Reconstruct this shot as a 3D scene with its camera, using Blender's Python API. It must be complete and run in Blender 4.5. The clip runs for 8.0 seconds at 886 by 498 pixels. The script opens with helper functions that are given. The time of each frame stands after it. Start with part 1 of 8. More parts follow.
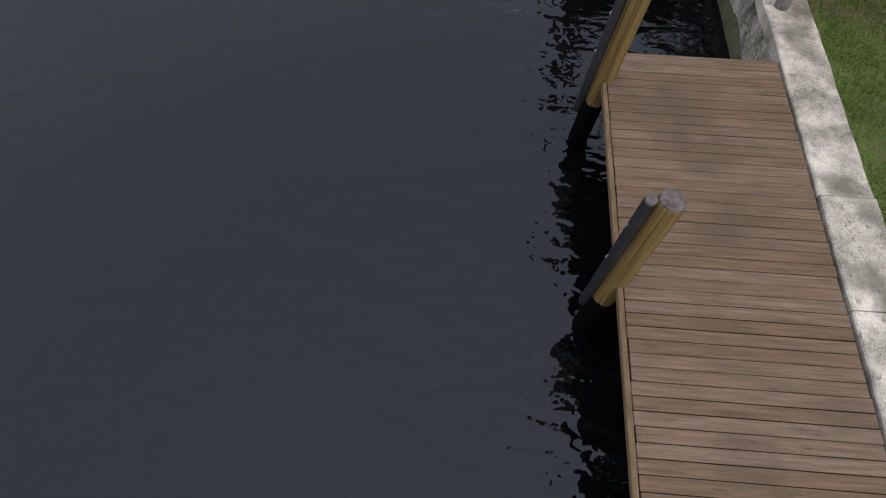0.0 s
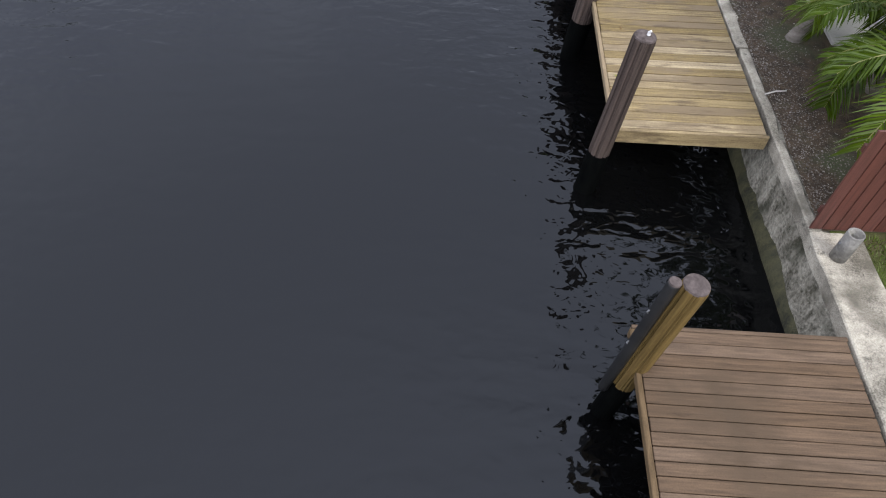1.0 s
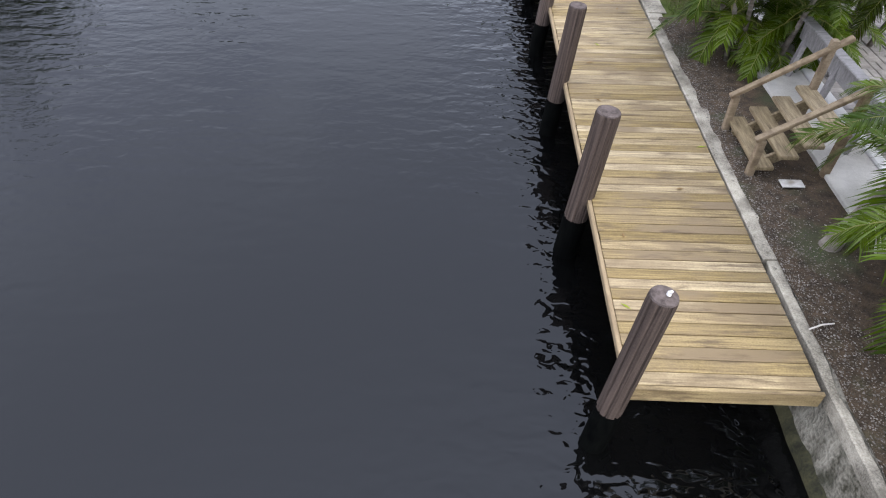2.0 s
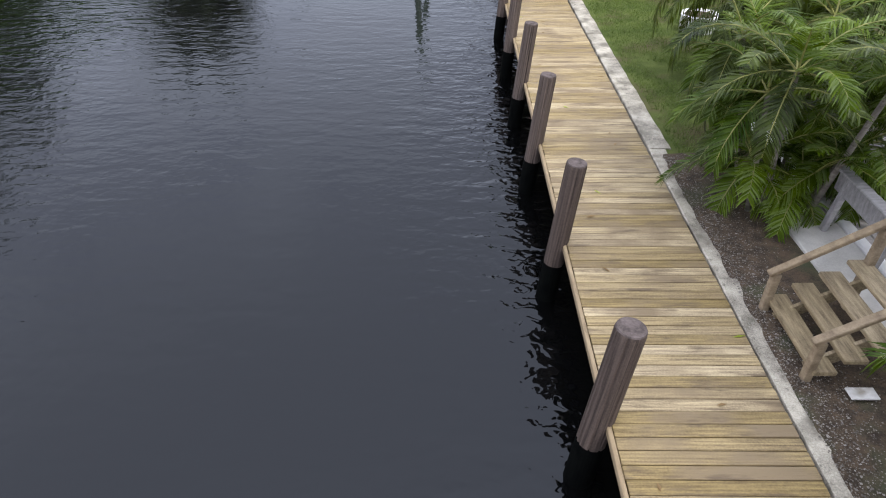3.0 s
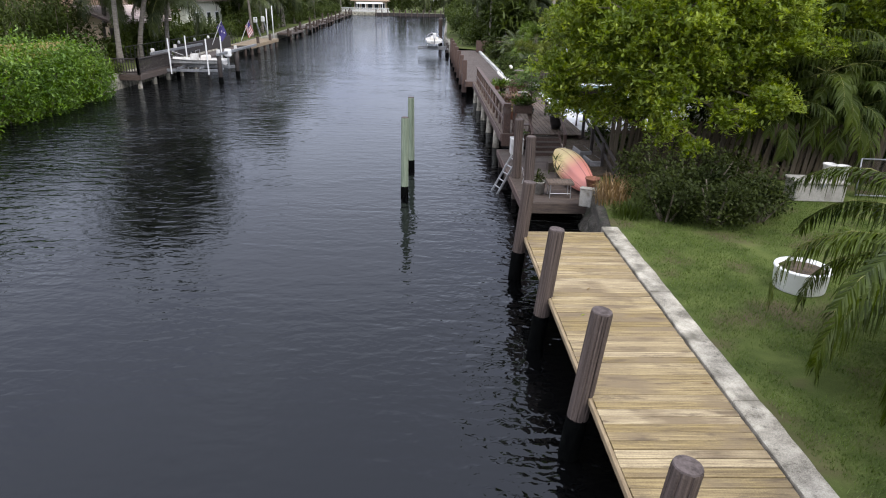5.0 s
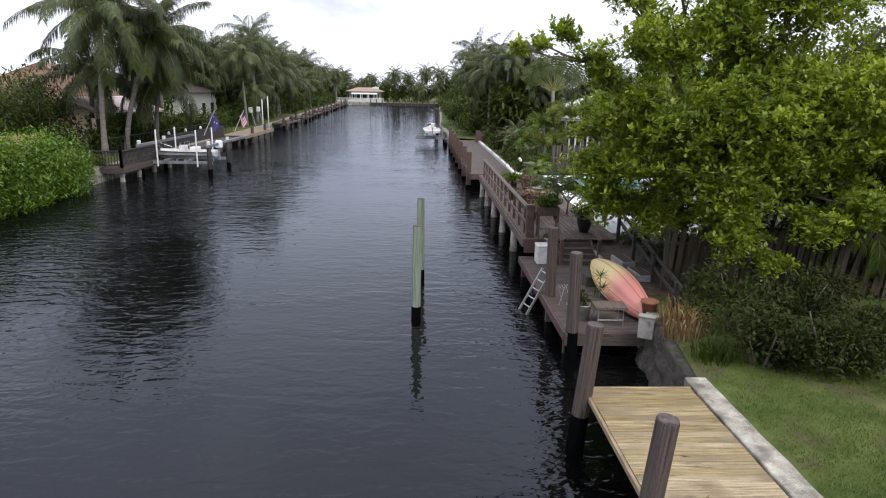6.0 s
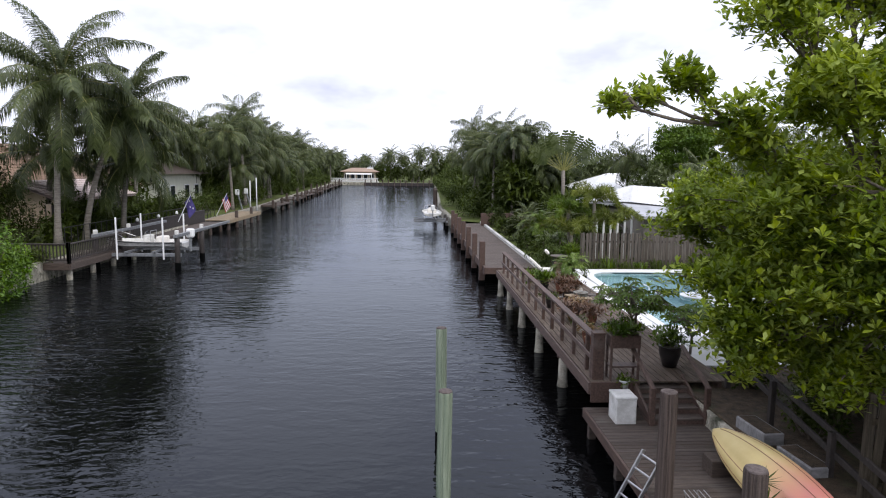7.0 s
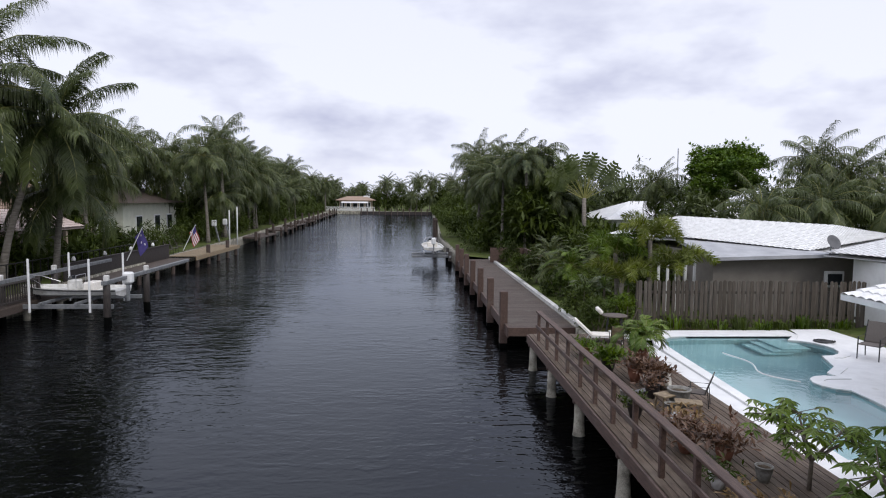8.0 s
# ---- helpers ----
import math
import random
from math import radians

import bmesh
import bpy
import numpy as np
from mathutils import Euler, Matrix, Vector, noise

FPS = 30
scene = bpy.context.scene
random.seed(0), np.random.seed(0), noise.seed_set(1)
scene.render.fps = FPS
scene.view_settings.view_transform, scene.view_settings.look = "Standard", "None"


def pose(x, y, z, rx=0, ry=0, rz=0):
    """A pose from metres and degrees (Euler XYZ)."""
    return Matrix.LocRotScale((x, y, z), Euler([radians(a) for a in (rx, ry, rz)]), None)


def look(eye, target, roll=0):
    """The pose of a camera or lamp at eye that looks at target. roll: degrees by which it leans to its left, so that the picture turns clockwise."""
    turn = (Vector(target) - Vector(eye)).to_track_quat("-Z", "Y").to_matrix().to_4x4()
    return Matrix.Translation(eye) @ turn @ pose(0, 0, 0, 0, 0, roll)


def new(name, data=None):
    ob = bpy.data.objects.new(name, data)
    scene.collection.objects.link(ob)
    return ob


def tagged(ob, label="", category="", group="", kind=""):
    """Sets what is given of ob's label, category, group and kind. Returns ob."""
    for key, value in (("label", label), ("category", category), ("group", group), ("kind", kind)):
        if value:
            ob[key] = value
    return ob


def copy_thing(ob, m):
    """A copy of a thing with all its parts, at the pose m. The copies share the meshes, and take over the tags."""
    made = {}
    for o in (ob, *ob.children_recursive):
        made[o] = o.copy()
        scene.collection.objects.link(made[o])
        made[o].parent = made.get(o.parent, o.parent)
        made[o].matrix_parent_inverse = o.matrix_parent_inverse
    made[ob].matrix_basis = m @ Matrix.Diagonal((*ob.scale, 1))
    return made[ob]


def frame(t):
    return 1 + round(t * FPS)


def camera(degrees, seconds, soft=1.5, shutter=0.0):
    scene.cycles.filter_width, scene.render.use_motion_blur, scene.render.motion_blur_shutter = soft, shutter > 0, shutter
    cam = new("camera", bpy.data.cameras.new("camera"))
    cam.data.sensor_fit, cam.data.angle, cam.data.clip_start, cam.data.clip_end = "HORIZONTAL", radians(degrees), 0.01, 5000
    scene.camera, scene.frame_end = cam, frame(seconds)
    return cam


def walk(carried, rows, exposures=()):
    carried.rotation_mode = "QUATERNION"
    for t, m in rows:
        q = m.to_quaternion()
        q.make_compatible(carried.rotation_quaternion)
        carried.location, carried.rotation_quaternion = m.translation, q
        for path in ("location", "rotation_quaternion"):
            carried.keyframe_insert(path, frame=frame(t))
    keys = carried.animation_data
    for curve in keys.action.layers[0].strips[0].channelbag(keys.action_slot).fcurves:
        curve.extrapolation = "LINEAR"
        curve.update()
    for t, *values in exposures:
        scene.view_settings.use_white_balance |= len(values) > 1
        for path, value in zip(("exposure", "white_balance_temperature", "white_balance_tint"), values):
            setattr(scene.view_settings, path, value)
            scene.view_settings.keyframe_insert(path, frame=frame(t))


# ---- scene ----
cam = camera(70.0, 8.0, 1.1)
# seconds, x, y, z, yaw, pitch, roll
PATH = [
    (0.0, 1.356, 0.110, 4.473, 3.68, -58.88, 0.84),
    (0.5, 1.251, 1.293, 4.481, 3.72, -55.24, 0.31),
    (1.0, 1.160, 2.388, 4.539, 2.74, -51.63, 1.14),
    (1.5, 1.190, 3.452, 4.525, 2.42, -47.32, 0.94),
    (1.7, 1.217, 3.913, 4.524, 2.36, -45.48, 0.56),
    (2.8, 1.362, 6.226, 4.623, 1.42, -37.61, -0.45),
    (3.0, 1.326, 6.696, 4.623, 0.98, -36.27, -0.53),
    (3.5, 1.215, 7.944, 4.543, 0.05, -32.79, 0.25),
    (4.0, 1.106, 9.223, 4.466, -0.57, -28.90, 0.48),
    (4.5, 0.969, 10.572, 4.392, -1.15, -24.99, 0.66),
    (4.7, 0.903, 11.200, 4.372, -1.32, -23.65, 1.01),
    (5.8, 0.323, 14.555, 4.349, -2.15, -15.40, 0.78),
    (6.0, 0.193, 15.352, 4.367, -2.22, -14.05, 1.01),
    (6.5, -0.115, 17.943, 4.401, -2.52, -10.61, 0.85),
    (7.0, -0.312, 21.189, 4.390, -2.69, -7.08, 0.61),
    (7.5, -0.395, 24.698, 4.328, -2.85, -4.87, 0.56),
    (8.0, -0.365, 28.620, 4.343, -2.90, -4.53, 0.51),
]
walk(cam, [(t, pose(x, y, z, 90 + pitch, 0, yaw) @ pose(0, 0, 0, 0, 0, roll)) for t, x, y, z, yaw, pitch, roll in PATH],
     ((0.0, 0.02), (0.5, 0.2), (1.0, 0.42), (1.2, 0.6), (1.5, 0.85), (3.5, 0.66), (4.5, 0.62), (6.0, 0.32), (6.5, 0.4), (7.0, 0.22), (7.5, -0.05), (8.0, -0.2)))

# ---------- daylight: overcast sky, weak wide sun ----------
world = bpy.data.worlds.new("overcast_sky")
scene.world = world
world.use_nodes = True
wn, wl = world.node_tree.nodes, world.node_tree.links
wn.clear()
w_out = wn.new("ShaderNodeOutputWorld")
w_bg = wn.new("ShaderNodeBackground")
w_sky = wn.new("ShaderNodeTexSky")
w_sky.sky_type = 'NISHITA'
w_sky.sun_disc = False
w_sky.sun_elevation = radians(49)
w_sky.sun_rotation = radians(147)
w_co = wn.new("ShaderNodeTexCoord")
w_map = wn.new("ShaderNodeMapping")
w_map.inputs["Scale"].default_value = (1.0, 1.0, 2.3)
w_cloud = wn.new("ShaderNodeTexNoise")
w_cloud.inputs["Scale"].default_value = 3.1
w_cloud.inputs["Detail"].default_value = 5.0
w_cloud.inputs["Roughness"].default_value = 0.55
w_ramp = wn.new("ShaderNodeValToRGB")
w_ramp.color_ramp.elements[0].position = 0.30
w_ramp.color_ramp.elements[0].color = (10.8, 11.2, 15.0, 1)
w_ramp.color_ramp.elements[1].position = 0.50
w_ramp.color_ramp.elements[1].color = (18.6, 19.1, 21.8, 1)
w_mix = wn.new("ShaderNodeMixRGB")
w_mix.inputs[0].default_value = 0.90
wl.new(w_co.outputs["Generated"], w_map.inputs["Vector"])
wl.new(w_map.outputs["Vector"], w_cloud.inputs["Vector"])
wl.new(w_cloud.outputs["Fac"], w_ramp.inputs["Fac"])
wl.new(w_sky.outputs["Color"], w_mix.inputs[1])
# breaks in the cloud show near the horizon only; overhead the deck is even
w_even = wn.new("ShaderNodeMixRGB")
w_even.inputs[2].default_value = (16.2, 16.6, 18.8, 1)
wl.new(w_ramp.outputs["Color"], w_even.inputs[1])
wl.new(w_even.outputs[0], w_mix.inputs[2])
w_sep = wn.new("ShaderNodeSeparateXYZ")
wl.new(w_co.outputs["Generated"], w_sep.inputs[0])
w_grad = wn.new("ShaderNodeMapRange")
w_grad.inputs["From Min"].default_value, w_grad.inputs["From Max"].default_value = 0.35, 1.0
w_grad.inputs["To Min"].default_value, w_grad.inputs["To Max"].default_value = 1.22, 2.0
wl.new(w_sep.outputs["Z"], w_grad.inputs["Value"])
w_mul = wn.new("ShaderNodeVectorMath")
w_mul.operation = 'SCALE'
wl.new(w_mix.outputs["Color"], w_mul.inputs[0])
wl.new(w_grad.outputs[0], w_mul.inputs["Scale"])
# the cloud deck overhead is thicker and bluer than near the horizon
w_tint = wn.new("ShaderNodeMixRGB")
w_tint.blend_type = 'MULTIPLY'
w_tint.inputs[2].default_value = (0.99, 1.0, 1.04, 1)
w_high = wn.new("ShaderNodeMapRange")
w_high.inputs["From Min"].default_value, w_high.inputs["From Max"].default_value = 0.15, 0.7
wl.new(w_sep.outputs["Z"], w_high.inputs["Value"])
wl.new(w_high.outputs[0], w_tint.inputs[0])
wl.new(w_high.outputs[0], w_even.inputs[0])
wl.new(w_mul.outputs["Vector"], w_tint.inputs[1])
wl.new(w_tint.outputs[0], w_bg.inputs["Color"])
w_bg.inputs["Strength"].default_value = 0.05
wl.new(w_bg.outputs["Background"], w_out.inputs["Surface"])

sun = new("sun", bpy.data.lights.new("sun", 'SUN'))
sun.data.energy, sun.data.angle, sun.data.color = 1.5, radians(22), (1.0, 0.96, 0.9)
sun.matrix_world = look((0, 0, 60), (-28, 44, 0))
scene.view_settings.exposure = 0.0

# ---------- materials ----------


def surface(name, dark, light, scale=(6, 6, 6), rough=0.7, bump=0.25, fine=40.0, grain=0.35, vary=0.0,
            blotch=None, blotch_at=0.55, blotch_scale=1.2, metal=0.0, island=False, dist=0.01, spec=0.5, trans=0.0, stain=None, own=False, shift=False):
    """Two colours blended by stretched noise, a finer grain, broad blotches and a fine relief."""
    m = bpy.data.materials.new(name)
    m.use_nodes = True
    n, l = m.node_tree.nodes, m.node_tree.links
    b = n["Principled BSDF"]
    # grain in the world, or along the thing's own axes where it leans
    pos = n.new("ShaderNodeTexCoord").outputs["Object"] if own else n.new("ShaderNodeNewGeometry").outputs["Position"]
    if shift:
        # every board is cut from another stretch of timber
        info_ = n.new("ShaderNodeObjectInfo")
        jump = n.new("ShaderNodeVectorMath")
        jump.operation = 'MULTIPLY_ADD'
        l.new(info_.outputs["Random"], jump.inputs[0])
        jump.inputs[1].default_value = (43.0, 91.0, 17.0)
        l.new(pos, jump.inputs[2])
        pos = jump.outputs[0]
    mp = n.new("ShaderNodeMapping")
    mp.inputs["Scale"].default_value = scale
    l.new(pos, mp.inputs["Vector"])
    n1 = n.new("ShaderNodeTexNoise")
    n1.inputs["Scale"].default_value, n1.inputs["Detail"].default_value = 1.0, 5.0
    n1.inputs["Roughness"].default_value = 0.62
    l.new(mp.outputs["Vector"], n1.inputs["Vector"])
    n2 = n.new("ShaderNodeTexNoise")
    n2.inputs["Scale"].default_value, n2.inputs["Detail"].default_value = fine, 3.0
    l.new(pos, n2.inputs["Vector"])
    r1 = n.new("ShaderNodeMapRange")
    r1.inputs["From Min"].default_value, r1.inputs["From Max"].default_value = 0.3, 0.7
    l.new(n1.outputs["Fac"], r1.inputs["Value"])
    mixf = n.new("ShaderNodeMath")
    mixf.operation = 'MULTIPLY_ADD'
    mixf.use_clamp = True
    sub = n.new("ShaderNodeMath")
    sub.operation = 'SUBTRACT'
    sub.inputs[1].default_value = 0.5
    l.new(n2.outputs["Fac"], sub.inputs[0])
    l.new(sub.outputs[0], mixf.inputs[0])
    mixf.inputs[1].default_value = grain * 2
    l.new(r1.outputs[0], mixf.inputs[2])
    c = n.new("ShaderNodeMixRGB")
    c.inputs[1].default_value, c.inputs[2].default_value = (*dark, 1), (*light, 1)
    l.new(mixf.outputs[0], c.inputs[0])
    out = c.outputs[0]
    if vary:
        info = n.new("ShaderNodeNewGeometry" if island else "ShaderNodeObjectInfo")
        hsv = n.new("ShaderNodeHueSaturation")
        vr = n.new("ShaderNodeMapRange")
        vr.inputs["To Min"].default_value, vr.inputs["To Max"].default_value = 1 - vary, 1 + vary
        l.new(info.outputs["Random Per Island" if island else "Random"], vr.inputs["Value"])
        l.new(vr.outputs[0], hsv.inputs["Value"])
        hr = n.new("ShaderNodeMapRange")
        hr.inputs["To Min"].default_value, hr.inputs["To Max"].default_value = 1.0 + vary * 0.6, 1.0 - vary * 0.6
        l.new(info.outputs["Random Per Island" if island else "Random"], hr.inputs["Value"])
        l.new(hr.outputs[0], hsv.inputs["Saturation"])
        l.new(out, hsv.inputs["Color"])
        out = hsv.outputs[0]
    if blotch:
        n3 = n.new("ShaderNodeTexNoise")
        n3.inputs["Scale"].default_value, n3.inputs["Detail"].default_value = blotch_scale, 6.0
        l.new(pos, n3.inputs["Vector"])
        r3 = n.new("ShaderNodeMapRange")
        r3.inputs["From Min"].default_value, r3.inputs["From Max"].default_value = blotch_at, blotch_at + 0.16
        l.new(n3.outputs["Fac"], r3.inputs["Value"])
        c3 = n.new("ShaderNodeMixRGB")
        l.new(r3.outputs[0], c3.inputs[0])
        l.new(out, c3.inputs[1])
        c3.inputs[2].default_value = (*blotch, 1)
        out = c3.outputs[0]
    if stain:
        # weathering streaks: colour, threshold, stretched scale
        ms_ = n.new("ShaderNodeMapping")
        ms_.inputs["Scale"].default_value = stain[2]
        l.new(pos, ms_.inputs["Vector"])
        n4 = n.new("ShaderNodeTexNoise")
        n4.inputs["Scale"].default_value, n4.inputs["Detail"].default_value = 1.0, 8.0
        n4.inputs["Roughness"].default_value = 0.7
        l.new(ms_.outputs["Vector"], n4.inputs["Vector"])
        r4 = n.new("ShaderNodeMapRange")
        r4.inputs["From Min"].default_value, r4.inputs["From Max"].default_value = stain[1], stain[1] + 0.12
        r4.inputs["To Max"].default_value = 0.85
        l.new(n4.outputs["Fac"], r4.inputs["Value"])
        c4 = n.new("ShaderNodeMixRGB")
        l.new(r4.outputs[0], c4.inputs[0])
        l.new(out, c4.inputs[1])
        c4.inputs[2].default_value = (*stain[0], 1)
        out = c4.outputs[0]
    l.new(out, b.inputs["Base Color"])
    b.inputs["Roughness"].default_value, b.inputs["Metallic"].default_value = rough, metal
    b.inputs["Specular IOR Level"].default_value = spec
    if bump:
        bp = n.new("ShaderNodeBump")
        bp.inputs["Strength"].default_value, bp.inputs["Distance"].default_value = bump, dist
        l.new(mixf.outputs[0], bp.inputs["Height"])
        l.new(bp.outputs["Normal"], b.inputs["Normal"])
    if trans:
        tr = n.new("ShaderNodeBsdfTranslucent")
        l.new(out, tr.inputs["Color"])
        ms = n.new("ShaderNodeMixShader")
        ms.inputs[0].default_value = trans
        l.new(b.outputs[0], ms.inputs[1])
        l.new(tr.outputs[0], ms.inputs[2])
        l.new(ms.outputs[0], n["Material Output"].inputs["Surface"])
    return m


def water_material():
    m = bpy.data.materials.new("canal_water")
    m.use_nodes = True
    n, l = m.node_tree.nodes, m.node_tree.links
    n.remove(n["Principled BSDF"])
    deep = n.new("ShaderNodeBsdfDiffuse")
    deep.inputs["Color"].default_value = (0.0022, 0.0023, 0.0024, 1)
    shine = n.new("ShaderNodeBsdfGlossy")
    shine.inputs["Color"].default_value = (0.87, 0.925, 1.0, 1)
    shine.inputs["Roughness"].default_value = 0.035
    fres = n.new("ShaderNodeFresnel")
    fres.inputs["IOR"].default_value = 1.33
    # mirror share: Fresnel scaled down at low angles, raised a little at steep ones
    gain = n.new("ShaderNodeMath")
    gain.operation = 'MULTIPLY_ADD'
    gain.inputs[1].default_value, gain.inputs[2].default_value = 0.72, 0.0124
    l.new(fres.outputs[0], gain.inputs[0])
    both = n.new("ShaderNodeMixShader")
    l.new(gain.outputs[0], both.inputs[0])
    l.new(deep.outputs[0], both.inputs[1])
    l.new(shine.outputs[0], both.inputs[2])
    l.new(both.outputs[0], n["Material Output"].inputs["Surface"])
    geo = n.new("ShaderNodeNewGeometry")
    heights = []
    for sx, sy, k in ((1.35, 3.1, 1.0), (5.6, 8.2, 0.4), (0.16, 0.4, 1.5)):
        mp = n.new("ShaderNodeMapping")
        mp.inputs["Scale"].default_value = (sx, sy, 1)
        mp.inputs["Rotation"].default_value = (0, 0, 0.25 * k)
        l.new(geo.outputs["Position"], mp.inputs["Vector"])
        nz = n.new("ShaderNodeTexNoise")
        nz.inputs["Scale"].default_value, nz.inputs["Detail"].default_value = 1.0, 0.8
        nz.inputs["Distortion"].default_value = 0.5
        l.new(mp.outputs["Vector"], nz.inputs["Vector"])
        mu = n.new("ShaderNodeMath")
        mu.operation = 'MULTIPLY'
        mu.inputs[1].default_value = k
        l.new(nz.outputs["Fac"], mu.inputs[0])
        heights.append(mu.outputs[0])
    a = n.new("ShaderNodeMath")
    l.new(heights[0], a.inputs[0])
    l.new(heights[1], a.inputs[1])
    # gusts: calm and rippled stretches of water
    gust = n.new("ShaderNodeMapRange")
    gust.inputs["From Min"].default_value, gust.inputs["From Max"].default_value = 0.55, 0.95
    gust.inputs["To Min"].default_value, gust.inputs["To Max"].default_value = 0.55, 1.0
    l.new(heights[2], gust.inputs["Value"])
    # calm in the middle of the canal, wind ripples along the far bank, thrown-back wavelets beside the near docks
    sep = n.new("ShaderNodeSeparateXYZ")
    l.new(geo.outputs["Position"], sep.inputs[0])

    def ramp(source, x0, x1, a0, a1):
        r = n.new("ShaderNodeMapRange")
        r.interpolation_type = 'SMOOTHSTEP'
        for name, value in zip(("From Min", "From Max", "To Min", "To Max"), (x0, x1, a0, a1)):
            r.inputs[name].default_value = value
        l.new(source, r.inputs["Value"])
        return r.outputs[0]

    def calc(kind, p, q):
        k = n.new("ShaderNodeMath")
        k.operation = kind
        l.new(p, k.inputs[0])
        l.new(q, k.inputs[1])
        return k.outputs[0]

    bank_side = ramp(sep.outputs["X"], -13.0, -5.0, 2.5, 0.42)
    dock_side = calc('MULTIPLY', ramp(sep.outputs["X"], -0.5, 2.4, 0.0, 1.0), ramp(sep.outputs["Y"], 14.0, 36.0, 1.15, 0.35))
    swell = calc('MULTIPLY', calc('ADD', bank_side, dock_side), gust.outputs[0])
    h = n.new("ShaderNodeMath")
    h.operation = 'MULTIPLY'
    l.new(a.outputs[0], h.inputs[0])
    l.new(swell, h.inputs[1])
    bp = n.new("ShaderNodeBump")
    bp.inputs["Strength"].default_value, bp.inputs["Distance"].default_value = 1.0, 0.042
    l.new(h.outputs[0], bp.inputs["Height"])
    for node in (shine, fres):
        l.new(bp.outputs["Normal"], node.inputs["Normal"])
    return m


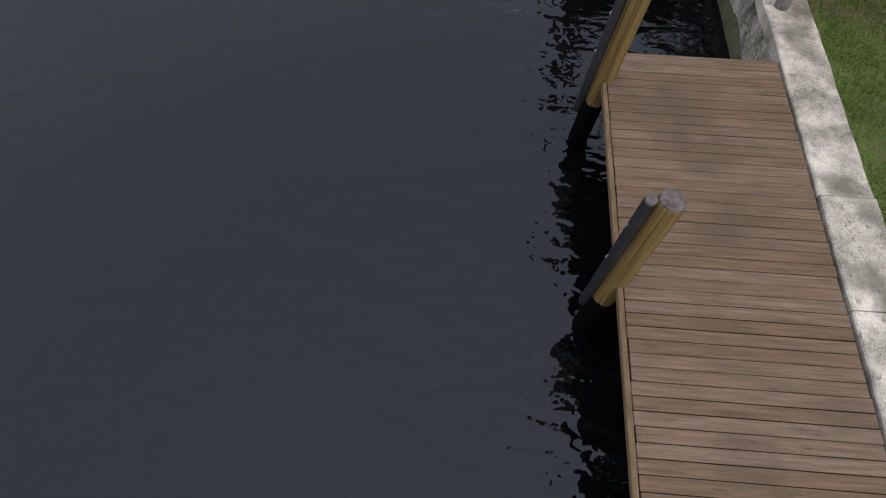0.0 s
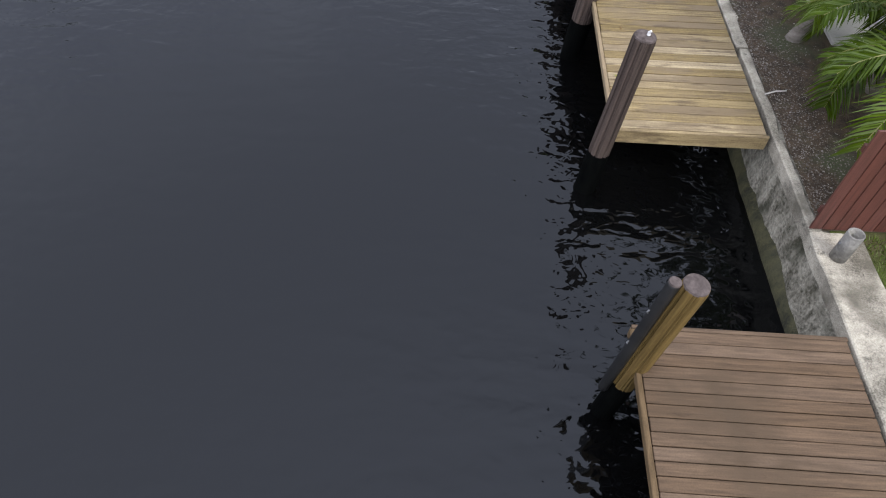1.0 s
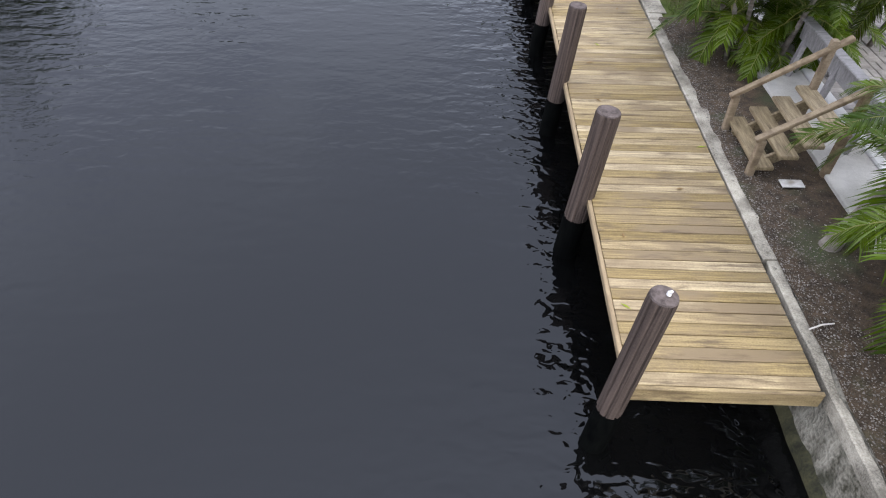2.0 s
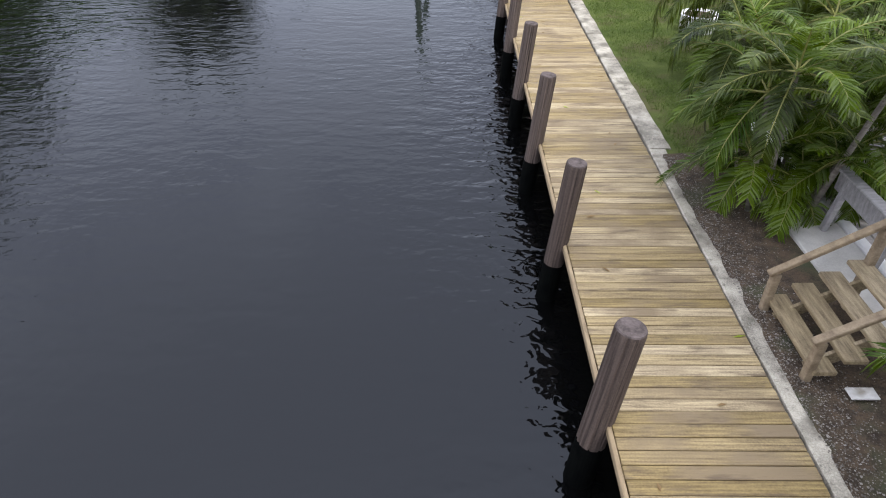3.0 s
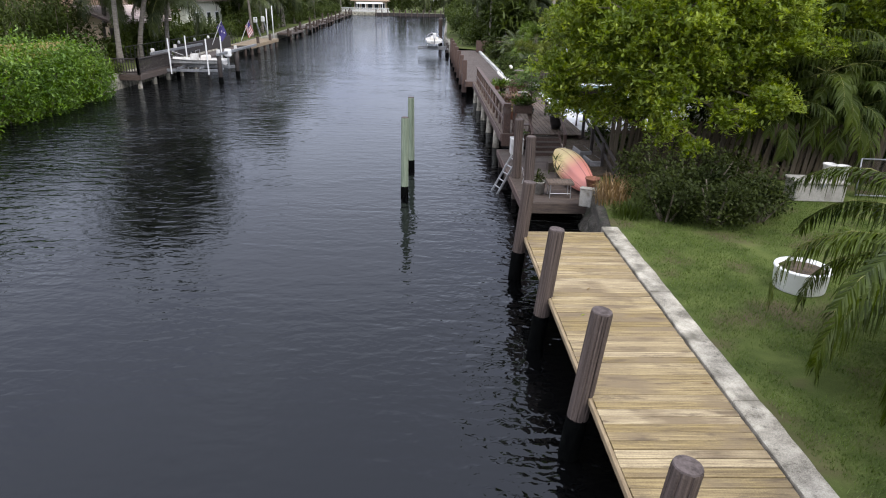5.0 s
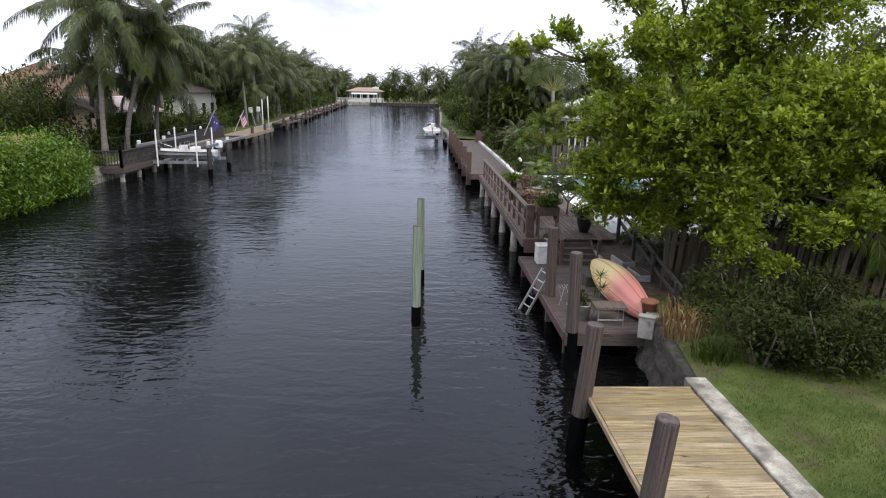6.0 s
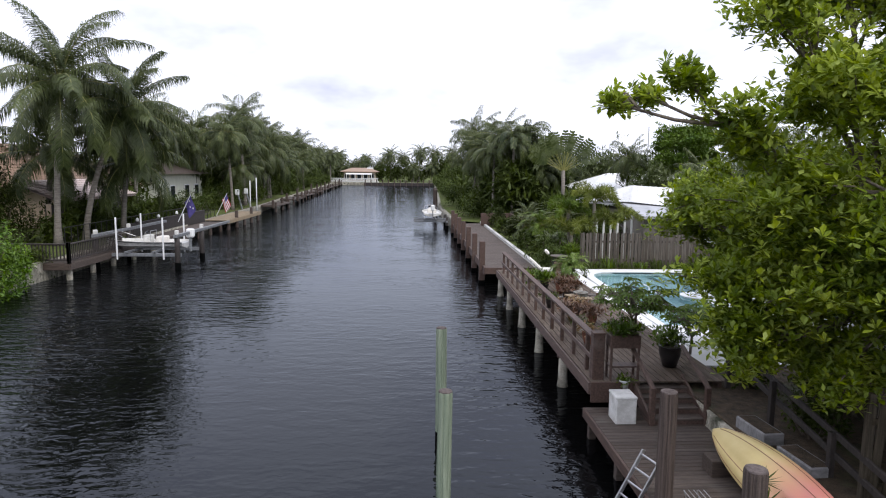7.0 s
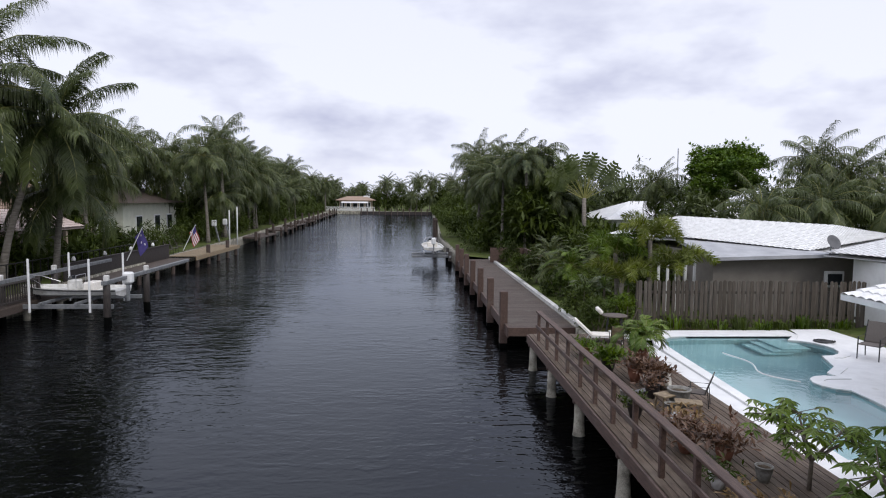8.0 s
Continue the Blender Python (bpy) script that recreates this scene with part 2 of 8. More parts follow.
M = {
    "water": water_material(),
    "plank_new": surface("pale_treated_wood", (0.13, 0.09, 0.042), (0.44, 0.342, 0.172), (1.6, 44, 20), 0.6, 0.35, 60, 0.4, 0.3,
                         (0.2, 0.148, 0.082), 0.475, 1.1, stain=((0.105, 0.073, 0.04), 0.535, (1.6, 10.0, 4.0)), shift=True),
    "plank_brown": surface("brown_deck_board", (0.072, 0.048, 0.030), (0.158, 0.105, 0.064), (2.2, 34, 20), 0.7, 0.25, 70, 0.3, 0.13,
                           (0.082, 0.056, 0.034), 0.52, 1.0, spec=0.25, stain=((0.046, 0.03, 0.018), 0.6, (2.0, 9.0, 4.0))),
    "fascia_brown": surface("brown_edge_board_wood", (0.07, 0.046, 0.022), (0.17, 0.115, 0.06), (20, 3, 20), 0.75, 0.3, 60, 0.3, spec=0.25),
    "fascia": surface("edge_board_wood", (0.17, 0.12, 0.065), (0.34, 0.26, 0.155), (20, 3, 20), 0.65, 0.3, 60, 0.3),
    "pile_grey": surface("weathered_pile_wood", (0.034, 0.026, 0.022), (0.13, 0.1, 0.085), (34, 34, 0.9), 0.8, 0.7, 60, 0.3, 0.12, spec=0.2, own=True, stain=((0.014, 0.011, 0.010), 0.57, (26, 26, 0.5))),
    "pile_yellow": surface("treated_pile_wood", (0.07, 0.044, 0.014), (0.19, 0.128, 0.042), (26, 26, 1.0), 0.75, 0.6, 60, 0.25, 0.1, spec=0.2, own=True, stain=((0.016, 0.011, 0.006), 0.57, (24, 24, 0.5))),
    "pile_cap": surface("grey_end_grain", (0.05, 0.04, 0.037), (0.14, 0.115, 0.108), (14, 14, 14), 0.9, 0.3, 50, 0.4, spec=0.2),
    "pile_green": surface("algae_stained_pile", (0.12, 0.16, 0.11), (0.25, 0.29, 0.21), (18, 18, 1.2), 0.7, 0.4, 50, 0.3),
    # wet growth, taken near black to hold the dark below the docks too
    "wet_dark": surface("wet_growth_and_shade_black", (0.0012, 0.0014, 0.0016), (0.004, 0.0045, 0.004), (12, 12, 6), 0.8, 0.5, 50, 0.3, spec=0.02),
    "black": surface("black_plastic", (0.008, 0.008, 0.008), (0.02, 0.02, 0.02), (6, 6, 6), 0.45, 0.15, 40, 0.3),
    "concrete": surface("pale_concrete", (0.12, 0.108, 0.082), (0.52, 0.48, 0.39), (2.6, 2.6, 2.6), 0.8, 0.6, 70, 0.6, 0.0,
                        (0.12, 0.108, 0.08), 0.53, 2.0, stain=((0.06, 0.055, 0.042), 0.58, (11.0, 8.0, 9.0))),
    "patio": surface("pale_patio_concrete", (0.36, 0.35, 0.32), (0.60, 0.585, 0.54), (1.8, 1.8, 1.8), 0.8, 0.3, 50, 0.35, 0.0, (0.3, 0.29, 0.25), 0.58, 1.4),
    "seawall": surface("stained_seawall", (0.06, 0.055, 0.034), (0.52, 0.485, 0.395), (2.0, 4.5, 1.2), 0.85, 0.9, 26, 0.6, 0.0,
                       (0.04, 0.042, 0.022), 0.56, 2.2, dist=0.03),
    "algae": surface("green_brown_tide_algae", (0.012, 0.013, 0.005), (0.085, 0.08, 0.034), (4, 7, 3), 0.7, 0.6, 40, 0.5),
    "rubble": surface("dark_eroded_rubble", (0.014, 0.012, 0.008), (0.078, 0.068, 0.052), (5, 5, 5), 0.9, 0.9, 26, 0.6, 0.0,
                      (0.025, 0.032, 0.014), 0.52, 3.0, dist=0.03),
    "grass": surface("lawn", (0.042, 0.062, 0.016), (0.115, 0.14, 0.042), (1.6, 1.6, 1.6), 0.9, 0.6, 70, 0.5, 0.0,
                     (0.095, 0.078, 0.045), 0.52, 0.9, dist=0.03, spec=0.05),
    "blade": surface("grass_blade", (0.058, 0.094, 0.018), (0.155, 0.21, 0.052), (2, 2, 2), 0.7, 0, 30, 0.3, 0.3, island=True, trans=0.3, spec=0.06),
    "mulch": surface("shell_mulch_soil", (0.026, 0.017, 0.009), (0.105, 0.072, 0.042), (7, 7, 7), 0.9, 0.9, 60, 0.7, 0.0,
                     (0.06, 0.07, 0.03), 0.53, 1.3, dist=0.02),
    "pebble": surface("shell_pebble", (0.06, 0.05, 0.04), (0.27, 0.245, 0.21), (12, 12, 12), 0.75, 0.2, 50, 0.3, 0.5, island=True),
    "white": surface("white_paint", (0.66, 0.66, 0.65), (0.80, 0.80, 0.79), (2, 2, 2), 0.5, 0.06, 40, 0.25, 0.0,
                     (0.5, 0.49, 0.45), 0.66, 2.0),
    "white_dirty": surface("dirty_white_plastic", (0.45, 0.44, 0.41), (0.72, 0.71, 0.68), (4, 4, 4), 0.5, 0.1, 40, 0.3, 0.0,
                           (0.28, 0.25, 0.2), 0.62, 5.0),
    "white_grimy": surface("grimy_white_plastic", (0.2, 0.19, 0.165), (0.4, 0.385, 0.345), (4, 4, 4), 0.7, 0.1, 40, 0.4, 0.0,
                           (0.15, 0.13, 0.1), 0.54, 4.0, spec=0.3),
    "deck_red": surface("red_brown_stained_wood", (0.045, 0.026, 0.02), (0.125, 0.078, 0.06), (25, 3, 25), 0.65, 0.35, 60, 0.3, 0.18,
                        (0.12, 0.10, 0.085), 0.6, 1.3),
    "deck_dark": surface("dark_stained_wood", (0.014, 0.011, 0.01), (0.05, 0.04, 0.035), (20, 20, 6), 0.7, 0.3, 60, 0.3, 0.15),
    "deck_floor": surface("faded_brown_deck_wood", (0.054, 0.039, 0.029), (0.145, 0.108, 0.082), (28, 3, 25), 0.75, 0.35, 60, 0.3, 0.2,
                          (0.14, 0.11, 0.085), 0.54, 1.1, spec=0.25, stain=((0.05, 0.035, 0.025), 0.6, (6.0, 1.6, 4.0))),
    "deck_old": surface("old_brown_deck_wood", (0.034, 0.024, 0.019), (0.1, 0.074, 0.058), (3, 28, 25), 0.75, 0.35, 60, 0.3, 0.2,
                        (0.10, 0.085, 0.07), 0.58, 1.1),
    "fence": surface("weathered_fence_board", (0.032, 0.026, 0.02), (0.11, 0.09, 0.07), (28, 28, 1.6), 0.8, 0.4, 50, 0.3, 0.22),
    # the fence wood again, its colour lowered for the shade under the tree
    "fence_shaded": surface("shaded_old_fence_board", (0.022, 0.018, 0.012), (0.085, 0.069, 0.048), (28, 28, 1.6), 0.85, 0.4, 50, 0.3, 0.22, spec=0.15),
    "fence_red": surface("red_painted_board", (0.07, 0.024, 0.017), (0.135, 0.047, 0.033), (25, 25, 1.6), 0.55, 0.3, 50, 0.3, 0.12),
    "fence_tan": surface("tan_fence_board", (0.28, 0.19, 0.07), (0.42, 0.31, 0.13), (25, 25, 1.6), 0.7, 0.3, 50, 0.3, 0.15),
    "step": surface("grey_tan_step_wood", (0.11, 0.08, 0.043), (0.33, 0.265, 0.16), (28, 3, 28), 0.7, 0.45, 60, 0.3, 0.15),
    "rail_wood": surface("grey_tan_rail_wood", (0.14, 0.10, 0.06), (0.30, 0.235, 0.15), (9, 9, 14), 0.7, 0.35, 60, 0.3, 0.1),
    "grey_wood": surface("grey_painted_wood", (0.16, 0.155, 0.155), (0.33, 0.32, 0.32), (4, 22, 8), 0.55, 0.2, 50, 0.3, 0.08),
    "metal": surface("aluminium", (0.42, 0.42, 0.43), (0.62, 0.62, 0.63), (8, 8, 8), 0.38, 0.05, 50, 0.2, metal=0.9),
    "dish_grey": surface("matt_grey_painted_mesh", (0.085, 0.086, 0.09), (0.13, 0.13, 0.135), (8, 8, 8), 0.85, 0.1, 60, 0.3),
    "galv": surface("grey_galvanised_steel", (0.17, 0.175, 0.18), (0.32, 0.33, 0.34), (6, 6, 6), 0.5, 0.1, 50, 0.25, metal=0.5),
    "leaf_tree": surface("tree_leaf", (0.085, 0.138, 0.012), (0.28, 0.355, 0.04), (1.1, 1.1, 1.1), 0.5, 0, 9, 0.3, 0.35, island=True, trans=0.5, spec=0.25),
    "leaf_young": surface("young_yellow_green_leaf", (0.225, 0.31, 0.03), (0.45, 0.51, 0.07), (1.4, 1.4, 1.4), 0.5, 0, 9, 0.3, 0.25, island=True, trans=0.5, spec=0.25),
    "leaf_palm": surface("palm_leaflet", (0.024, 0.055, 0.004), (0.13, 0.195, 0.012), (0.8, 0.8, 0.8), 0.48, 0, 6, 0.3, 0.5, island=True, trans=0.3, spec=0.13),
    "leaf_glossy": surface("glossy_dark_palm_leaflet", (0.014, 0.028, 0.002), (0.085, 0.118, 0.008), (0.8, 0.8, 0.8), 0.42, 0, 6, 0.3, 0.55, island=True, trans=0.22, spec=0.2),
    "leaf_coco": surface("coconut_leaflet", (0.029, 0.046, 0.013), (0.12, 0.147, 0.046), (0.5, 0.5, 0.5), 0.42, 0, 4, 0.3, 0.34, island=True, trans=0.25, spec=0.35),
    "leaf_dark": surface("dark_shrub_leaf", (0.026, 0.043, 0.007), (0.085, 0.112, 0.02), (0.6, 0.6, 0.6), 0.65, 0, 5, 0.3, 0.38, island=True, trans=0.25, spec=0.14),
    "leaf_bright": surface("bright_mangrove_leaf", (0.05, 0.105, 0.012), (0.16, 0.235, 0.03), (0.7, 0.7, 0.7), 0.5, 0, 6, 0.3, 0.3, island=True, trans=0.3, spec=0.3),
    "leaf_fox": surface("foxtail_leaflet", (0.066, 0.09, 0.012), (0.22, 0.25, 0.042), (0.9, 0.9, 0.9), 0.5, 0, 6, 0.3, 0.4, island=True, trans=0.3, spec=0.2),
    "leaf_umbrella": surface("umbrella_tree_leaf", (0.05, 0.098, 0.015), (0.165, 0.23, 0.038), (0.9, 0.9, 0.9), 0.5, 0, 6, 0.3, 0.35, island=True, trans=0.3, spec=0.25),
    "leaf_mangrove": surface("mangrove_leaf", (0.04, 0.105, 0.006), (0.17, 0.27, 0.02), (0.7, 0.7, 0.7), 0.5, 0, 6, 0.3, 0.42, island=True, trans=0.3, spec=0.2),
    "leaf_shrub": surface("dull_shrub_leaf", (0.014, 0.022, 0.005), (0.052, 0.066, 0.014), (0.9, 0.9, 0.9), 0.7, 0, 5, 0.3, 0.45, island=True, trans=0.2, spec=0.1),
    "leaf_red": surface("red_bromeliad_leaf", (0.07, 0.032, 0.018), (0.16, 0.085, 0.042), (6, 6, 6), 0.5, 0, 30, 0.3, 0.3, island=True, trans=0.2),
    "dry": surface("dry_grass_straw", (0.14, 0.085, 0.035), (0.3, 0.205, 0.1), (4, 4, 4), 0.8, 0, 20, 0.3, 0.3, island=True, trans=0.2, spec=0.2),
    "bark": surface("grey_brown_bark", (0.07, 0.055, 0.042), (0.20, 0.165, 0.13), (9, 9, 5), 0.85, 0.8, 40, 0.4, 0.1, dist=0.02),
    "bark_palm": surface("ringed_palm_bark", (0.10, 0.085, 0.07), (0.26, 0.235, 0.20), (3, 3, 16), 0.85, 0.7, 40, 0.35, 0.1, dist=0.02),
    "frond_stem": surface("palm_stem", (0.12, 0.13, 0.03), (0.25, 0.24, 0.07), (6, 6, 6), 0.55, 0, 20, 0.3, trans=0.0),
    "pool_tile": surface("blue_pool_plaster", (0.24, 0.41, 0.45), (0.32, 0.50, 0.54), (0.8, 0.8, 0.8), 0.7, 0.05, 20, 0.15),
    "roof_white": surface("white_roof_tile", (0.60, 0.60, 0.59), (0.80, 0.80, 0.79), (4, 4, 4), 0.6, 0.15, 30, 0.3, 0.06,
                          (0.45, 0.44, 0.42), 0.66, 1.5),
    "roof_grey": surface("grey_flat_roof", (0.28, 0.285, 0.30), (0.42, 0.425, 0.44), (1.5, 1.5, 1.5), 0.7, 0.1, 20, 0.3),
    "roof_orange": surface("terracotta_roof_tile", (0.19, 0.125, 0.085), (0.34, 0.235, 0.165), (5, 5, 5), 0.75, 0.3, 20, 0.35, 0.12),
    "roof_pink": surface("pale_pink_roof_tile", (0.42, 0.33, 0.29), (0.58, 0.48, 0.43), (5, 5, 5), 0.75, 0.3, 20, 0.35, 0.12),
    "stucco_grey": surface("grey_brown_stucco", (0.14, 0.125, 0.108), (0.19, 0.172, 0.15), (2, 2, 2), 0.85, 0.2, 40, 0.3),
    "stucco_cream": surface("cream_stucco", (0.55, 0.56, 0.46), (0.66, 0.66, 0.56), (2, 2, 2), 0.85, 0.2, 40, 0.3),
    "stucco_tan": surface("tan_stucco", (0.36, 0.28, 0.2), (0.46, 0.37, 0.28), (2, 2, 2), 0.85, 0.2, 40, 0.3),
    "glass": surface("dark_window_glass", (0.02, 0.024, 0.028), (0.035, 0.04, 0.045), (2, 2, 2), 0.06, 0, 10, 0.1),
    "terracotta": surface("terracotta_pot", (0.17, 0.068, 0.04), (0.26, 0.11, 0.068), (6, 6, 6), 0.8, 0.2, 40, 0.3),
    "pot_dark": surface("dark_glazed_pot", (0.012, 0.012, 0.014), (0.035, 0.03, 0.028), (5, 5, 5), 0.3, 0.05, 30, 0.2),
    "stone": surface("grey_stone", (0.12, 0.115, 0.105), (0.32, 0.31, 0.28), (5, 5, 5), 0.85, 0.7, 30, 0.4, dist=0.02),
    "paver": surface("grey_brick_paver", (0.24, 0.225, 0.215), (0.38, 0.36, 0.345), (6, 6, 6), 0.85, 0.3, 50, 0.4, 0.15),
    "sling_grey": surface("grey_brown_sling_fabric", (0.1, 0.085, 0.075), (0.17, 0.15, 0.135), (60, 60, 60), 0.85, 0.2, 90, 0.3),
    "flag_blue": surface("blue_purple_flag_cloth", (0.06, 0.05, 0.20), (0.10, 0.08, 0.28), (6, 6, 6), 0.8, 0.1, 40, 0.2),
    "flag_red": surface("red_flag_cloth", (0.34, 0.04, 0.045), (0.44, 0.07, 0.07), (6, 6, 6), 0.8, 0.1, 40, 0.2),
    "cloth": surface("pale_lounger_cloth", (0.62, 0.58, 0.52), (0.76, 0.73, 0.68), (8, 8, 8), 0.85, 0.2, 60, 0.2),
    "chair_brown": surface("brown_sling_fabric", (0.07, 0.055, 0.045), (0.12, 0.10, 0.085), (8, 8, 8), 0.75, 0.2, 60, 0.2),
}


def kayak_fade():
    """Yellow shell that turns to pink-red towards one end."""
    m = surface("yellow_to_red_kayak_shell", (0.60, 0.46, 0.19), (0.70, 0.56, 0.26), (1.2, 1.2, 1.2), 0.5, 0.05, 20, 0.2)
    n, l = m.node_tree.nodes, m.node_tree.links
    b = n["Principled BSDF"]
    tc = n.new("ShaderNodeTexCoord")
    sx = n.new("ShaderNodeSeparateXYZ")
    l.new(tc.outputs["Object"], sx.inputs[0])
    nz = n.new("ShaderNodeTexNoise")
    nz.inputs["Scale"].default_value = 3.0
    ad = n.new("ShaderNodeMath")
    ad.operation = 'MULTIPLY_ADD'
    ad.inputs[1].default_value = 0.5
    l.new(nz.outputs["Fac"], ad.inputs[0])
    l.new(sx.outputs["X"], ad.inputs[2])
    r = n.new("ShaderNodeMapRange")
    r.inputs["From Min"].default_value, r.inputs["From Max"].default_value = -0.15, 0.75
    l.new(ad.outputs[0], r.inputs["Value"])
    mx = n.new("ShaderNodeMixRGB")
    old = b.inputs["Base Color"].links[0].from_socket
    l.new(r.outputs[0], mx.inputs[0])
    l.new(old, mx.inputs[1])
    mx.inputs[2].default_value = (0.55, 0.215, 0.175, 1)
    l.new(mx.outputs[0], b.inputs["Base Color"])
    return m


M["kayak"] = kayak_fade()


def pool_water_material():
    m = bpy.data.materials.new("pool_water")
    m.use_nodes = True
    n, l = m.node_tree.nodes, m.node_tree.links
    b = n["Principled BSDF"]
    b.inputs["Base Color"].default_value = (0.88, 0.97, 0.96, 1)
    b.inputs["Roughness"].default_value = 0.02
    b.inputs["IOR"].default_value = 1.33
    b.inputs["Transmission Weight"].default_value = 1.0
    nz = n.new("ShaderNodeTexNoise")
    nz.inputs["Scale"].default_value = 5.0
    geo = n.new("ShaderNodeNewGeometry")
    l.new(geo.outputs["Position"], nz.inputs["Vector"])
    bp = n.new("ShaderNodeBump")
    bp.inputs["Strength"].default_value, bp.inputs["Distance"].default_value = 0.2, 0.02
    l.new(nz.outputs["Fac"], bp.inputs["Height"])
    l.new(bp.outputs["Normal"], b.inputs["Normal"])
    return m


M["pool_water"] = pool_water_material()

# ---------- mesh building ----------


class Buf:
    """Vertices and faces of one mesh."""

    def __init__(self):
        self.v, self.f = [], []

    def add(self, verts, faces):
        o = len(self.v)
        self.v.extend(tuple(p) for p in verts)
        self.f.extend(tuple(i + o for i in q) for q in faces)
        return self

    def box(self, c, s, m=None, ch=0.0, skew=0.0):
        """A box of size s about c with chamfered edges; m: a matrix put before it; skew: y gained for each x."""
        hx, hy, hz = (a / 2 for a in s)
        if ch <= 0:
            p = [(x, y, z) for z in (-hz, hz) for y in (-hy, hy) for x in (-hx, hx)]
            q = [(0, 2, 3, 1), (4, 5, 7, 6), (0, 1, 5, 4), (2, 6, 7, 3), (0, 4, 6, 2), (1, 3, 7, 5)]
        else:
            p, ix = [], {}
            for sx in (-1, 1):
                for sy in (-1, 1):
                    for sz in (-1, 1):
                        for k in range(3):
                            d = [hx, hy, hz]
                            for j in range(3):
                                if j != k:
                                    d[j] -= ch
                            ix[sx, sy, sz, k] = len(p)
                            p.append((sx * d[0], sy * d[1], sz * d[2]))
            q = []
            ring = ((-1, -1), (1, -1), (1, 1), (-1, 1))
            for k in range(3):
                for s0 in (-1, 1):
                    loop = []
                    for a, b in ring:
                        sg = [0, 0, 0]
                        sg[k], sg[(k + 1) % 3], sg[(k + 2) % 3] = s0, a, b
                        loop.append(ix[(*sg, k)])
                    q.append(tuple(loop if s0 > 0 else loop[::-1]))
            for k in range(3):
                a1, a2 = (k + 1) % 3, (k + 2) % 3
                for s1 in (-1, 1):
                    for s2 in (-1, 1):
                        lo, hi = [0, 0, 0], [0, 0, 0]
                        lo[k], hi[k] = -1, 1
                        for g in (lo, hi):
                            g[a1], g[a2] = s1, s2
                        loop = [ix[(*lo, a1)], ix[(*hi, a1)], ix[(*hi, a2)], ix[(*lo, a2)]]
                        q.append(tuple(loop if s1 * s2 < 0 else loop[::-1]))
            for sx in (-1, 1):
                for sy in (-1, 1):
                    for sz in (-1, 1):
                        loop = [ix[sx, sy, sz, k] for k in range(3)]
                        q.append(tuple(loop if sx * sy * sz > 0 else loop[::-1]))
        p = [(x + c[0], y + c[1] + skew * x, z + c[2]) for x, y, z in p]
        if m is not None:
            p = [tuple(m @ Vector(a)) for a in p]
        return self.add(p, q)

    def bar(self, a, b, w, h, ch=0.0):
        """A rectangular bar from a to b, w wide and h high."""
        a, b = Vector(a), Vector(b)
        d = b - a
        x = d.normalized()
        up = Vector((0, 0, 1)) if abs(x.z) < 0.98 else Vector((0, 1, 0))
        y = up.cross(x).normalized()
        z = x.cross(y)
        m = Matrix(((x.x, y.x, z.x), (x.y, y.y, z.y), (x.z, y.z, z.z))).to_4x4()
        m.translation = (a + b) / 2
        return self.box((0, 0, 0), (d.length, w, h), m, ch)

    def tube(self, pts, radii, seg=8, cap=True):
        """A round tube through pts with the radii."""
        pts = [Vector(p) for p in pts]
        rings = []
        for i, p in enumerate(pts):
            d = (pts[min(i + 1, len(pts) - 1)] - pts[max(i - 1, 0)]).normalized()
            ref = Vector((1, 0, 0)) if abs(d.x) < 0.9 else Vector((0, 1, 0))
            u = ref.cross(d).normalized()
            w = d.cross(u)
            rings.append([p + (u * math.cos(2 * math.pi * k / seg) + w * math.sin(2 * math.pi * k / seg)) * radii[i] for k in range(seg)])
        q = []
        for i in range(len(pts) - 1):
            for k in range(seg):
                q.append((i * seg + k, i * seg + (k + 1) % seg, (i + 1) * seg + (k + 1) % seg, (i + 1) * seg + k))
        if cap:
            q.append(tuple(range(seg))[::-1])
            q.append(tuple((len(pts) - 1) * seg + k for k in range(seg)))
        return self.add([p for r in rings for p in r], q)

    def lathe(self, prof, seg=20, c=(0, 0, 0), wob=None):
        """A turned form: prof holds (radius, height)."""
        p, q = [], []
        for i, (r, z) in enumerate(prof):
            for k in range(seg):
                a = 2 * math.pi * k / seg
                rr = r * (wob(a, z) if wob else 1)
                p.append((c[0] + rr * math.cos(a), c[1] + rr * math.sin(a), c[2] + z))
        for i in range(len(prof) - 1):
            for k in range(seg):
                q.append((i * seg + k, i * seg + (k + 1) % seg, (i + 1) * seg + (k + 1) % seg, (i + 1) * seg + k))
        q.append(tuple(range(seg))[::-1])
        q.append(tuple((len(prof) - 1) * seg + k for k in range(seg)))
        return self.add(p, q)

    def arrays(self, verts, faces):
        o = len(self.v)
        self.v.extend(map(tuple, verts.tolist()))
        self.f.extend(map(tuple, (faces + o).tolist()))
        return self

    def mesh(self, name, material, smooth=False):
        me = bpy.data.meshes.new(name)
        me.from_pydata(self.v, [], self.f)
        if material is not None:
            me.materials.append(material)
        if smooth:
            me.polygons.foreach_set("use_smooth", [True] * len(me.polygons))
        me.update()
        return me


def part(name, buf, material, parent=None, label="", smooth=False, loc=None):
    ob = new(name, buf.mesh(name, material, smooth))
    if parent is not None:
        ob.parent = parent
    if loc is not None:
        ob.location = loc
    if label:
        ob["label"] = label
    return ob


def thing(name, loc, label, category, group="", kind="", rz=0.0):
    ob = new(name)
    ob.empty_display_size = 0.1
    ob.location = loc
    ob.rotation_euler = (0, 0, radians(rz))
    return tagged(ob, label, category, group, kind)


def setting(name, buf, material, label, category, kind="structure", smooth=False):
    return tagged(part(name, buf, material, smooth=smooth), label, category, "", kind)


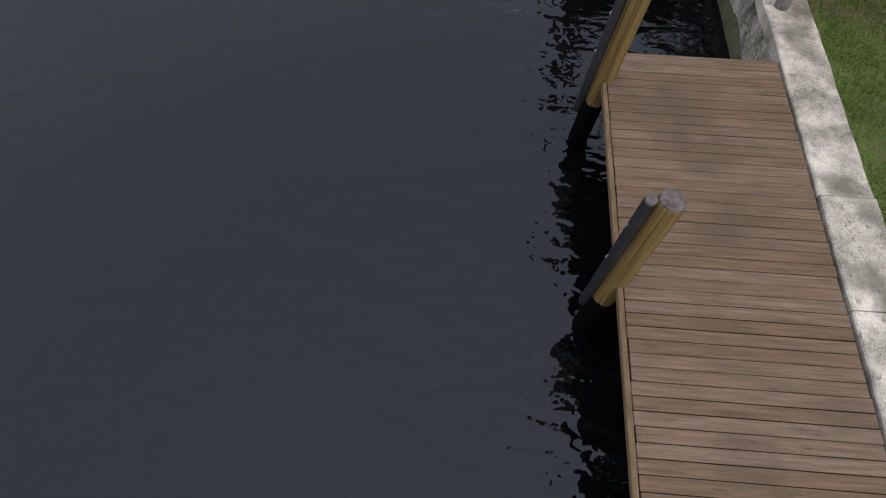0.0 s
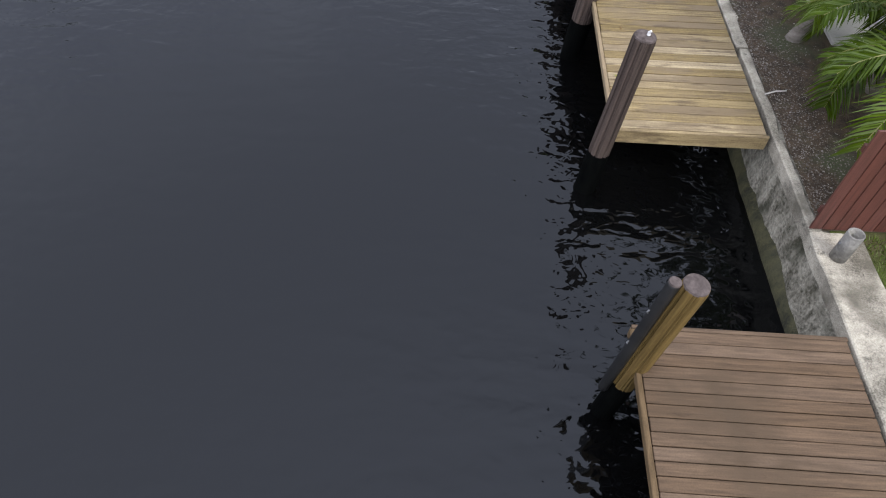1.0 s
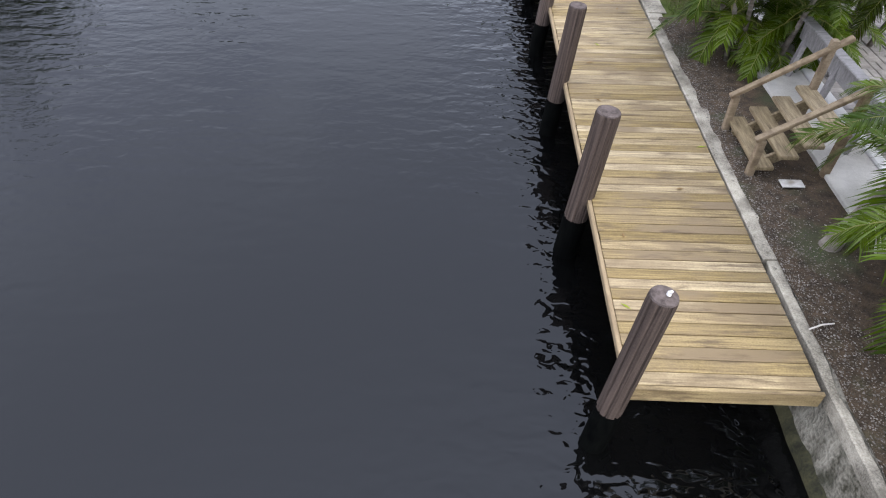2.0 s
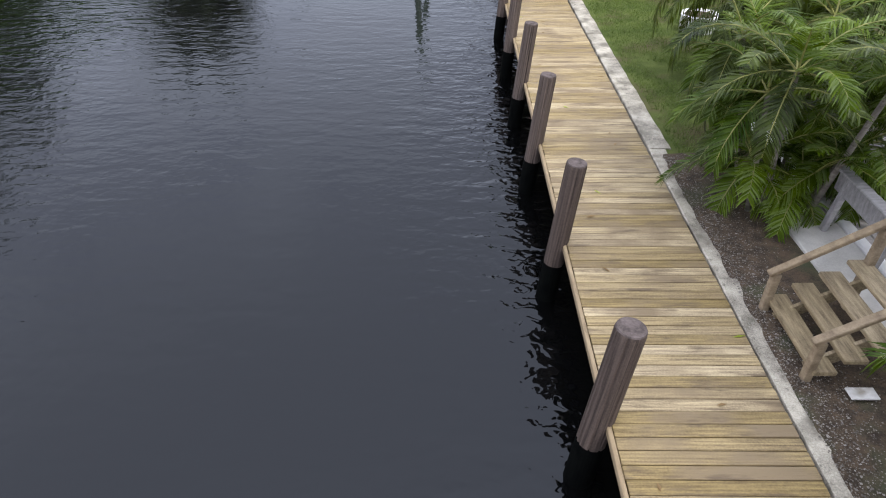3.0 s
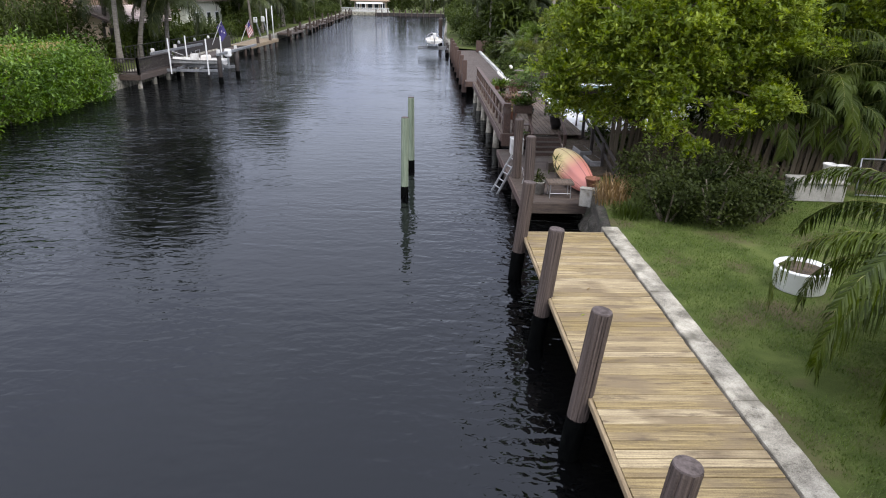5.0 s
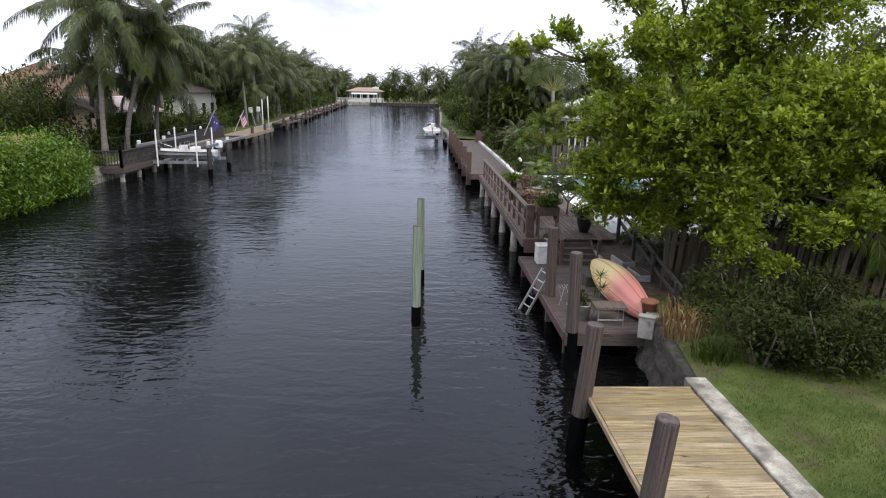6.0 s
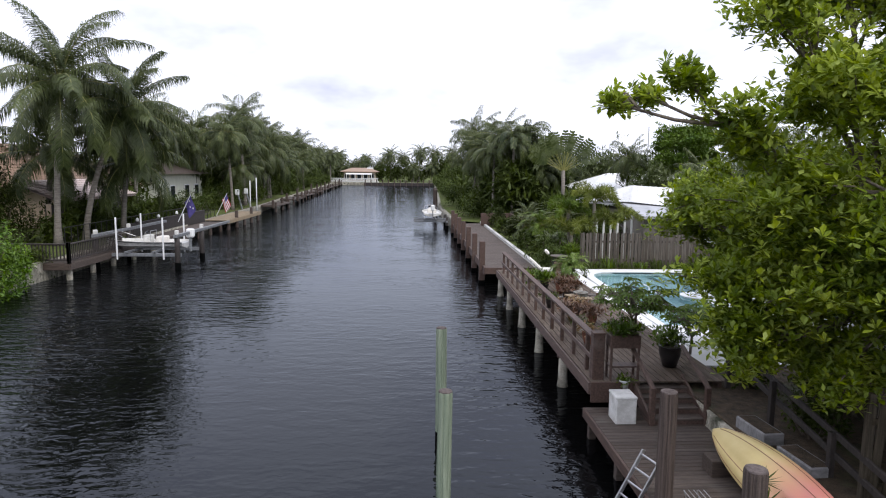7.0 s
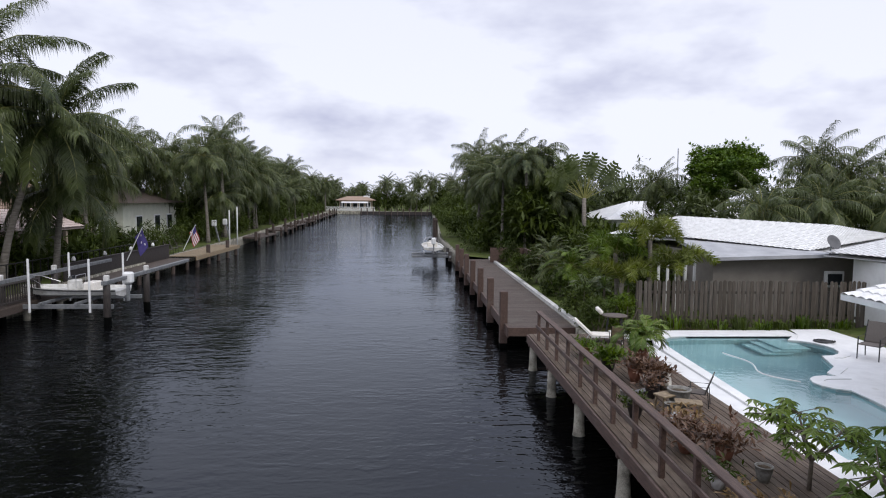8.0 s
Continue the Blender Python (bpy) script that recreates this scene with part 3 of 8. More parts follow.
def leaves(points, size, rng, tilt=0.7, aspect=0.45, jitter=0.35):
    """Folded leaves at the points: vertices and faces. tilt: 0 flat, 1 any way up."""
    n = len(points)
    az = rng.uniform(0, 2 * np.pi, n)
    pit = rng.normal(-0.1, tilt, n)
    d = np.stack([np.cos(az) * np.cos(pit), np.sin(az) * np.cos(pit), np.sin(pit)], 1)
    side = np.stack([-np.sin(az), np.cos(az), rng.normal(0, 0.5 * tilt, n)], 1)
    side /= np.linalg.norm(side, axis=1)[:, None]
    nor = np.cross(d, side)
    s = (size * (1 + rng.uniform(-jitter, jitter, n)))[:, None]
    w = s * aspect * 0.5
    mid = points + d * s * 0.5
    v = np.stack([points, mid + side * w + nor * w * 0.3, points + d * s, mid - side * w + nor * w * 0.3], 1).reshape(-1, 3)
    i = np.arange(n)[:, None] * 4
    f = np.concatenate([i + np.array([[0, 1, 2, 3]])], 0)
    return v, f


def rosettes(centres, size, rng, per=7, spread=0.5, aspect=0.4):
    """Tufts of leaves that fan out from each centre."""
    n = len(centres) * per
    c = np.repeat(centres, per, 0)
    az = rng.uniform(0, 2 * np.pi, n)
    pit = rng.normal(0.35, spread, n)
    d = np.stack([np.cos(az) * np.cos(pit), np.sin(az) * np.cos(pit), np.sin(pit)], 1)
    side = np.stack([-np.sin(az), np.cos(az), rng.normal(0, 0.25, n)], 1)
    side /= np.linalg.norm(side, axis=1)[:, None]
    nor = np.cross(d, side)
    s = (size * rng.uniform(0.65, 1.25, n))[:, None]
    w = s * aspect * 0.5
    a = c + d * s * 0.12
    mid = c + d * s * 0.68
    v = np.stack([a, mid + side * w + nor * w * 0.25, c + d * s, mid - side * w + nor * w * 0.25], 1).reshape(-1, 3)
    return v, np.arange(n)[:, None] * 4 + np.array([[0, 1, 2, 3]])


def clump_points(rng, centre, radii, n, hollow=0.55, bumps=9):
    """Points in a lumpy ellipsoid made of several smaller lumps, with gaps between them."""
    cs = rng.normal(0, 1, (bumps, 3))
    cs /= np.linalg.norm(cs, axis=1)[:, None]
    cs *= rng.uniform(0.35, 0.8, bumps)[:, None]
    cs[:, 2] = np.abs(cs[:, 2]) * 0.9 - 0.15
    rr = rng.uniform(0.28, 0.5, bumps)
    k = rng.integers(0, bumps, n)
    d = rng.normal(0, 1, (n, 3))
    d /= np.linalg.norm(d, axis=1)[:, None]
    r = hollow + (1 - hollow) * rng.uniform(0, 1, n) ** 0.7
    p = cs[k] + d * (rr[k] * r)[:, None]
    return p * np.array(radii) + np.array(centre)


def frond(buf_l, buf_s, base, az, elev, length, droop, n, leaf, width, rng, hang=0.35, roll=0.0, stem=0.02, fwd=0.55, lift=(0.08, 0.42), plume=False):
    """One feather leaf of a palm: a bent stem with leaflets on both sides."""
    pts, tans = [Vector(base)], []
    steps = 12
    ca, sa = math.cos(az), math.sin(az)
    for i in range(steps):
        s = i / (steps - 1)
        a = elev - droop * s ** 1.5
        t = Vector((ca * math.cos(a), sa * math.cos(a), math.sin(a)))
        tans.append(t)
        pts.append(pts[-1] + t * (length / steps))
    tans.append(tans[-1])
    buf_s.tube(pts[::2] + [pts[-1]], [stem * (1 - 0.85 * k / (len(pts[::2]))) for k in range(len(pts[::2]) + 1)], 4, False)
    flat = Vector((-sa, ca, 0))
    up = Vector((0, 0, 1))
    vs, fs = [], []
    for i in range(n):
        s = 0.14 + 0.86 * (i + rng.uniform(-0.2, 0.2)) / n
        k = min(max(s * steps, 0), steps - 0.001)
        j = int(k)
        p = pts[j].lerp(pts[j + 1], k - j)
        t = tans[j].lerp(tans[min(j + 1, steps)], k - j)
        ll = leaf * (0.48 + 0.52 * math.sin(math.pi * min(1.0, 0.15 + 0.85 * s) ** 0.8)) * rng.uniform(0.72, 1.12)
        for sg in (-1, 1):
            nrm = t.cross(flat * sg)
            if nrm.z < 0:
                nrm = -nrm
            d = (flat * sg * math.cos(roll) + nrm * rng.uniform(*lift) + t * (fwd + 0.5 * s + rng.uniform(-0.14, 0.14))).normalized()
            if plume:
                # leaflets stand out all round the stem
                q_ = rng.uniform(0, 6.283)
                d = (flat * math.cos(q_) + t.cross(flat) * math.sin(q_) + t * (fwd + 0.3 * s)).normalized()
            h = hang * rng.uniform(0.6, 1.4)
            m = p + d * ll * 0.5 - up * h * ll * 0.16
            e = p + d * ll * (0.98 - 0.25 * h) - up * h * ll * 0.62
            wv = t.cross(d).cross(d).normalized() * width * 0.5
            o = len(vs)
            vs += [p - wv * 0.5, p + wv * 0.5, m + wv, m - wv, e]
            fs += [(o, o + 1, o + 2, o + 3), (o + 3, o + 2, o + 4)]
    buf_l.add(vs, fs)

# ---------- ground, water, seawalls ----------
WATER, SK = -0.92, 0.0


def flat_sheet(corners, z, nx=1, ny=1):
    """A quad sheet through four corners, with a grid."""
    a, b, c, d = (Vector((*p, z)) for p in corners)
    p, q = [], []
    for j in range(ny + 1):
        for i in range(nx + 1):
            p.append(a.lerp(b, i / nx).lerp(d.lerp(c, i / nx), j / ny))
    for j in range(ny):
        for i in range(nx):
            k = j * (nx + 1) + i
            q.append((k, k + 1, k + nx + 2, k + nx + 1))
    return Buf().add(p, q)


setting("water", flat_sheet(((-60, -150), (60, -150), (60, 420), (-60, 420)), WATER), M["water"],
        "dark grey canal water with small wind ripples", "water")

# banks: one sheet round the canal that reaches the horizon
bank = Buf()
RIGHT = [(-400, 4.62), (24.4, 4.62), (27.2, 5.1), (33.3, 5.4), (35.9, 5.4), (35.91, 13.4), (48.95, 13.4), (48.96, 5.4), (75, 5.4), (77, 3.4), (100, 2.9), (150, 4.5), (240, 6.8)]
LEFT = [(-400, -17.6), (40, -17.6), (56, -17.6), (76, -18.2), (95, -18.8), (130, -21), (200, -25), (240, -28)]
o = 0
verts, faces = [], []
for y, x in RIGHT:
    verts += [(x, y, 0.0), (x + 25, y, 0.0), (1500, y, 0.0)]
for i in range(len(RIGHT) - 1):
    for k in range(2):
        a = i * 3 + k
        faces.append((a, a + 1, a + 4, a + 3))
base = len(verts)
for y, x in LEFT:
    verts += [(x, y, 0.0), (x - 25, y, 0.0), (-1500, y, 0.0)]
for i in range(len(LEFT) - 1):
    for k in range(2):
        a = base + i * 3 + k
        faces.append((a, a + 3, a + 4, a + 1))
base = len(verts)
ra, la = (len(RIGHT) - 1) * 3, len(RIGHT) * 3 + (len(LEFT) - 1) * 3
verts += [(1500, 2500, 0.0), (-1500, 2500, 0.0)]
faces.append((la, ra, ra + 1, ra + 2, base, base + 1, la + 2, la + 1))
bank.add(verts, faces)
setting("ground", bank, M["grass"], "green mown lawn and garden ground on both banks", "ground")


def wall_face(name, line, top, bottom, material, label, lean=0.0, rough=0.0, thick=0.35, step=0.35, seed=1, rows=7):
    """A seawall along a line of (y, x), its face towards the water, uneven by rough."""
    pts = []
    for (y0, x0), (y1, x1) in zip(line[:-1], line[1:]):
        n = max(1, int((y1 - y0) / step))
        pts += [(y0 + (y1 - y0) * i / n, x0 + (x1 - x0) * i / n) for i in range(n)]
    pts.append(line[-1])
    sg = 1 if lean >= 0 else -1
    p, q = [], []
    for y, x in pts:
        for r in range(rows):
            z = bottom + (top - bottom) * r / (rows - 1)
            bulge = rough * noise.noise(Vector((y * 1.1, z * 2.6, seed))) + rough * 0.4 * noise.noise(Vector((y * 4, z * 6, seed + 5)))
            p.append((x - lean * (1 - r / (rows - 1)) - bulge * (0.3 if r == rows - 1 else 1), y, z))
        p.append((x + sg * thick, y, top))
    w = rows + 1
    for i in range(len(pts) - 1):
        for r in range(rows):
            k = i * w + r
            q.append((k, k + 1, k + w + 1, k + w))
    return setting(name, Buf().add(p, q), material, label, "seawall", smooth=rough > 0)


wall_face("seawall_1", [(-30, 4.51), (24.3, 4.51)], -0.03, -1.6, M["seawall"],
          "stained eroded concrete seawall with green-brown tide band", 0.03, 0.05, step=0.14, rows=13)
wall_face("seawall_6", [(24.3, 4.51), (25.2, 4.58), (27.3, 4.9)], -0.03, -1.6, M["rubble"],
          "dark eroded seawall bending back from the dock end", 0.03, 0.05, step=0.14, rows=13)
wall_face("seawall_7", [(27.3, 4.9), (34, 5.3), (49, 5.3), (75, 5.35)], -0.03, -1.6, M["seawall"],
          "stained concrete seawall under the pool deck", 0.03, 0.05, step=0.14, rows=13)
wall_face("seawall_2", [(76, 3.2), (100, 2.8), (150, 4.3), (240, 6.6)], 0.0, -1.6, M["seawall"], "dark stained concrete seawall", 0.02, 0.02, step=4.0)
wall_face("seawall_3", [(-30, -17.5), (56, -17.5), (76, -18.1), (95, -18.7), (130, -20.9), (200, -24.9), (240, -27.9)], 0.0, -1.6, M["seawall"],
          "dark stained seawall on the opposite shore", -0.02, 0.02, step=4.0)
end_wall = Buf().box((-10.6, 240.0, -0.7), (37, 0.6, 1.5), None, 0.03)
setting("seawall_4", end_wall, M["seawall"], "dark seawall across the end of the canal", "seawall")

# ragged algae band along the waterline
band = Buf()
pp_ = []
for i in range(430):
    y = -4.0 + i * 0.066
    x = 4.51 - 0.03 * 0.6 - 0.03
    pp_ += [(x - 0.025 - 0.02 * noise.noise(Vector((y * 3, 0, 2))), y, -1.2), (x - 0.02 - 0.02 * noise.noise(Vector((y * 3, 0, 2))), y, -0.79 + 0.1 * noise.noise(Vector((y * 1.3, 4, 0))) + 0.07 * noise.noise(Vector((y * 6, 9, 0)))), (x + 0.1, y, -0.66)]
band.add(pp_, [(i * 3 + k, i * 3 + k + 1, i * 3 + k + 4, i * 3 + k + 3) for i in range(429) for k in range(2)])
setting("trim", band, M["algae"], "green-brown algae band along the seawall waterline", "algae", smooth=True)

# seawall cap: concrete sections
cap_top = thing("seawall_cap", (0, 0, 0), "pale stained concrete seawall cap with cracked joints", "seawall cap", kind="structure")


def cap_section(y0, y1, x0, x1, z, seed):
    n = max(3, int((y1 - y0) / 0.16))
    p, q = [], []
    for i in range(n + 1):
        y = y0 + (y1 - y0) * i / n
        e0 = 0.014 * noise.noise(Vector((y * 6, seed, 0))) + 0.012 * noise.noise(Vector((y * 17, seed, 3)))
        e1 = (0.045 if x1 < 4.7 else 0.018) * (noise.noise(Vector((y * 3, 2.5, 7))) + 0.5 * noise.noise(Vector((y * 13, 2.5, 5))))
        zz = z + 0.006 * noise.noise(Vector((y * 3, seed, 9)))
        p += [(x0 + e0, y, z - 0.16), (x0 + e0, y, zz - 0.012), (x0 + e0 + 0.014, y, zz), (x1 + e1 - 0.012, y, zz), (x1 + e1, y, zz - 0.012), (x1 + e1, y, z - 0.16)]
    for i in range(n):
        for k in range(5):
            a = i * 6 + k
            q.append((a, a + 6, a + 7, a + 1))
    q += [tuple(range(6)), tuple(n * 6 + k for k in range(6))[::-1]]
    return part("cap_section", Buf().add(p, q), M["concrete"], cap_top)


for i, (y0, y1, x0, x1, z) in enumerate(((-6, -0.6, 4.41, 4.90, 0.02), (-0.59, 2.49, 4.41, 4.90, 0.02), (2.5, 3.6, 4.41, 4.90, 0.024), (3.61, 6.42, 4.41, 4.89, 0.02),
                                         (6.43, 9.4, 4.44, 4.56, -0.005), (9.41, 12.4, 4.40, 4.60, 0.012), (12.41, 15.35, 4.40, 4.58, 0.012),
                                         (15.36, 15.62, 4.41, 4.66, 0.012), (15.63, 18.3, 4.41, 4.75, 0.02), (18.31, 21.3, 4.41, 4.75, 0.02), (21.31, 24.45, 4.41, 4.76, 0.02))):
    cap_section(y0, y1, x0, x1, z, i * 3.7)

# mulch bed, patio and pavers behind the pale dock
bed = Buf()
n = 30
rows = []
for i in range(n + 1):
    y = 6.45 + (15.45 - 6.45) * i / n
    e = 0.06 * noise.noise(Vector((y * 2.3, 1, 0)))
    rows.append([(4.54 + e * 0.5, y, 0.012), (4.9, y, 0.03 + 0.02 * noise.noise(Vector((y, 4, 0)))), (5.3, y, 0.035 + 0.02 * noise.noise(Vector((y, 8, 0)))), (9.5, y, 0.03)])
bed.add([p for r in rows for p in r], [(i * 4 + k, i * 4 + k + 1, i * 4 + k + 5, i * 4 + k + 4) for i in range(n) for k in range(3)])
setting("mulch_bed", bed, M["mulch"], "brown soil bed strewn with shell pebbles and leaf litter", "soil", smooth=True)
rng = np.random.default_rng(11)
peb = Buf()
N = 9000
px = 4.52 + np.abs(rng.normal(0, 0.38, N))
py = rng.uniform(6.5, 15.4, N)
for i in range(N):
    if px[i] > 6.2:
        continue
    s = rng.uniform(0.004, 0.0105) * (1.6 if rng.uniform() < 0.08 else 1)
    h = s * rng.uniform(0.3, 0.6)
    a = rng.uniform(0, 6.28)
    c = (px[i], py[i], 0.035)
    ring = [(c[0] + s * math.cos(a + k * 1.571) * rng.uniform(0.7, 1.2), c[1] + s * math.sin(a + k * 1.571) * rng.uniform(0.7, 1.2), c[2]) for k in range(4)]
    peb.add(ring + [(c[0], c[1], c[2] + h)], [(0, 1, 4), (1, 2, 4), (2, 3, 4), (3, 0, 4)])
tagged(part("shell_pebbles", peb, M["pebble"]), "pale broken shell and pebbles strewn over soil", "pebbles", "", "stuff")
stick = Buf().tube([(4.49, 8.44, 0.05), (4.62, 8.49, 0.06), (4.75, 8.52, 0.05)], [0.008, 0.009, 0.006], 6)
tagged(part("stick", stick, M["cloth"]), "pale bare stick lying on soil", "stick")
setting("patio", Buf().box((5.91, 12.1, 0.03), (0.68, 5.2, 0.1), None, 0.012), M["patio"], "pale concrete slab strip behind the wooden steps", "patio")
setting("patio_kerb", Buf().box((6.335, 12.95, 0.04), (0.15, 6.9, 0.13), None, 0.015).box((7.95, 16.46, 0.04), (3.1, 0.14, 0.13), None, 0.015), M["white"], "white painted kerb round the paved patio", "kerb")
paved = thing("paved_patio", (6.42, 9.5, 0.03), "grey brick-paved patio beside the soil bed", "patio", kind="structure")
part("sand_bed", Buf().box((1.5, 3.45, -0.005), (3.0, 6.9, 0.03), None, 0.004), M["mulch"], paved)
PAVERS = [Buf().box((0, 0, 0), (0.228, 0.112, 0.04), None, 0.008).mesh("paver", M["paver"]), Buf().box((0, 0, 0), (0.112, 0.228, 0.04), None, 0.008).mesh("paver", M["paver"])]
rest = Buf()
rp = random.Random(21)
for a in range(12):
    for b in range(29):
        # basket weave: pairs lying along x, then along y
        cx, cy = 0.06 + a * 0.24, 0.06 + b * 0.24
        if cx > 2.9 or cy > 6.8:
            continue
        lying = (a + b) % 2 == 0
        for k in (0, 1):
            px_, py_ = (cx + 0.06, cy + k * 0.12) if lying else (cx + k * 0.12, cy + 0.06)
            if cx < 1.0 and 2.0 < cy < 6.5:
                ob = new("paver", PAVERS[0 if lying else 1])
                ob.parent = paved
                ob.location = (px_, py_, 0.02 + rp.uniform(-0.003, 0.003))
            else:
                rest.box((px_, py_, 0.02 + rp.uniform(-0.003, 0.003)), (0.228, 0.112, 0.04) if lying else (0.112, 0.228, 0.04), None, 0.008)
part("paver_field", rest, M["paver"], paved)

# ---------- docks ----------


def dock(label, x0, x1, y0, y1, pitch, mat, seed, edge, gap=1.0):
    """A plank dock: boards across, rim boards, joists. y0, y1 are taken at the water side."""
    d = thing("dock", (x0, y0, 0), label, "dock")
    wid = x1 - x0
    L = y1 - y0
    rim = Buf().box((0.0, L / 2, -0.037), (0.045, L, 0.078), None, 0.006)
    part("rim_board", rim, M[edge], d)
    for x in (0.16, wid * 0.5, wid - 0.15):
        part("joist", Buf().box((x, L / 2 + SK * x, -0.125), (0.05, L - 0.05, 0.17), None, 0.005), M["deck_dark"], d)
    for y in (-0.024, L + 0.024):
        part("end_board", Buf().box((wid / 2, y + SK * wid / 2, -0.09), (wid, 0.04, 0.175), None, 0.006, SK), M[mat], d)
    count = int(round(L / pitch))
    step = L / count
    forms = [Buf().box((0, 0, 0), (wid - 0.05 + e, step - g * gap, 0.034), None, 0.005, SK).mesh("plank", M[mat]) for e, g in ((0.0, 0.009), (0.008, 0.013), (-0.008, 0.007), (0.004, 0.017))]
    rng = random.Random(seed)
    return d, forms, count, step, wid, rng


def lay_planks(made):
    d, forms, count, step, wid, rng = made
    for i in range(count):
        ob = new("plank", forms[rng.randrange(4)])
        ob.parent = d
        x = wid / 2 + 0.005
        ob.location = (x, (i + 0.5) * step + SK * (x - 0.03), -0.017 + rng.uniform(-0.002, 0.002))
        ob.rotation_euler = (rng.uniform(-0.012, 0.012), 0, rng.uniform(-0.0015, 0.0015))


dock_brown = dock("reddish brown board dock along the concrete seawall", 2.62, 4.405, -3.0, 5.25, 0.1115, "plank_brown", 3, "fascia_brown", 0.5)
dock_pale = dock("pale yellow-grey treated plank dock with weathered boards", 2.73, 4.395, 7.80, 24.14, 0.142, "plank_new", 5, "fascia", 0.8)


def piling(x, y, top, kind, rad=0.125, seed=0, bottom=-2.2, lean=0.0):
    """A round timber pile with drying grooves and a rounded top, set in the canal bed."""
    rng = random.Random(seed)
    label = {"grey": "weathered grey-brown timber dock pile with split grooves", "yellow": "yellow-brown treated timber pile with grey weathered top",
             "green": "pale green-grey mooring pile standing in water"}[kind]
    p = thing("piling", (x, y, 0), label, "piling", {"grey": "dock pilings", "yellow": "brown dock pilings", "green": "mooring piles"}[kind])
    cuts = [rng.uniform(0, 6.28) for _ in range(10)]

    def wob(a, z):
        g = 1.0
        for c in cuts:
            dlt = abs((a - c + math.pi) % (2 * math.pi) - math.pi)
            g -= 0.11 * max(0, 1 - dlt / 0.1)
        return g

    prof = [(rad * 1.04, bottom), (rad * 1.03, -0.62), (rad * 1.02, -0.3), (rad, 0.3), (rad * 0.985, top - 0.05), (rad * 0.95, top - 0.018)]
    part("post", Buf().lathe(prof, 96, wob=wob), M["pile_" + kind], p, smooth=False)
    cap = [(rad * 0.95, top - 0.022), (rad * 0.9, top - 0.004), (rad * 0.55, top + 0.006), (0.01, top + 0.008)]
    part("end_grain", Buf().lathe(cap, 24), M["pile_cap"], p, "greyed end grain top")
    # dock piles: black begins higher, where the shade under the deck hides them
    hw = -0.66 if kind == "green" else -0.34
    wet = [(rad * 1.06, bottom), (rad * 1.07, hw - 0.1), (rad * 1.035, hw)]
    part("waterline_growth", Buf().lathe(wet, 24), M["wet_dark"], p, "black wet growth at the waterline, darkened by painted shade")
    p.rotation_euler = (radians(rng.uniform(-0.6, 0.6)), radians(lean + rng.uniform(-0.6, 0.6)), 0)
    return p


def dark_pole(x, y, top):
    """A black plastic guard pole beside a pile, with a white cap and hook."""
    g = thing("guard_pole", (x, y, 0), "black plastic guard pole strapped beside a dock pile", "pole", "brown dock guards")
    part("pole", Buf().lathe([(0.04, -0.5), (0.047, -0.46), (0.047, top - 0.02), (0.04, top)], 16), M["black"], g, smooth=True)
    part("end_cap", Buf().lathe([(0.046, top - 0.004), (0.044, top + 0.012), (0.02, top + 0.016)], 16), M["pile_cap"], g, "pale grey end cap")
    for z_ in (0.28, 0.72):
        part("staple", Buf().tube([(-0.05, -0.01, z_), (-0.06, -0.01, z_ + 0.02), (-0.05, -0.01, z_ + 0.04)], [0.006] * 3, 5), M["metal"], g, "small bright staple")
    part("bracket", Buf().box((0.06, 0.03, -0.14), (0.13, 0.10, 0.12), None, 0.01), M["pile_green"], g)
    g.rotation_euler = (0, radians(5.5), 0)
    return g


for i, (x, y, top) in enumerate(((2.70, 2.66, 1.07), (2.72, 4.93, 1.12))):
    piling(x - 0.09, y, top, "yellow", 0.1, 40 + i, lean=5.5)
    dark_pole(x - 0.225, y + 0.01, top - 0.02)
piling(2.60, -0.3, 1.1, "yellow", 0.1, 44, lean=5.5)
for i, (y, top) in enumerate(((7.78, 1.14), (10.44, 1.1), (13.18, 1.12), (15.92, 1.12), (18.48, 1.12), (21.17, 1.14), (23.93, 1.12))):
    piling(2.67, y, top, "grey", (0.118, 0.138, 0.127, 0.125, 0.127, 0.125, 0.127)[i], 60 + i, lean=5.5)
for x, y, top, s in ((0.135, 29.78, 1.32, 80), (0.235, 33.01, 1.41, 81)):
    piling(x, y, top, "green", 0.105, s)
# iron fitting on the top of two piles
for y, z in ((7.78, 1.15),):
    hk = Buf().tube([(2.80, y, z - 0.005), (2.80, y, z + 0.02), (2.81, y - 0.015, z + 0.045)], [0.02, 0.016, 0.01], 8)
    tagged(part("bird_dropping", hk, M["white"]), "small white bird dropping on a pile top", "dropping")

rl_ = random.Random(31)
for i in range(16):
    x, y, a_ = rl_.uniform(2.85, 4.3), 9.0 + i * 0.93 + rl_.uniform(-0.4, 0.4), rl_.uniform(0, 6.28)
    L, w_ = rl_.uniform(0.04, 0.075), rl_.uniform(0.012, 0.02)
    u_, v_ = Vector((math.cos(a_), math.sin(a_), 0)), Vector((-math.sin(a_), math.cos(a_), 0))
    c_ = Vector((x, y, 0.006))
    lf = Buf().add([c_ - u_ * L, c_ + v_ * w_ + Vector((0, 0, 0.008)), c_ + u_ * L + Vector((0, 0, 0.004)), c_ - v_ * w_ + Vector((0, 0, 0.008)), c_ + Vector((0, 0, 0.001))],
                   [(0, 4, 1), (1, 4, 2), (2, 4, 3), (3, 4, 0)])
    tagged(part("fallen_leaf", lf, M["dry" if i % 3 else "leaf_young"]), "small dry leaf fallen on the plank dock", "leaf", "fallen leaves")

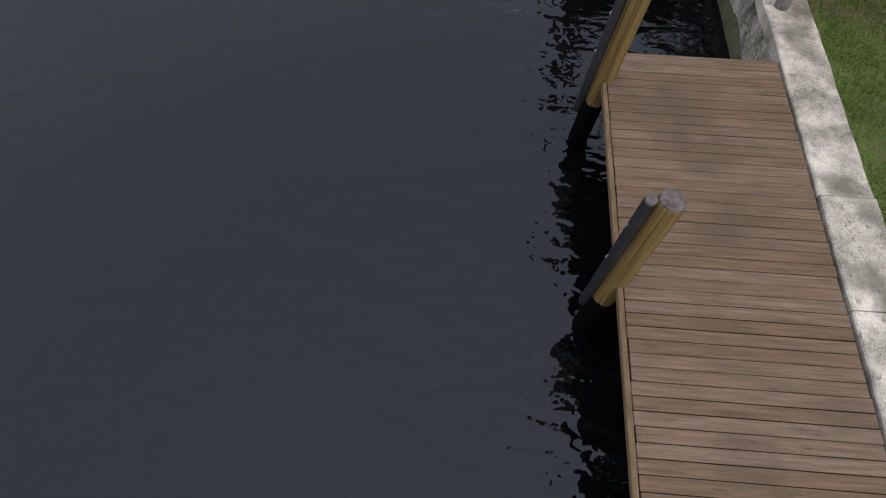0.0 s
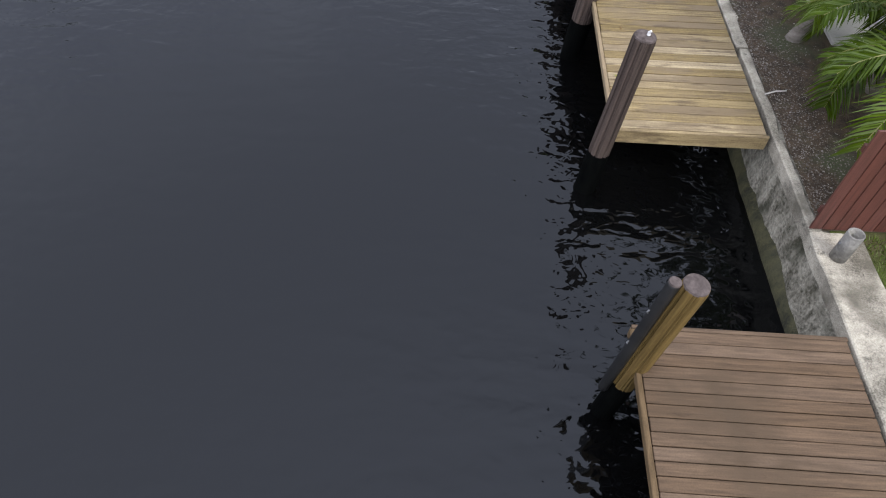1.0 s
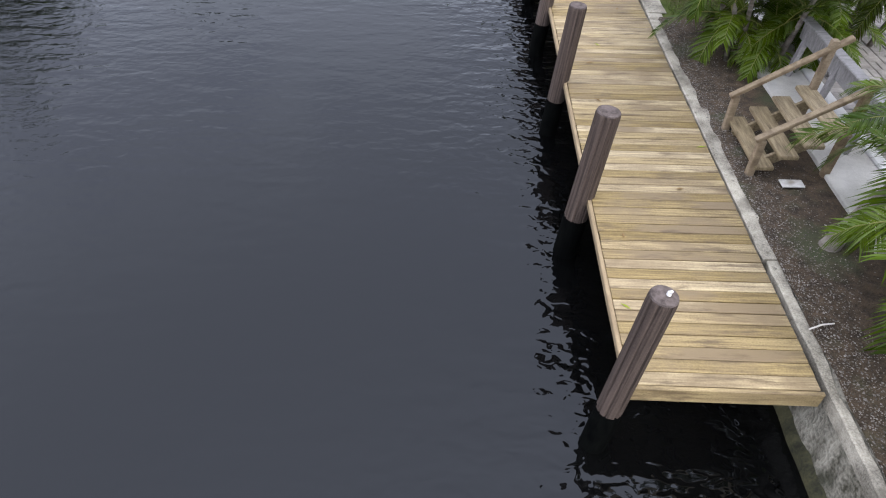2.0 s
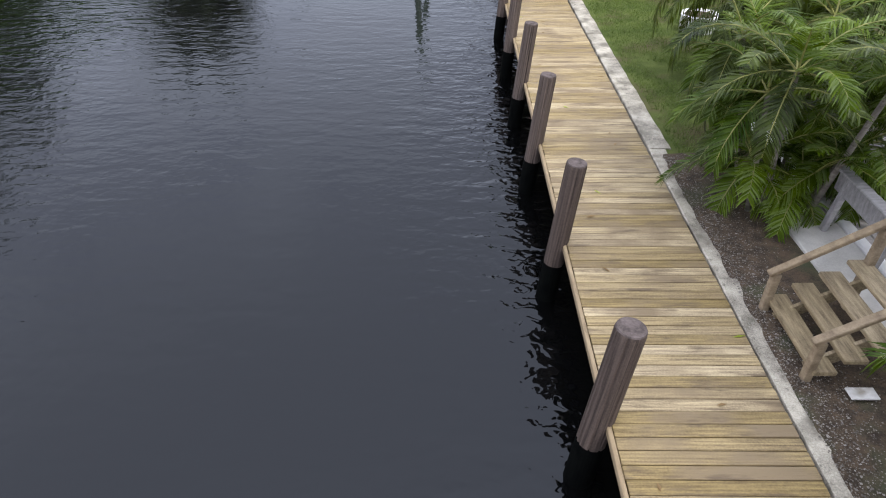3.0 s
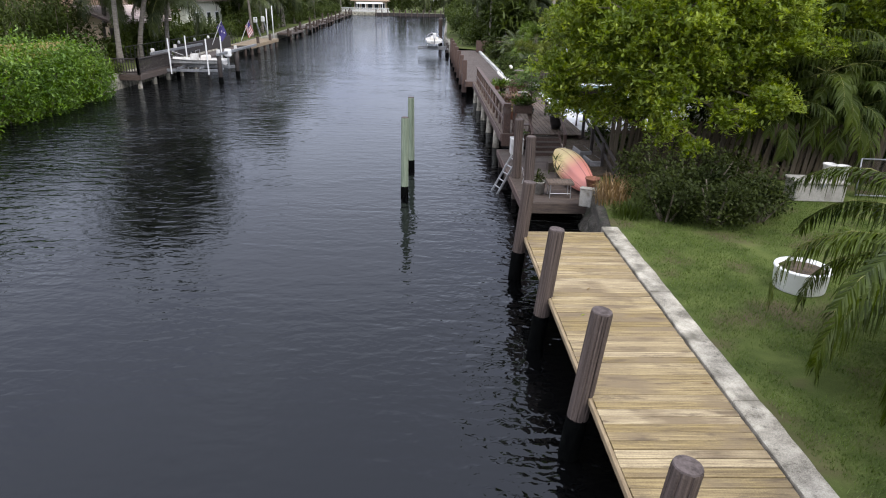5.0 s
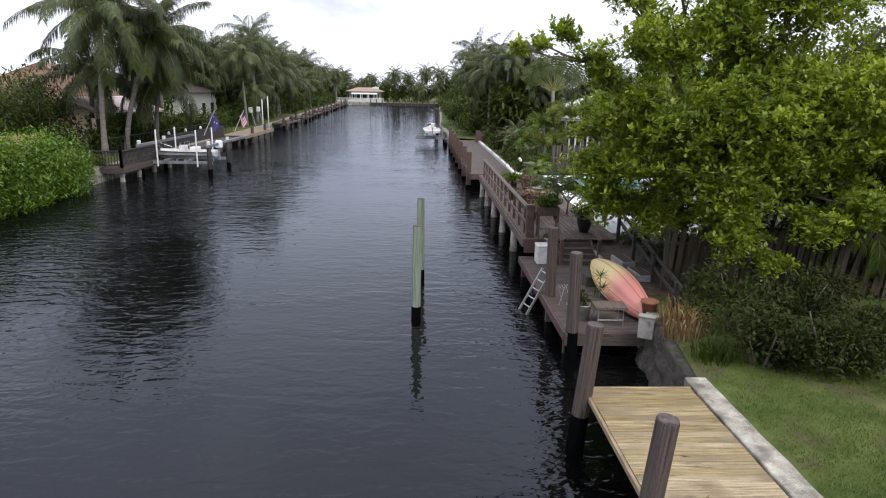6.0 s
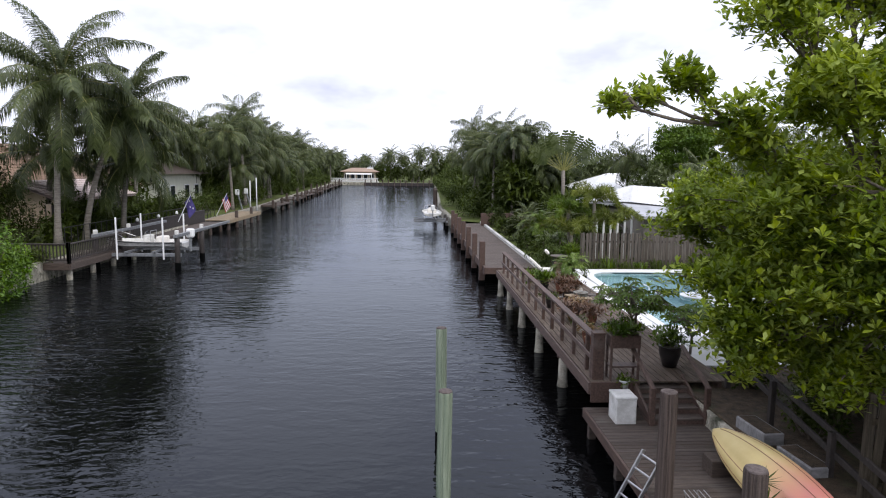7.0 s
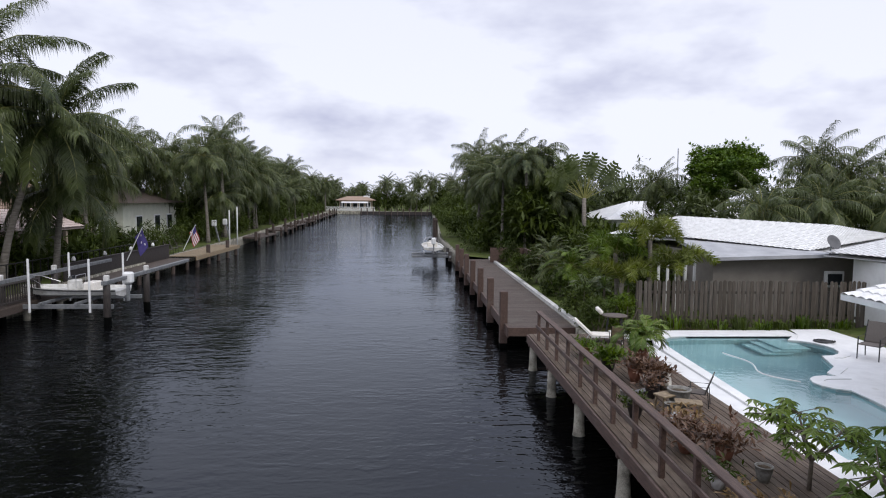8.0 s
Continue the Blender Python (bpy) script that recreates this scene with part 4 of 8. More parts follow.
# ---------- red fence, pipe, ring ----------
red = thing("board_fence", (4.42, 6.47, 0), "red painted vertical board fence across the lawn", "fence")
for i in range(30):
    part("board", Buf().box((0.055 + i * 0.118, 0.0, 0.62), (0.112, 0.022, 1.2), None, 0.004), M["fence_red"], red)
for z in (0.25, 1.0):
    part("fence_rail", Buf().box((1.8, 0.035, z), (3.6, 0.04, 0.08), None, 0.005), M["fence_red"], red)
pipe = thing("pipe_stub", (4.58, 6.13, 0.02), "short dark grey pipe stub standing on the seawall cap", "pipe")
part("pipe", Buf().lathe([(0.075, 0.0), (0.075, 0.33), (0.07, 0.335), (0.058, 0.33), (0.056, 0.05)], 24), M["stone"], pipe, smooth=True)
part("bolt", Buf().tube([(-0.09, 0, 0.2), (0.09, 0, 0.2)], [0.012, 0.012], 8), M["galv"], pipe)
ring = Buf()
R, r = 0.05, 0.014
ring.add([(5.19 + (R + r * math.cos(b)) * math.cos(a), 6.38 + (R + r * math.cos(b)) * math.sin(a), 0.02 + r * math.sin(b)) for a in [k * 2 * math.pi / 20 for k in range(20)] for b in [k * 2 * math.pi / 8 for k in range(8)]],
         [(i * 8 + k, i * 8 + (k + 1) % 8, ((i + 1) % 20) * 8 + (k + 1) % 8, ((i + 1) % 20) * 8 + k) for i in range(20) for k in range(8)])
tagged(part("ring", ring, M["white"], smooth=True), "small white plastic ring lying on the lawn", "ring")

# ---------- wooden steps with handrails, grey bench ----------
st = thing("wooden_steps", (4.70, 11.38, 0.02), "weathered wooden steps with sloping handrails by the patio", "steps")
for i in range(4):
    x, z = 0.12 + i * 0.235, 0.13 + i * 0.155
    part("tread", Buf().box((x, 0, z), (0.225, 1.14, 0.055), None, 0.01), M["step"], st)
for y in (-0.5, 0.5):
    part("stringer", Buf().bar((0.06, y * 0.7, 0.0), (0.92, y * 0.7, 0.54), 0.045, 0.14, 0.006), M["step"], st)
    part("newel_post", Buf().box((0.0, y, 0.24), (0.085, 0.085, 0.5), None, 0.008), M["rail_wood"], st)
    part("top_post", Buf().bar((0.88, y, 0.0), (0.92, y, 1.25), 0.085, 0.085, 0.008), M["rail_wood"], st)
    part("handrail", Buf().bar((-0.08, y, 0.48), (1.12, y, 1.28), 0.09, 0.05, 0.008), M["rail_wood"], st)
fl = Buf().box((5.12, 10.66, 0.06), (0.26, 0.14, 0.02), pose(0, 0, 0), 0.004)
tagged(part("board_offcut", fl, M["white_dirty"]), "pale board offcut lying on soil by the steps", "board")
be = thing("bench", (6.25, 12.3, 0.08), "grey painted wooden bench on the patio, its back to the dock", "bench")
part("seat", Buf().box((0.12, 0, 0.42), (0.42, 2.4, 0.045), None, 0.01), M["grey_wood"], be)
part("backrest", Buf().box((-0.19, 0, 0.62), (0.04, 2.4, 0.26), None, 0.01), M["grey_wood"], be)
part("top_cap", Buf().box((-0.2, 0, 0.775), (0.15, 2.46, 0.04), None, 0.01), M["grey_wood"], be)
for y in (-1.0, 0.0, 1.0):
    part("back_post", Buf().bar((-0.27, y, 0.0), (-0.17, y, 0.75), 0.07, 0.09, 0.008), M["grey_wood"], be)
    part("leg", Buf().bar((0.36, y, 0.0), (0.2, y, 0.4), 0.07, 0.07, 0.008), M["grey_wood"], be)

# ---------- near garden: tub, chest, buckets, fence ----------
tub = thing("planter_tub", (6.98, 21.55, 0.0), "round white tub filled with dark soil on the lawn", "tub")
part("shell", Buf().lathe([(0.38, 0.0), (0.40, 0.02), (0.42, 0.34), (0.44, 0.36), (0.43, 0.385), (0.38, 0.385), (0.36, 0.30)], 36), M["white"], tub, smooth=True)
part("soil", Buf().lathe([(0.37, 0.26), (0.365, 0.335), (0.2, 0.345), (0.02, 0.35)], 28), M["mulch"], tub, "dark wet soil")

chest = thing("storage_chest", (10.2, 26.75, 0.0), "dirty white plastic dock storage chest by the fence", "chest", rz=-4)
part("body", Buf().box((0, 0, 0.22), (1.18, 0.6, 0.44), None, 0.02), M["white_grimy"], chest)
part("lid", Buf().box((0, 0, 0.47), (1.26, 0.68, 0.07), None, 0.02), M["white_grimy"], chest)
part("latch", Buf().box((0, -0.345, 0.42), (0.09, 0.03, 0.09), None, 0.006), M["galv"], chest)
for x, y in ((10.5, 26.85), (10.72, 26.65)):
    bk = thing("bucket", (x, y, 0.51), "white plastic bucket with grey rim on the chest", "bucket", "buckets")
    part("pail", Buf().lathe([(0.12, 0.0), (0.14, 0.3), (0.155, 0.31), (0.155, 0.34), (0.14, 0.345), (0.13, 0.30)], 24), M["white_dirty"], bk, smooth=True)
    part("handle", Buf().tube([(0.15 * math.cos(a), -0.15 * math.sin(a) * 0.4 - 0.08, 0.29 - 0.12 * math.sin(a)) for a in [k * math.pi / 8 for k in range(9)]], [0.006] * 9, 5), M["galv"], bk)


def board_fence(a, b, top, seed, label, mat="fence", w=0.14, lean=0.03, group="garden fences", step=0.012, slot=0.012, tilt=0.0):
    a, b = Vector((*a, 0)), Vector((*b, 0))
    d = b - a
    ang = math.degrees(math.atan2(d.y, d.x))
    f = thing("board_fence", (a.x, a.y, 0.0), label, "fence", group, rz=ang)
    n = int(d.length / (w + slot))
    rng = random.Random(seed)
    forms = []
    for _ in range(5):
        h = top + rng.uniform(-0.03, 0.03)
        b_ = Buf().add([(-w / 2, -0.011, 0.03), (w / 2, -0.011, 0.03), (w / 2, 0.011, 0.03), (-w / 2, 0.011, 0.03),
                        (-w / 2, -0.011, h - 0.05), (w / 2, -0.011, h - 0.05), (w / 2, 0.011, h - 0.05), (-w / 2, 0.011, h - 0.05),
                        (-w / 2 + 0.035, -0.011, h), (w / 2 - 0.035, -0.011, h), (w / 2 - 0.035, 0.011, h), (-w / 2 + 0.035, 0.011, h)],
                       [(3, 2, 1, 0), (0, 1, 5, 4), (1, 2, 6, 5), (2, 3, 7, 6), (3, 0, 4, 7), (4, 5, 9, 8), (5, 6, 10, 9), (6, 7, 11, 10), (7, 4, 8, 11), (8, 9, 10, 11)])
        forms.append(b_.mesh("board", M[mat]))
    for i in range(n):
        ob = new("board", forms[rng.randrange(5)])
        ob.parent = f
        ob.location = ((i + 0.5) * d.length / n, (-step if i % 2 else step), 0)
        ob.rotation_euler = (0, rng.gauss(tilt, lean), 0)
    for z in (0.35, top - 0.4):
        part("fence_rail", Buf().box((d.length / 2, 0.05, z), (d.length, 0.04, 0.09), None, 0.006), M[mat], f)
    k = max(2, int(d.length / 2.4) + 1)
    for i in range(k):
        part("fence_post", Buf().box((i * d.length / (k - 1), 0.09, top / 2), (0.1, 0.1, top - 0.05), None, 0.008), M[mat], f)
    return f


board_fence((5.75, 28.9), (14.5, 27.9), 1.55, 7, "leaning weathered dark board fence behind the lawn", "fence_shaded", w=0.11, step=0.02, slot=0.03, tilt=0.1)
# chain link gate leaning on the fence
gt = thing("chain_link_gate", (11.35, 26.9, 0), "grey chain link gate panel leaning by the fence", "gate", rz=-8)
for a, b in (((0, 0, 0.05), (0, 0.12, 0.95)), ((1.5, 0, 0.05), (1.5, 0.12, 0.95)), ((0, 0, 0.06), (1.5, 0, 0.06)), ((0, 0.12, 0.94), (1.5, 0.12, 0.94))):
    part("frame_tube", Buf().tube([a, b], [0.018, 0.018], 8), M["galv"], gt, smooth=True)
mesh_b = Buf()
for i in range(38):
    x = -0.9 + i * 0.0635
    for sg in (1, -1):
        x0, x1 = (x, x + 0.9) if sg > 0 else (x + 0.9, x)
        z0, z1 = 0.06, 0.94
        pts = []
        for xx, zz in ((x0, z0), (x1, z1)):
            pts.append((min(max(xx, 0), 1.5), zz))
        t0 = (max(0, min(1.5, x0)) - x0) / (x1 - x0)
        t1 = (max(0, min(1.5, x1)) - x0) / (x1 - x0)
        if abs(t1 - t0) < 0.02 or t0 > 1 or t1 < 0:
            continue
        za, zb = z0 + (z1 - z0) * t0, z0 + (z1 - z0) * t1
        mesh_b.tube([(x0 + (x1 - x0) * t0, 0.12 * (za - 0.06) / 0.88, za), (x0 + (x1 - x0) * t1, 0.12 * (zb - 0.06) / 0.88, zb)], [0.004, 0.004], 3, False)
part("wire_mesh", mesh_b, M["deck_dark"], gt)

# ---------- lower deck with kayak ----------
LD = -0.36
low = thing("lower_deck", (3.16, 27.3, LD), "low dark brown wooden landing beside the stairs", "deck")
part("rim_board", Buf().box((0.0, 3.05, -0.09), (0.05, 6.1, 0.19), None, 0.006), M["deck_red"], low)
part("end_board", Buf().box((0.95, -0.02, -0.13), (1.9, 0.045, 0.27), None, 0.006), M["deck_old"], low)
for x in (0.5, 1.2, 1.9):
    part("joist", Buf().box((x, 3.05, -0.13), (0.06, 6.0, 0.18), None, 0.006), M["deck_old"], low)
lp = [Buf().box((0, 0, 0), (2.2, 0.138 - g, 0.034), None, 0.005).mesh("plank", M["deck_old"]) for g in (0.006, 0.009, 0.012)]
rr = random.Random(9)
for i in range(44):
    ob = new("plank", lp[i % 3])
    ob.parent = low
    ob.location = (1.12, 0.07 + i * 0.138, 0.0)
    ob.rotation_euler = (rr.uniform(-0.01, 0.01), 0, 0)
for y in (0.3, 2.2, 4.2, 5.9):
    part("support_post", Buf().box((0.12, y, -0.75), (0.14, 0.14, 1.4), None, 0.01), M["deck_old"], low)
for x, y, top, s in ((3.31, 27.34, 1.32, 90), (3.33, 29.7, 1.32, 91)):
    piling(x, y, top, "grey", 0.125, s)

# kayak, keel up against a bench, yellow bow, red stern
ky = thing("kayak", (4.72, 29.55, LD), "yellow to pinkish red plastic kayak leaning upside down", "kayak")
kb = Buf()
segs, rn = 30, 48
pp = []
for i in range(segs + 1):
    t = i / segs
    x = (t - 0.5) * 3.55
    wv = 0.40 * (math.sin(math.pi * min(max(t, 0.002), 0.998)) ** 0.62)
    hv = 0.17 * (math.sin(math.pi * min(max(t, 0.002), 0.998)) ** 0.45)
    up = 0.13 * (2 * t - 1) ** 2
    for k in range(rn):
        a = 2 * math.pi * k / rn
        cy, cz = math.cos(a), math.sin(a)
        ridge = 1 + 0.09 * math.cos(8 * (a - math.pi / 2)) * math.sin(math.pi * t) if cz > 0 else 1
        pp.append((x, wv * cy, hv * cz * ridge * (1.15 if cz > 0 else 0.55) - up))
fq = [(i * rn + k, i * rn + (k + 1) % rn, (i + 1) * rn + (k + 1) % rn, (i + 1) * rn + k) for i in range(segs) for k in range(rn)]
kb.add(pp, fq + [tuple(range(rn))[::-1], tuple(segs * rn + k for k in range(rn))])
hull = part("hull", kb, M["kayak"], ky, smooth=True)
kx = Vector((0.34, -3.3, -0.32)).normalized()
kn = Vector((-0.62, -0.30, 0.62))
kn = (kn - kx * kn.dot(kx)).normalized()
kyv = kn.cross(kx)
hull.matrix_basis = Matrix(((kx.x, kyv.x, kn.x, 0.06), (kx.y, kyv.y, kn.y, -0.28), (kx.z, kyv.z, kn.z, 0.44), (0, 0, 0, 1)))
hull2 = part("keel_line", Buf().tube([((t - 0.5) * 3.1, 0, 0.198 * (math.sin(math.pi * t) ** 0.45) - 0.13 * (2 * t - 1) ** 2 + 0.005) for t in [0.04 + 0.92 * k / 14 for k in range(15)]], [0.007] * 15, 6), M["terracotta"], ky)
hull2.matrix_basis = hull.matrix_basis.copy()
for a_ in (28, 58, 122, 152):
    line = []
    for t in [0.06 + 0.88 * k / 18 for k in range(19)]:
        wv = 0.40 * (math.sin(math.pi * t) ** 0.62)
        hv = 0.17 * (math.sin(math.pi * t) ** 0.45)
        c_, s_ = math.cos(radians(a_)), math.sin(radians(a_))
        ridge = 1 + 0.09 * math.cos(8 * (radians(a_) - math.pi / 2)) * math.sin(math.pi * t)
        line.append(((t - 0.5) * 3.55, wv * c_, hv * s_ * ridge * 1.15 - 0.13 * (2 * t - 1) ** 2 + 0.001))
    seam = part("hull_groove", Buf().tube(line, [0.006] * 19, 5), M["terracotta"], ky)
    seam.matrix_basis = hull.matrix_basis.copy()
part("trestle", Buf().box((-0.05, 1.0, 0.14), (0.6, 0.35, 0.28), None, 0.01), M["deck_old"], ky)
part("trestle", Buf().box((0.1, -0.9, 0.09), (0.5, 0.3, 0.18), None, 0.01), M["deck_old"], ky)

# ladder hanging off the landing into the water
ld = thing("ladder", (2.98, 29.95, LD), "grey aluminium swim ladder sloping into the water", "ladder")
l_top, l_end = Vector((0.34, 0.22, 0.50)), Vector((-0.26, 0.18, -0.68))
l_side = Vector((0.06, -0.19, 0.0))
for s_ in (-1, 1):
    part("ladder_rail", Buf().bar(l_top + l_side * s_, l_end + l_side * s_, 0.03, 0.06, 0.006), M["metal"], ld)
for i in range(6):
    c_ = l_top.lerp(l_end, 0.06 + i * 0.175)
    part("rung", Buf().tube([c_ - l_side, c_ + l_side], [0.017, 0.017], 8), M["metal"], ld)

# small bench, boxes and planters on the landing
sb = thing("side_table", (4.2, 27.85, LD), "small grey-brown wooden side table with metal legs", "table")
part("tabletop", Buf().box((0, 0, 0.40), (0.68, 0.44, 0.07), None, 0.01), M["deck_floor"], sb)
part("stretcher", Buf().tube([(-0.26, -0.17, 0.14), (0.26, -0.17, 0.14)], [0.012, 0.012], 8), M["metal"], sb)
for x in (-0.27, 0.27):
    for y in (-0.17, 0.17):
        part("leg", Buf().tube([(x, y, 0), (x * 0.95, y, 0.38)], [0.012, 0.012], 8), M["metal"], sb)
wb = thing("white_box", (3.72, 32.72, LD), "white plastic storage box on the landing", "box")
part("body", Buf().box((0, 0, 0.25), (0.40, 0.46, 0.50), None, 0.02), M["white_dirty"], wb)
part("lid", Buf().box((0, 0, 0.52), (0.42, 0.48, 0.05), None, 0.015), M["white_dirty"], wb)
wp = thing("plastic_box", (4.70, 26.98, -0.33), "dirty white plastic box standing on the seawall", "box", rz=-28)
part("body", Buf().box((0, 0, 0.22), (0.30, 0.16, 0.44), None, 0.012), M["white_grimy"], wp)
part("lid", Buf().box((0, 0, 0.455), (0.33, 0.19, 0.03), None, 0.008), M["white_grimy"], wp)
for x, y, z in ((5.50, 31.1, 0.24), (5.58, 30.0, 0.2)):
    tb = thing("trough_planter", (x, y, z - 0.35), "grey rectangular trough planter on the garden edge", "planter", "trough planters", rz=4)
    part("trough", Buf().box((0, 0, 0.2), (0.36, 0.80, 0.26), None, 0.015), M["grey_wood"], tb)
    part("soil", Buf().box((0, 0, 0.325), (0.29, 0.73, 0.024), None, 0.004), M["mulch"], tb)
    part("foot", Buf().box((0, 0, 0.035), (0.24, 0.5, 0.07), None, 0.006), M["stone"], tb)
tp = thing("flower_pot", (5.02, 27.75, -0.12), "terracotta pot beside the kayak", "pot")
part("pot", Buf().lathe([(0.12, 0), (0.17, 0.26), (0.19, 0.27), (0.19, 0.31), (0.165, 0.31), (0.15, 0.24)], 24), M["terracotta"], tp, smooth=True)
pb = thing("plant_bucket", (3.72, 28.1, LD + 0.017), "grey-white plastic bucket with a dull green plant", "bucket")
part("pail", Buf().lathe([(0.13, 0.0), (0.16, 0.3), (0.175, 0.31), (0.175, 0.335), (0.155, 0.335), (0.145, 0.28)], 24), M["white_grimy"], pb, smooth=True)
part("soil", Buf().lathe([(0.148, 0.27), (0.1, 0.285), (0.01, 0.29)], 18), M["mulch"], pb)
gq = np.random.default_rng(77)
part("foliage", Buf().arrays(*rosettes(gq.normal(0, 1, (26, 3)) * np.array([0.06, 0.06, 0.07]) + np.array([0, 0, 0.42]), 0.13, gq, 6, 0.6, 0.3)), M["leaf_shrub"], pb)
wr = thing("wire_rack", (3.55, 29.0, LD + 0.017), "small pale folding wire rack standing on the landing", "rack")
for x in (-0.09, 0.09):
    part("rack_leg", Buf().tube([(x - 0.06, 0.0, 0.0), (x + 0.05, 0.0, 0.42)], [0.008, 0.008], 6), M["metal"], wr)
    part("rack_leg", Buf().tube([(x + 0.06, 0.22, 0.0), (x - 0.05, 0.22, 0.42)], [0.008, 0.008], 6), M["metal"], wr)
for k in range(5):
    part("rack_bar", Buf().tube([(-0.14 + 0.07 * k, -0.02, 0.41), (-0.14 + 0.07 * k, 0.24, 0.41)], [0.006, 0.006], 5), M["metal"], wr)
# sloping garden rail beside the landing
gr = thing("garden_rail", (5.62, 27.6, 0), "dark brown sloping timber rail beside the landing", "railing")
for i in range(4):
    part("rail_post", Buf().box((0.12 * i, 0.3 + i * 1.75, 0.1 + 0.16 * i), (0.09, 0.09, 0.9), None, 0.008), M["deck_dark"], gr)
for dz in (0.48, 0.18):
    part("rail_bar", Buf().bar((0.0, 0.0, dz), (0.48, 5.9, dz + 0.55), 0.05, 0.1, 0.008), M["deck_dark"], gr)

# rough rubble wall on the bank between dock and landing
wall_face("seawall_5", [(24.25, 4.50), (25.4, 4.60), (26.6, 4.76), (27.6, 4.92)], -0.3, -1.6, M["rubble"], "eroded sloping rubble wall at the end of the dock", 0.34, 0.16, 0.5, 0.06, 9, 22)
soil = Buf().box((7.45, 32.2, 0.006), (4.4, 7.2, 0.05), None, 0.01)
setting("soil_strip", soil, M["mulch"], "dark soil under the shade tree beside the landing", "soil")
# spiky plant on the landing in front of the kayak
yu = thing("spiky_plant", (4.22, 28.75, LD), "small spiky green plant on a bare stem", "plant")
part("plant_stem", Buf().tube([(0, 0, 0), (0.03, 0, 0.4), (0.02, 0.02, 0.78)], [0.014, 0.012, 0.01], 6), M["bark"], yu)
for cz, cx in ((0.78, 0.02), (0.5, 0.09)):
    sp_ = Buf()
    for k in range(22):
        a_ = k * 2.4
        d_ = Vector((math.cos(a_), math.sin(a_), 0.9 - k * 0.06)).normalized() * 0.26
        s_ = Vector((-d_.y, d_.x, 0)).normalized() * 0.012
        c_ = Vector((cx, 0.02, cz))
        sp_.add([c_ - s_ * 0.5, c_ + s_ * 0.5, c_ + d_ * 0.5 + s_, c_ + d_, c_ + d_ * 0.5 - s_], [(0, 1, 2, 3, 4)])
    part("leaf_whorl", sp_, M["leaf_dark"], yu)

# ---------- stairs and upper deck by the pool ----------
UD = 0.17
stairs = thing("deck_stairs", (4.72, 32.45, LD), "dark brown wooden stairs up to the pool deck", "stairs")
for i in range(4):
    part("tread", Buf().box((0.0, 0.15 + i * 0.27, 0.105 + i * 0.11), (1.0, 0.29, 0.04), None, 0.006), M["deck_old"], stairs)
    part("riser", Buf().box((0.0, 0.02 + i * 0.27, 0.045 + i * 0.11), (1.0, 0.025, 0.10), None, 0.004), M["deck_red"], stairs)
for x in (-0.53, 0.53):
    part("stringer", Buf().bar((x, 0.0, 0.0), (x, 1.2, 0.52), 0.05, 0.24, 0.006), M["deck_red"], stairs)
    part("newel", Buf().box((x, 0.0, 0.36), (0.1, 0.1, 0.76), None, 0.008), M["deck_red"], stairs)
    part("handrail", Buf().bar((x, -0.05, 0.72), (x, 1.25, 1.2), 0.09, 0.05, 0.008), M["deck_red"], stairs)

walkw = thing("pool_deck", (3.28, 33.4, UD), "red-brown stained wooden pool deck on concrete piles", "deck")
WL, WW = 14.45, 2.85
part("rim_board", Buf().box((-0.02, WL / 2, -0.13), (0.05, WL, 0.24), None, 0.006), M["deck_red"], walkw)
part("end_board", Buf().box((0.5, -0.02, -0.2), (1.0, 0.05, 0.42), None, 0.006), M["deck_red"], walkw)
part("end_board", Buf().box((WW / 2, WL + 0.02, -0.13), (WW, 0.05, 0.24), None, 0.006), M["deck_red"], walkw)
for x in (0.2, 1.0, 1.9, 2.7):
    part("beam", Buf().box((x, WL / 2, -0.14), (0.08, WL - 0.1, 0.2), None, 0.006), M["deck_red"], walkw)
wpl = [Buf().box((0, 0, 0), (0.139 - g, WL, 0.034), None, 0.005).mesh("plank", M["deck_floor"]) for g in (0.006, 0.009, 0.012)]
for i in range(20):
    ob = new("plank", wpl[i % 3])
    ob.parent = walkw
    ob.location = (0.075 + i * 0.1425, WL / 2, 0.0)
for y in (36.3, 39.3, 42.3, 45.1, 47.7):
    cp = thing("concrete_pile", (3.42, y, 0), "stained grey concrete pile under the pool deck", "pile", "deck piles")
    part("shaft", Buf().lathe([(0.15, -2.3), (0.15, -0.95), (0.13, -0.86), (0.115, -0.6), (0.11, UD - 0.25)], 16), M["concrete"], cp, smooth=True)
    part("bearer", Buf().box((0.9, 0, UD - 0.3), (2.1, 0.1, 0.12), None, 0.006), M["deck_red"], cp)
# railing along the water
rl = thing("deck_railing", (3.42, 33.62, UD), "red-brown timber railing with two rails along the pool deck", "railing")
RLN = 13.3
for i in range(12):
    y = 0.6 + i * (RLN - 0.6) / 11
    part("rail_post", Buf().box((0.0, y, 0.42), (0.085, 0.085, 0.86), None, 0.008), M["deck_red"], rl)
part("top_rail", Buf().box((0.0, RLN / 2 + 0.1, 0.87), (0.16, RLN, 0.05), None, 0.008), M["deck_red"], rl)
part("middle_rail", Buf().box((-0.06, RLN / 2 + 0.1, 0.44), (0.04, RLN, 0.09), None, 0.006), M["deck_red"], rl)
ep = thing("gate_post", (3.46, 33.62, UD - 0.3), "thick square dark brown post at the end of the railing", "post")
part("post", Buf().box((0, 0, 0.62), (0.24, 0.22, 1.28), None, 0.02), M["deck_red"], ep)
part("post_cap", Buf().box((0, 0, 1.275), (0.26, 0.24, 0.04), None, 0.01), M["deck_red"], ep)
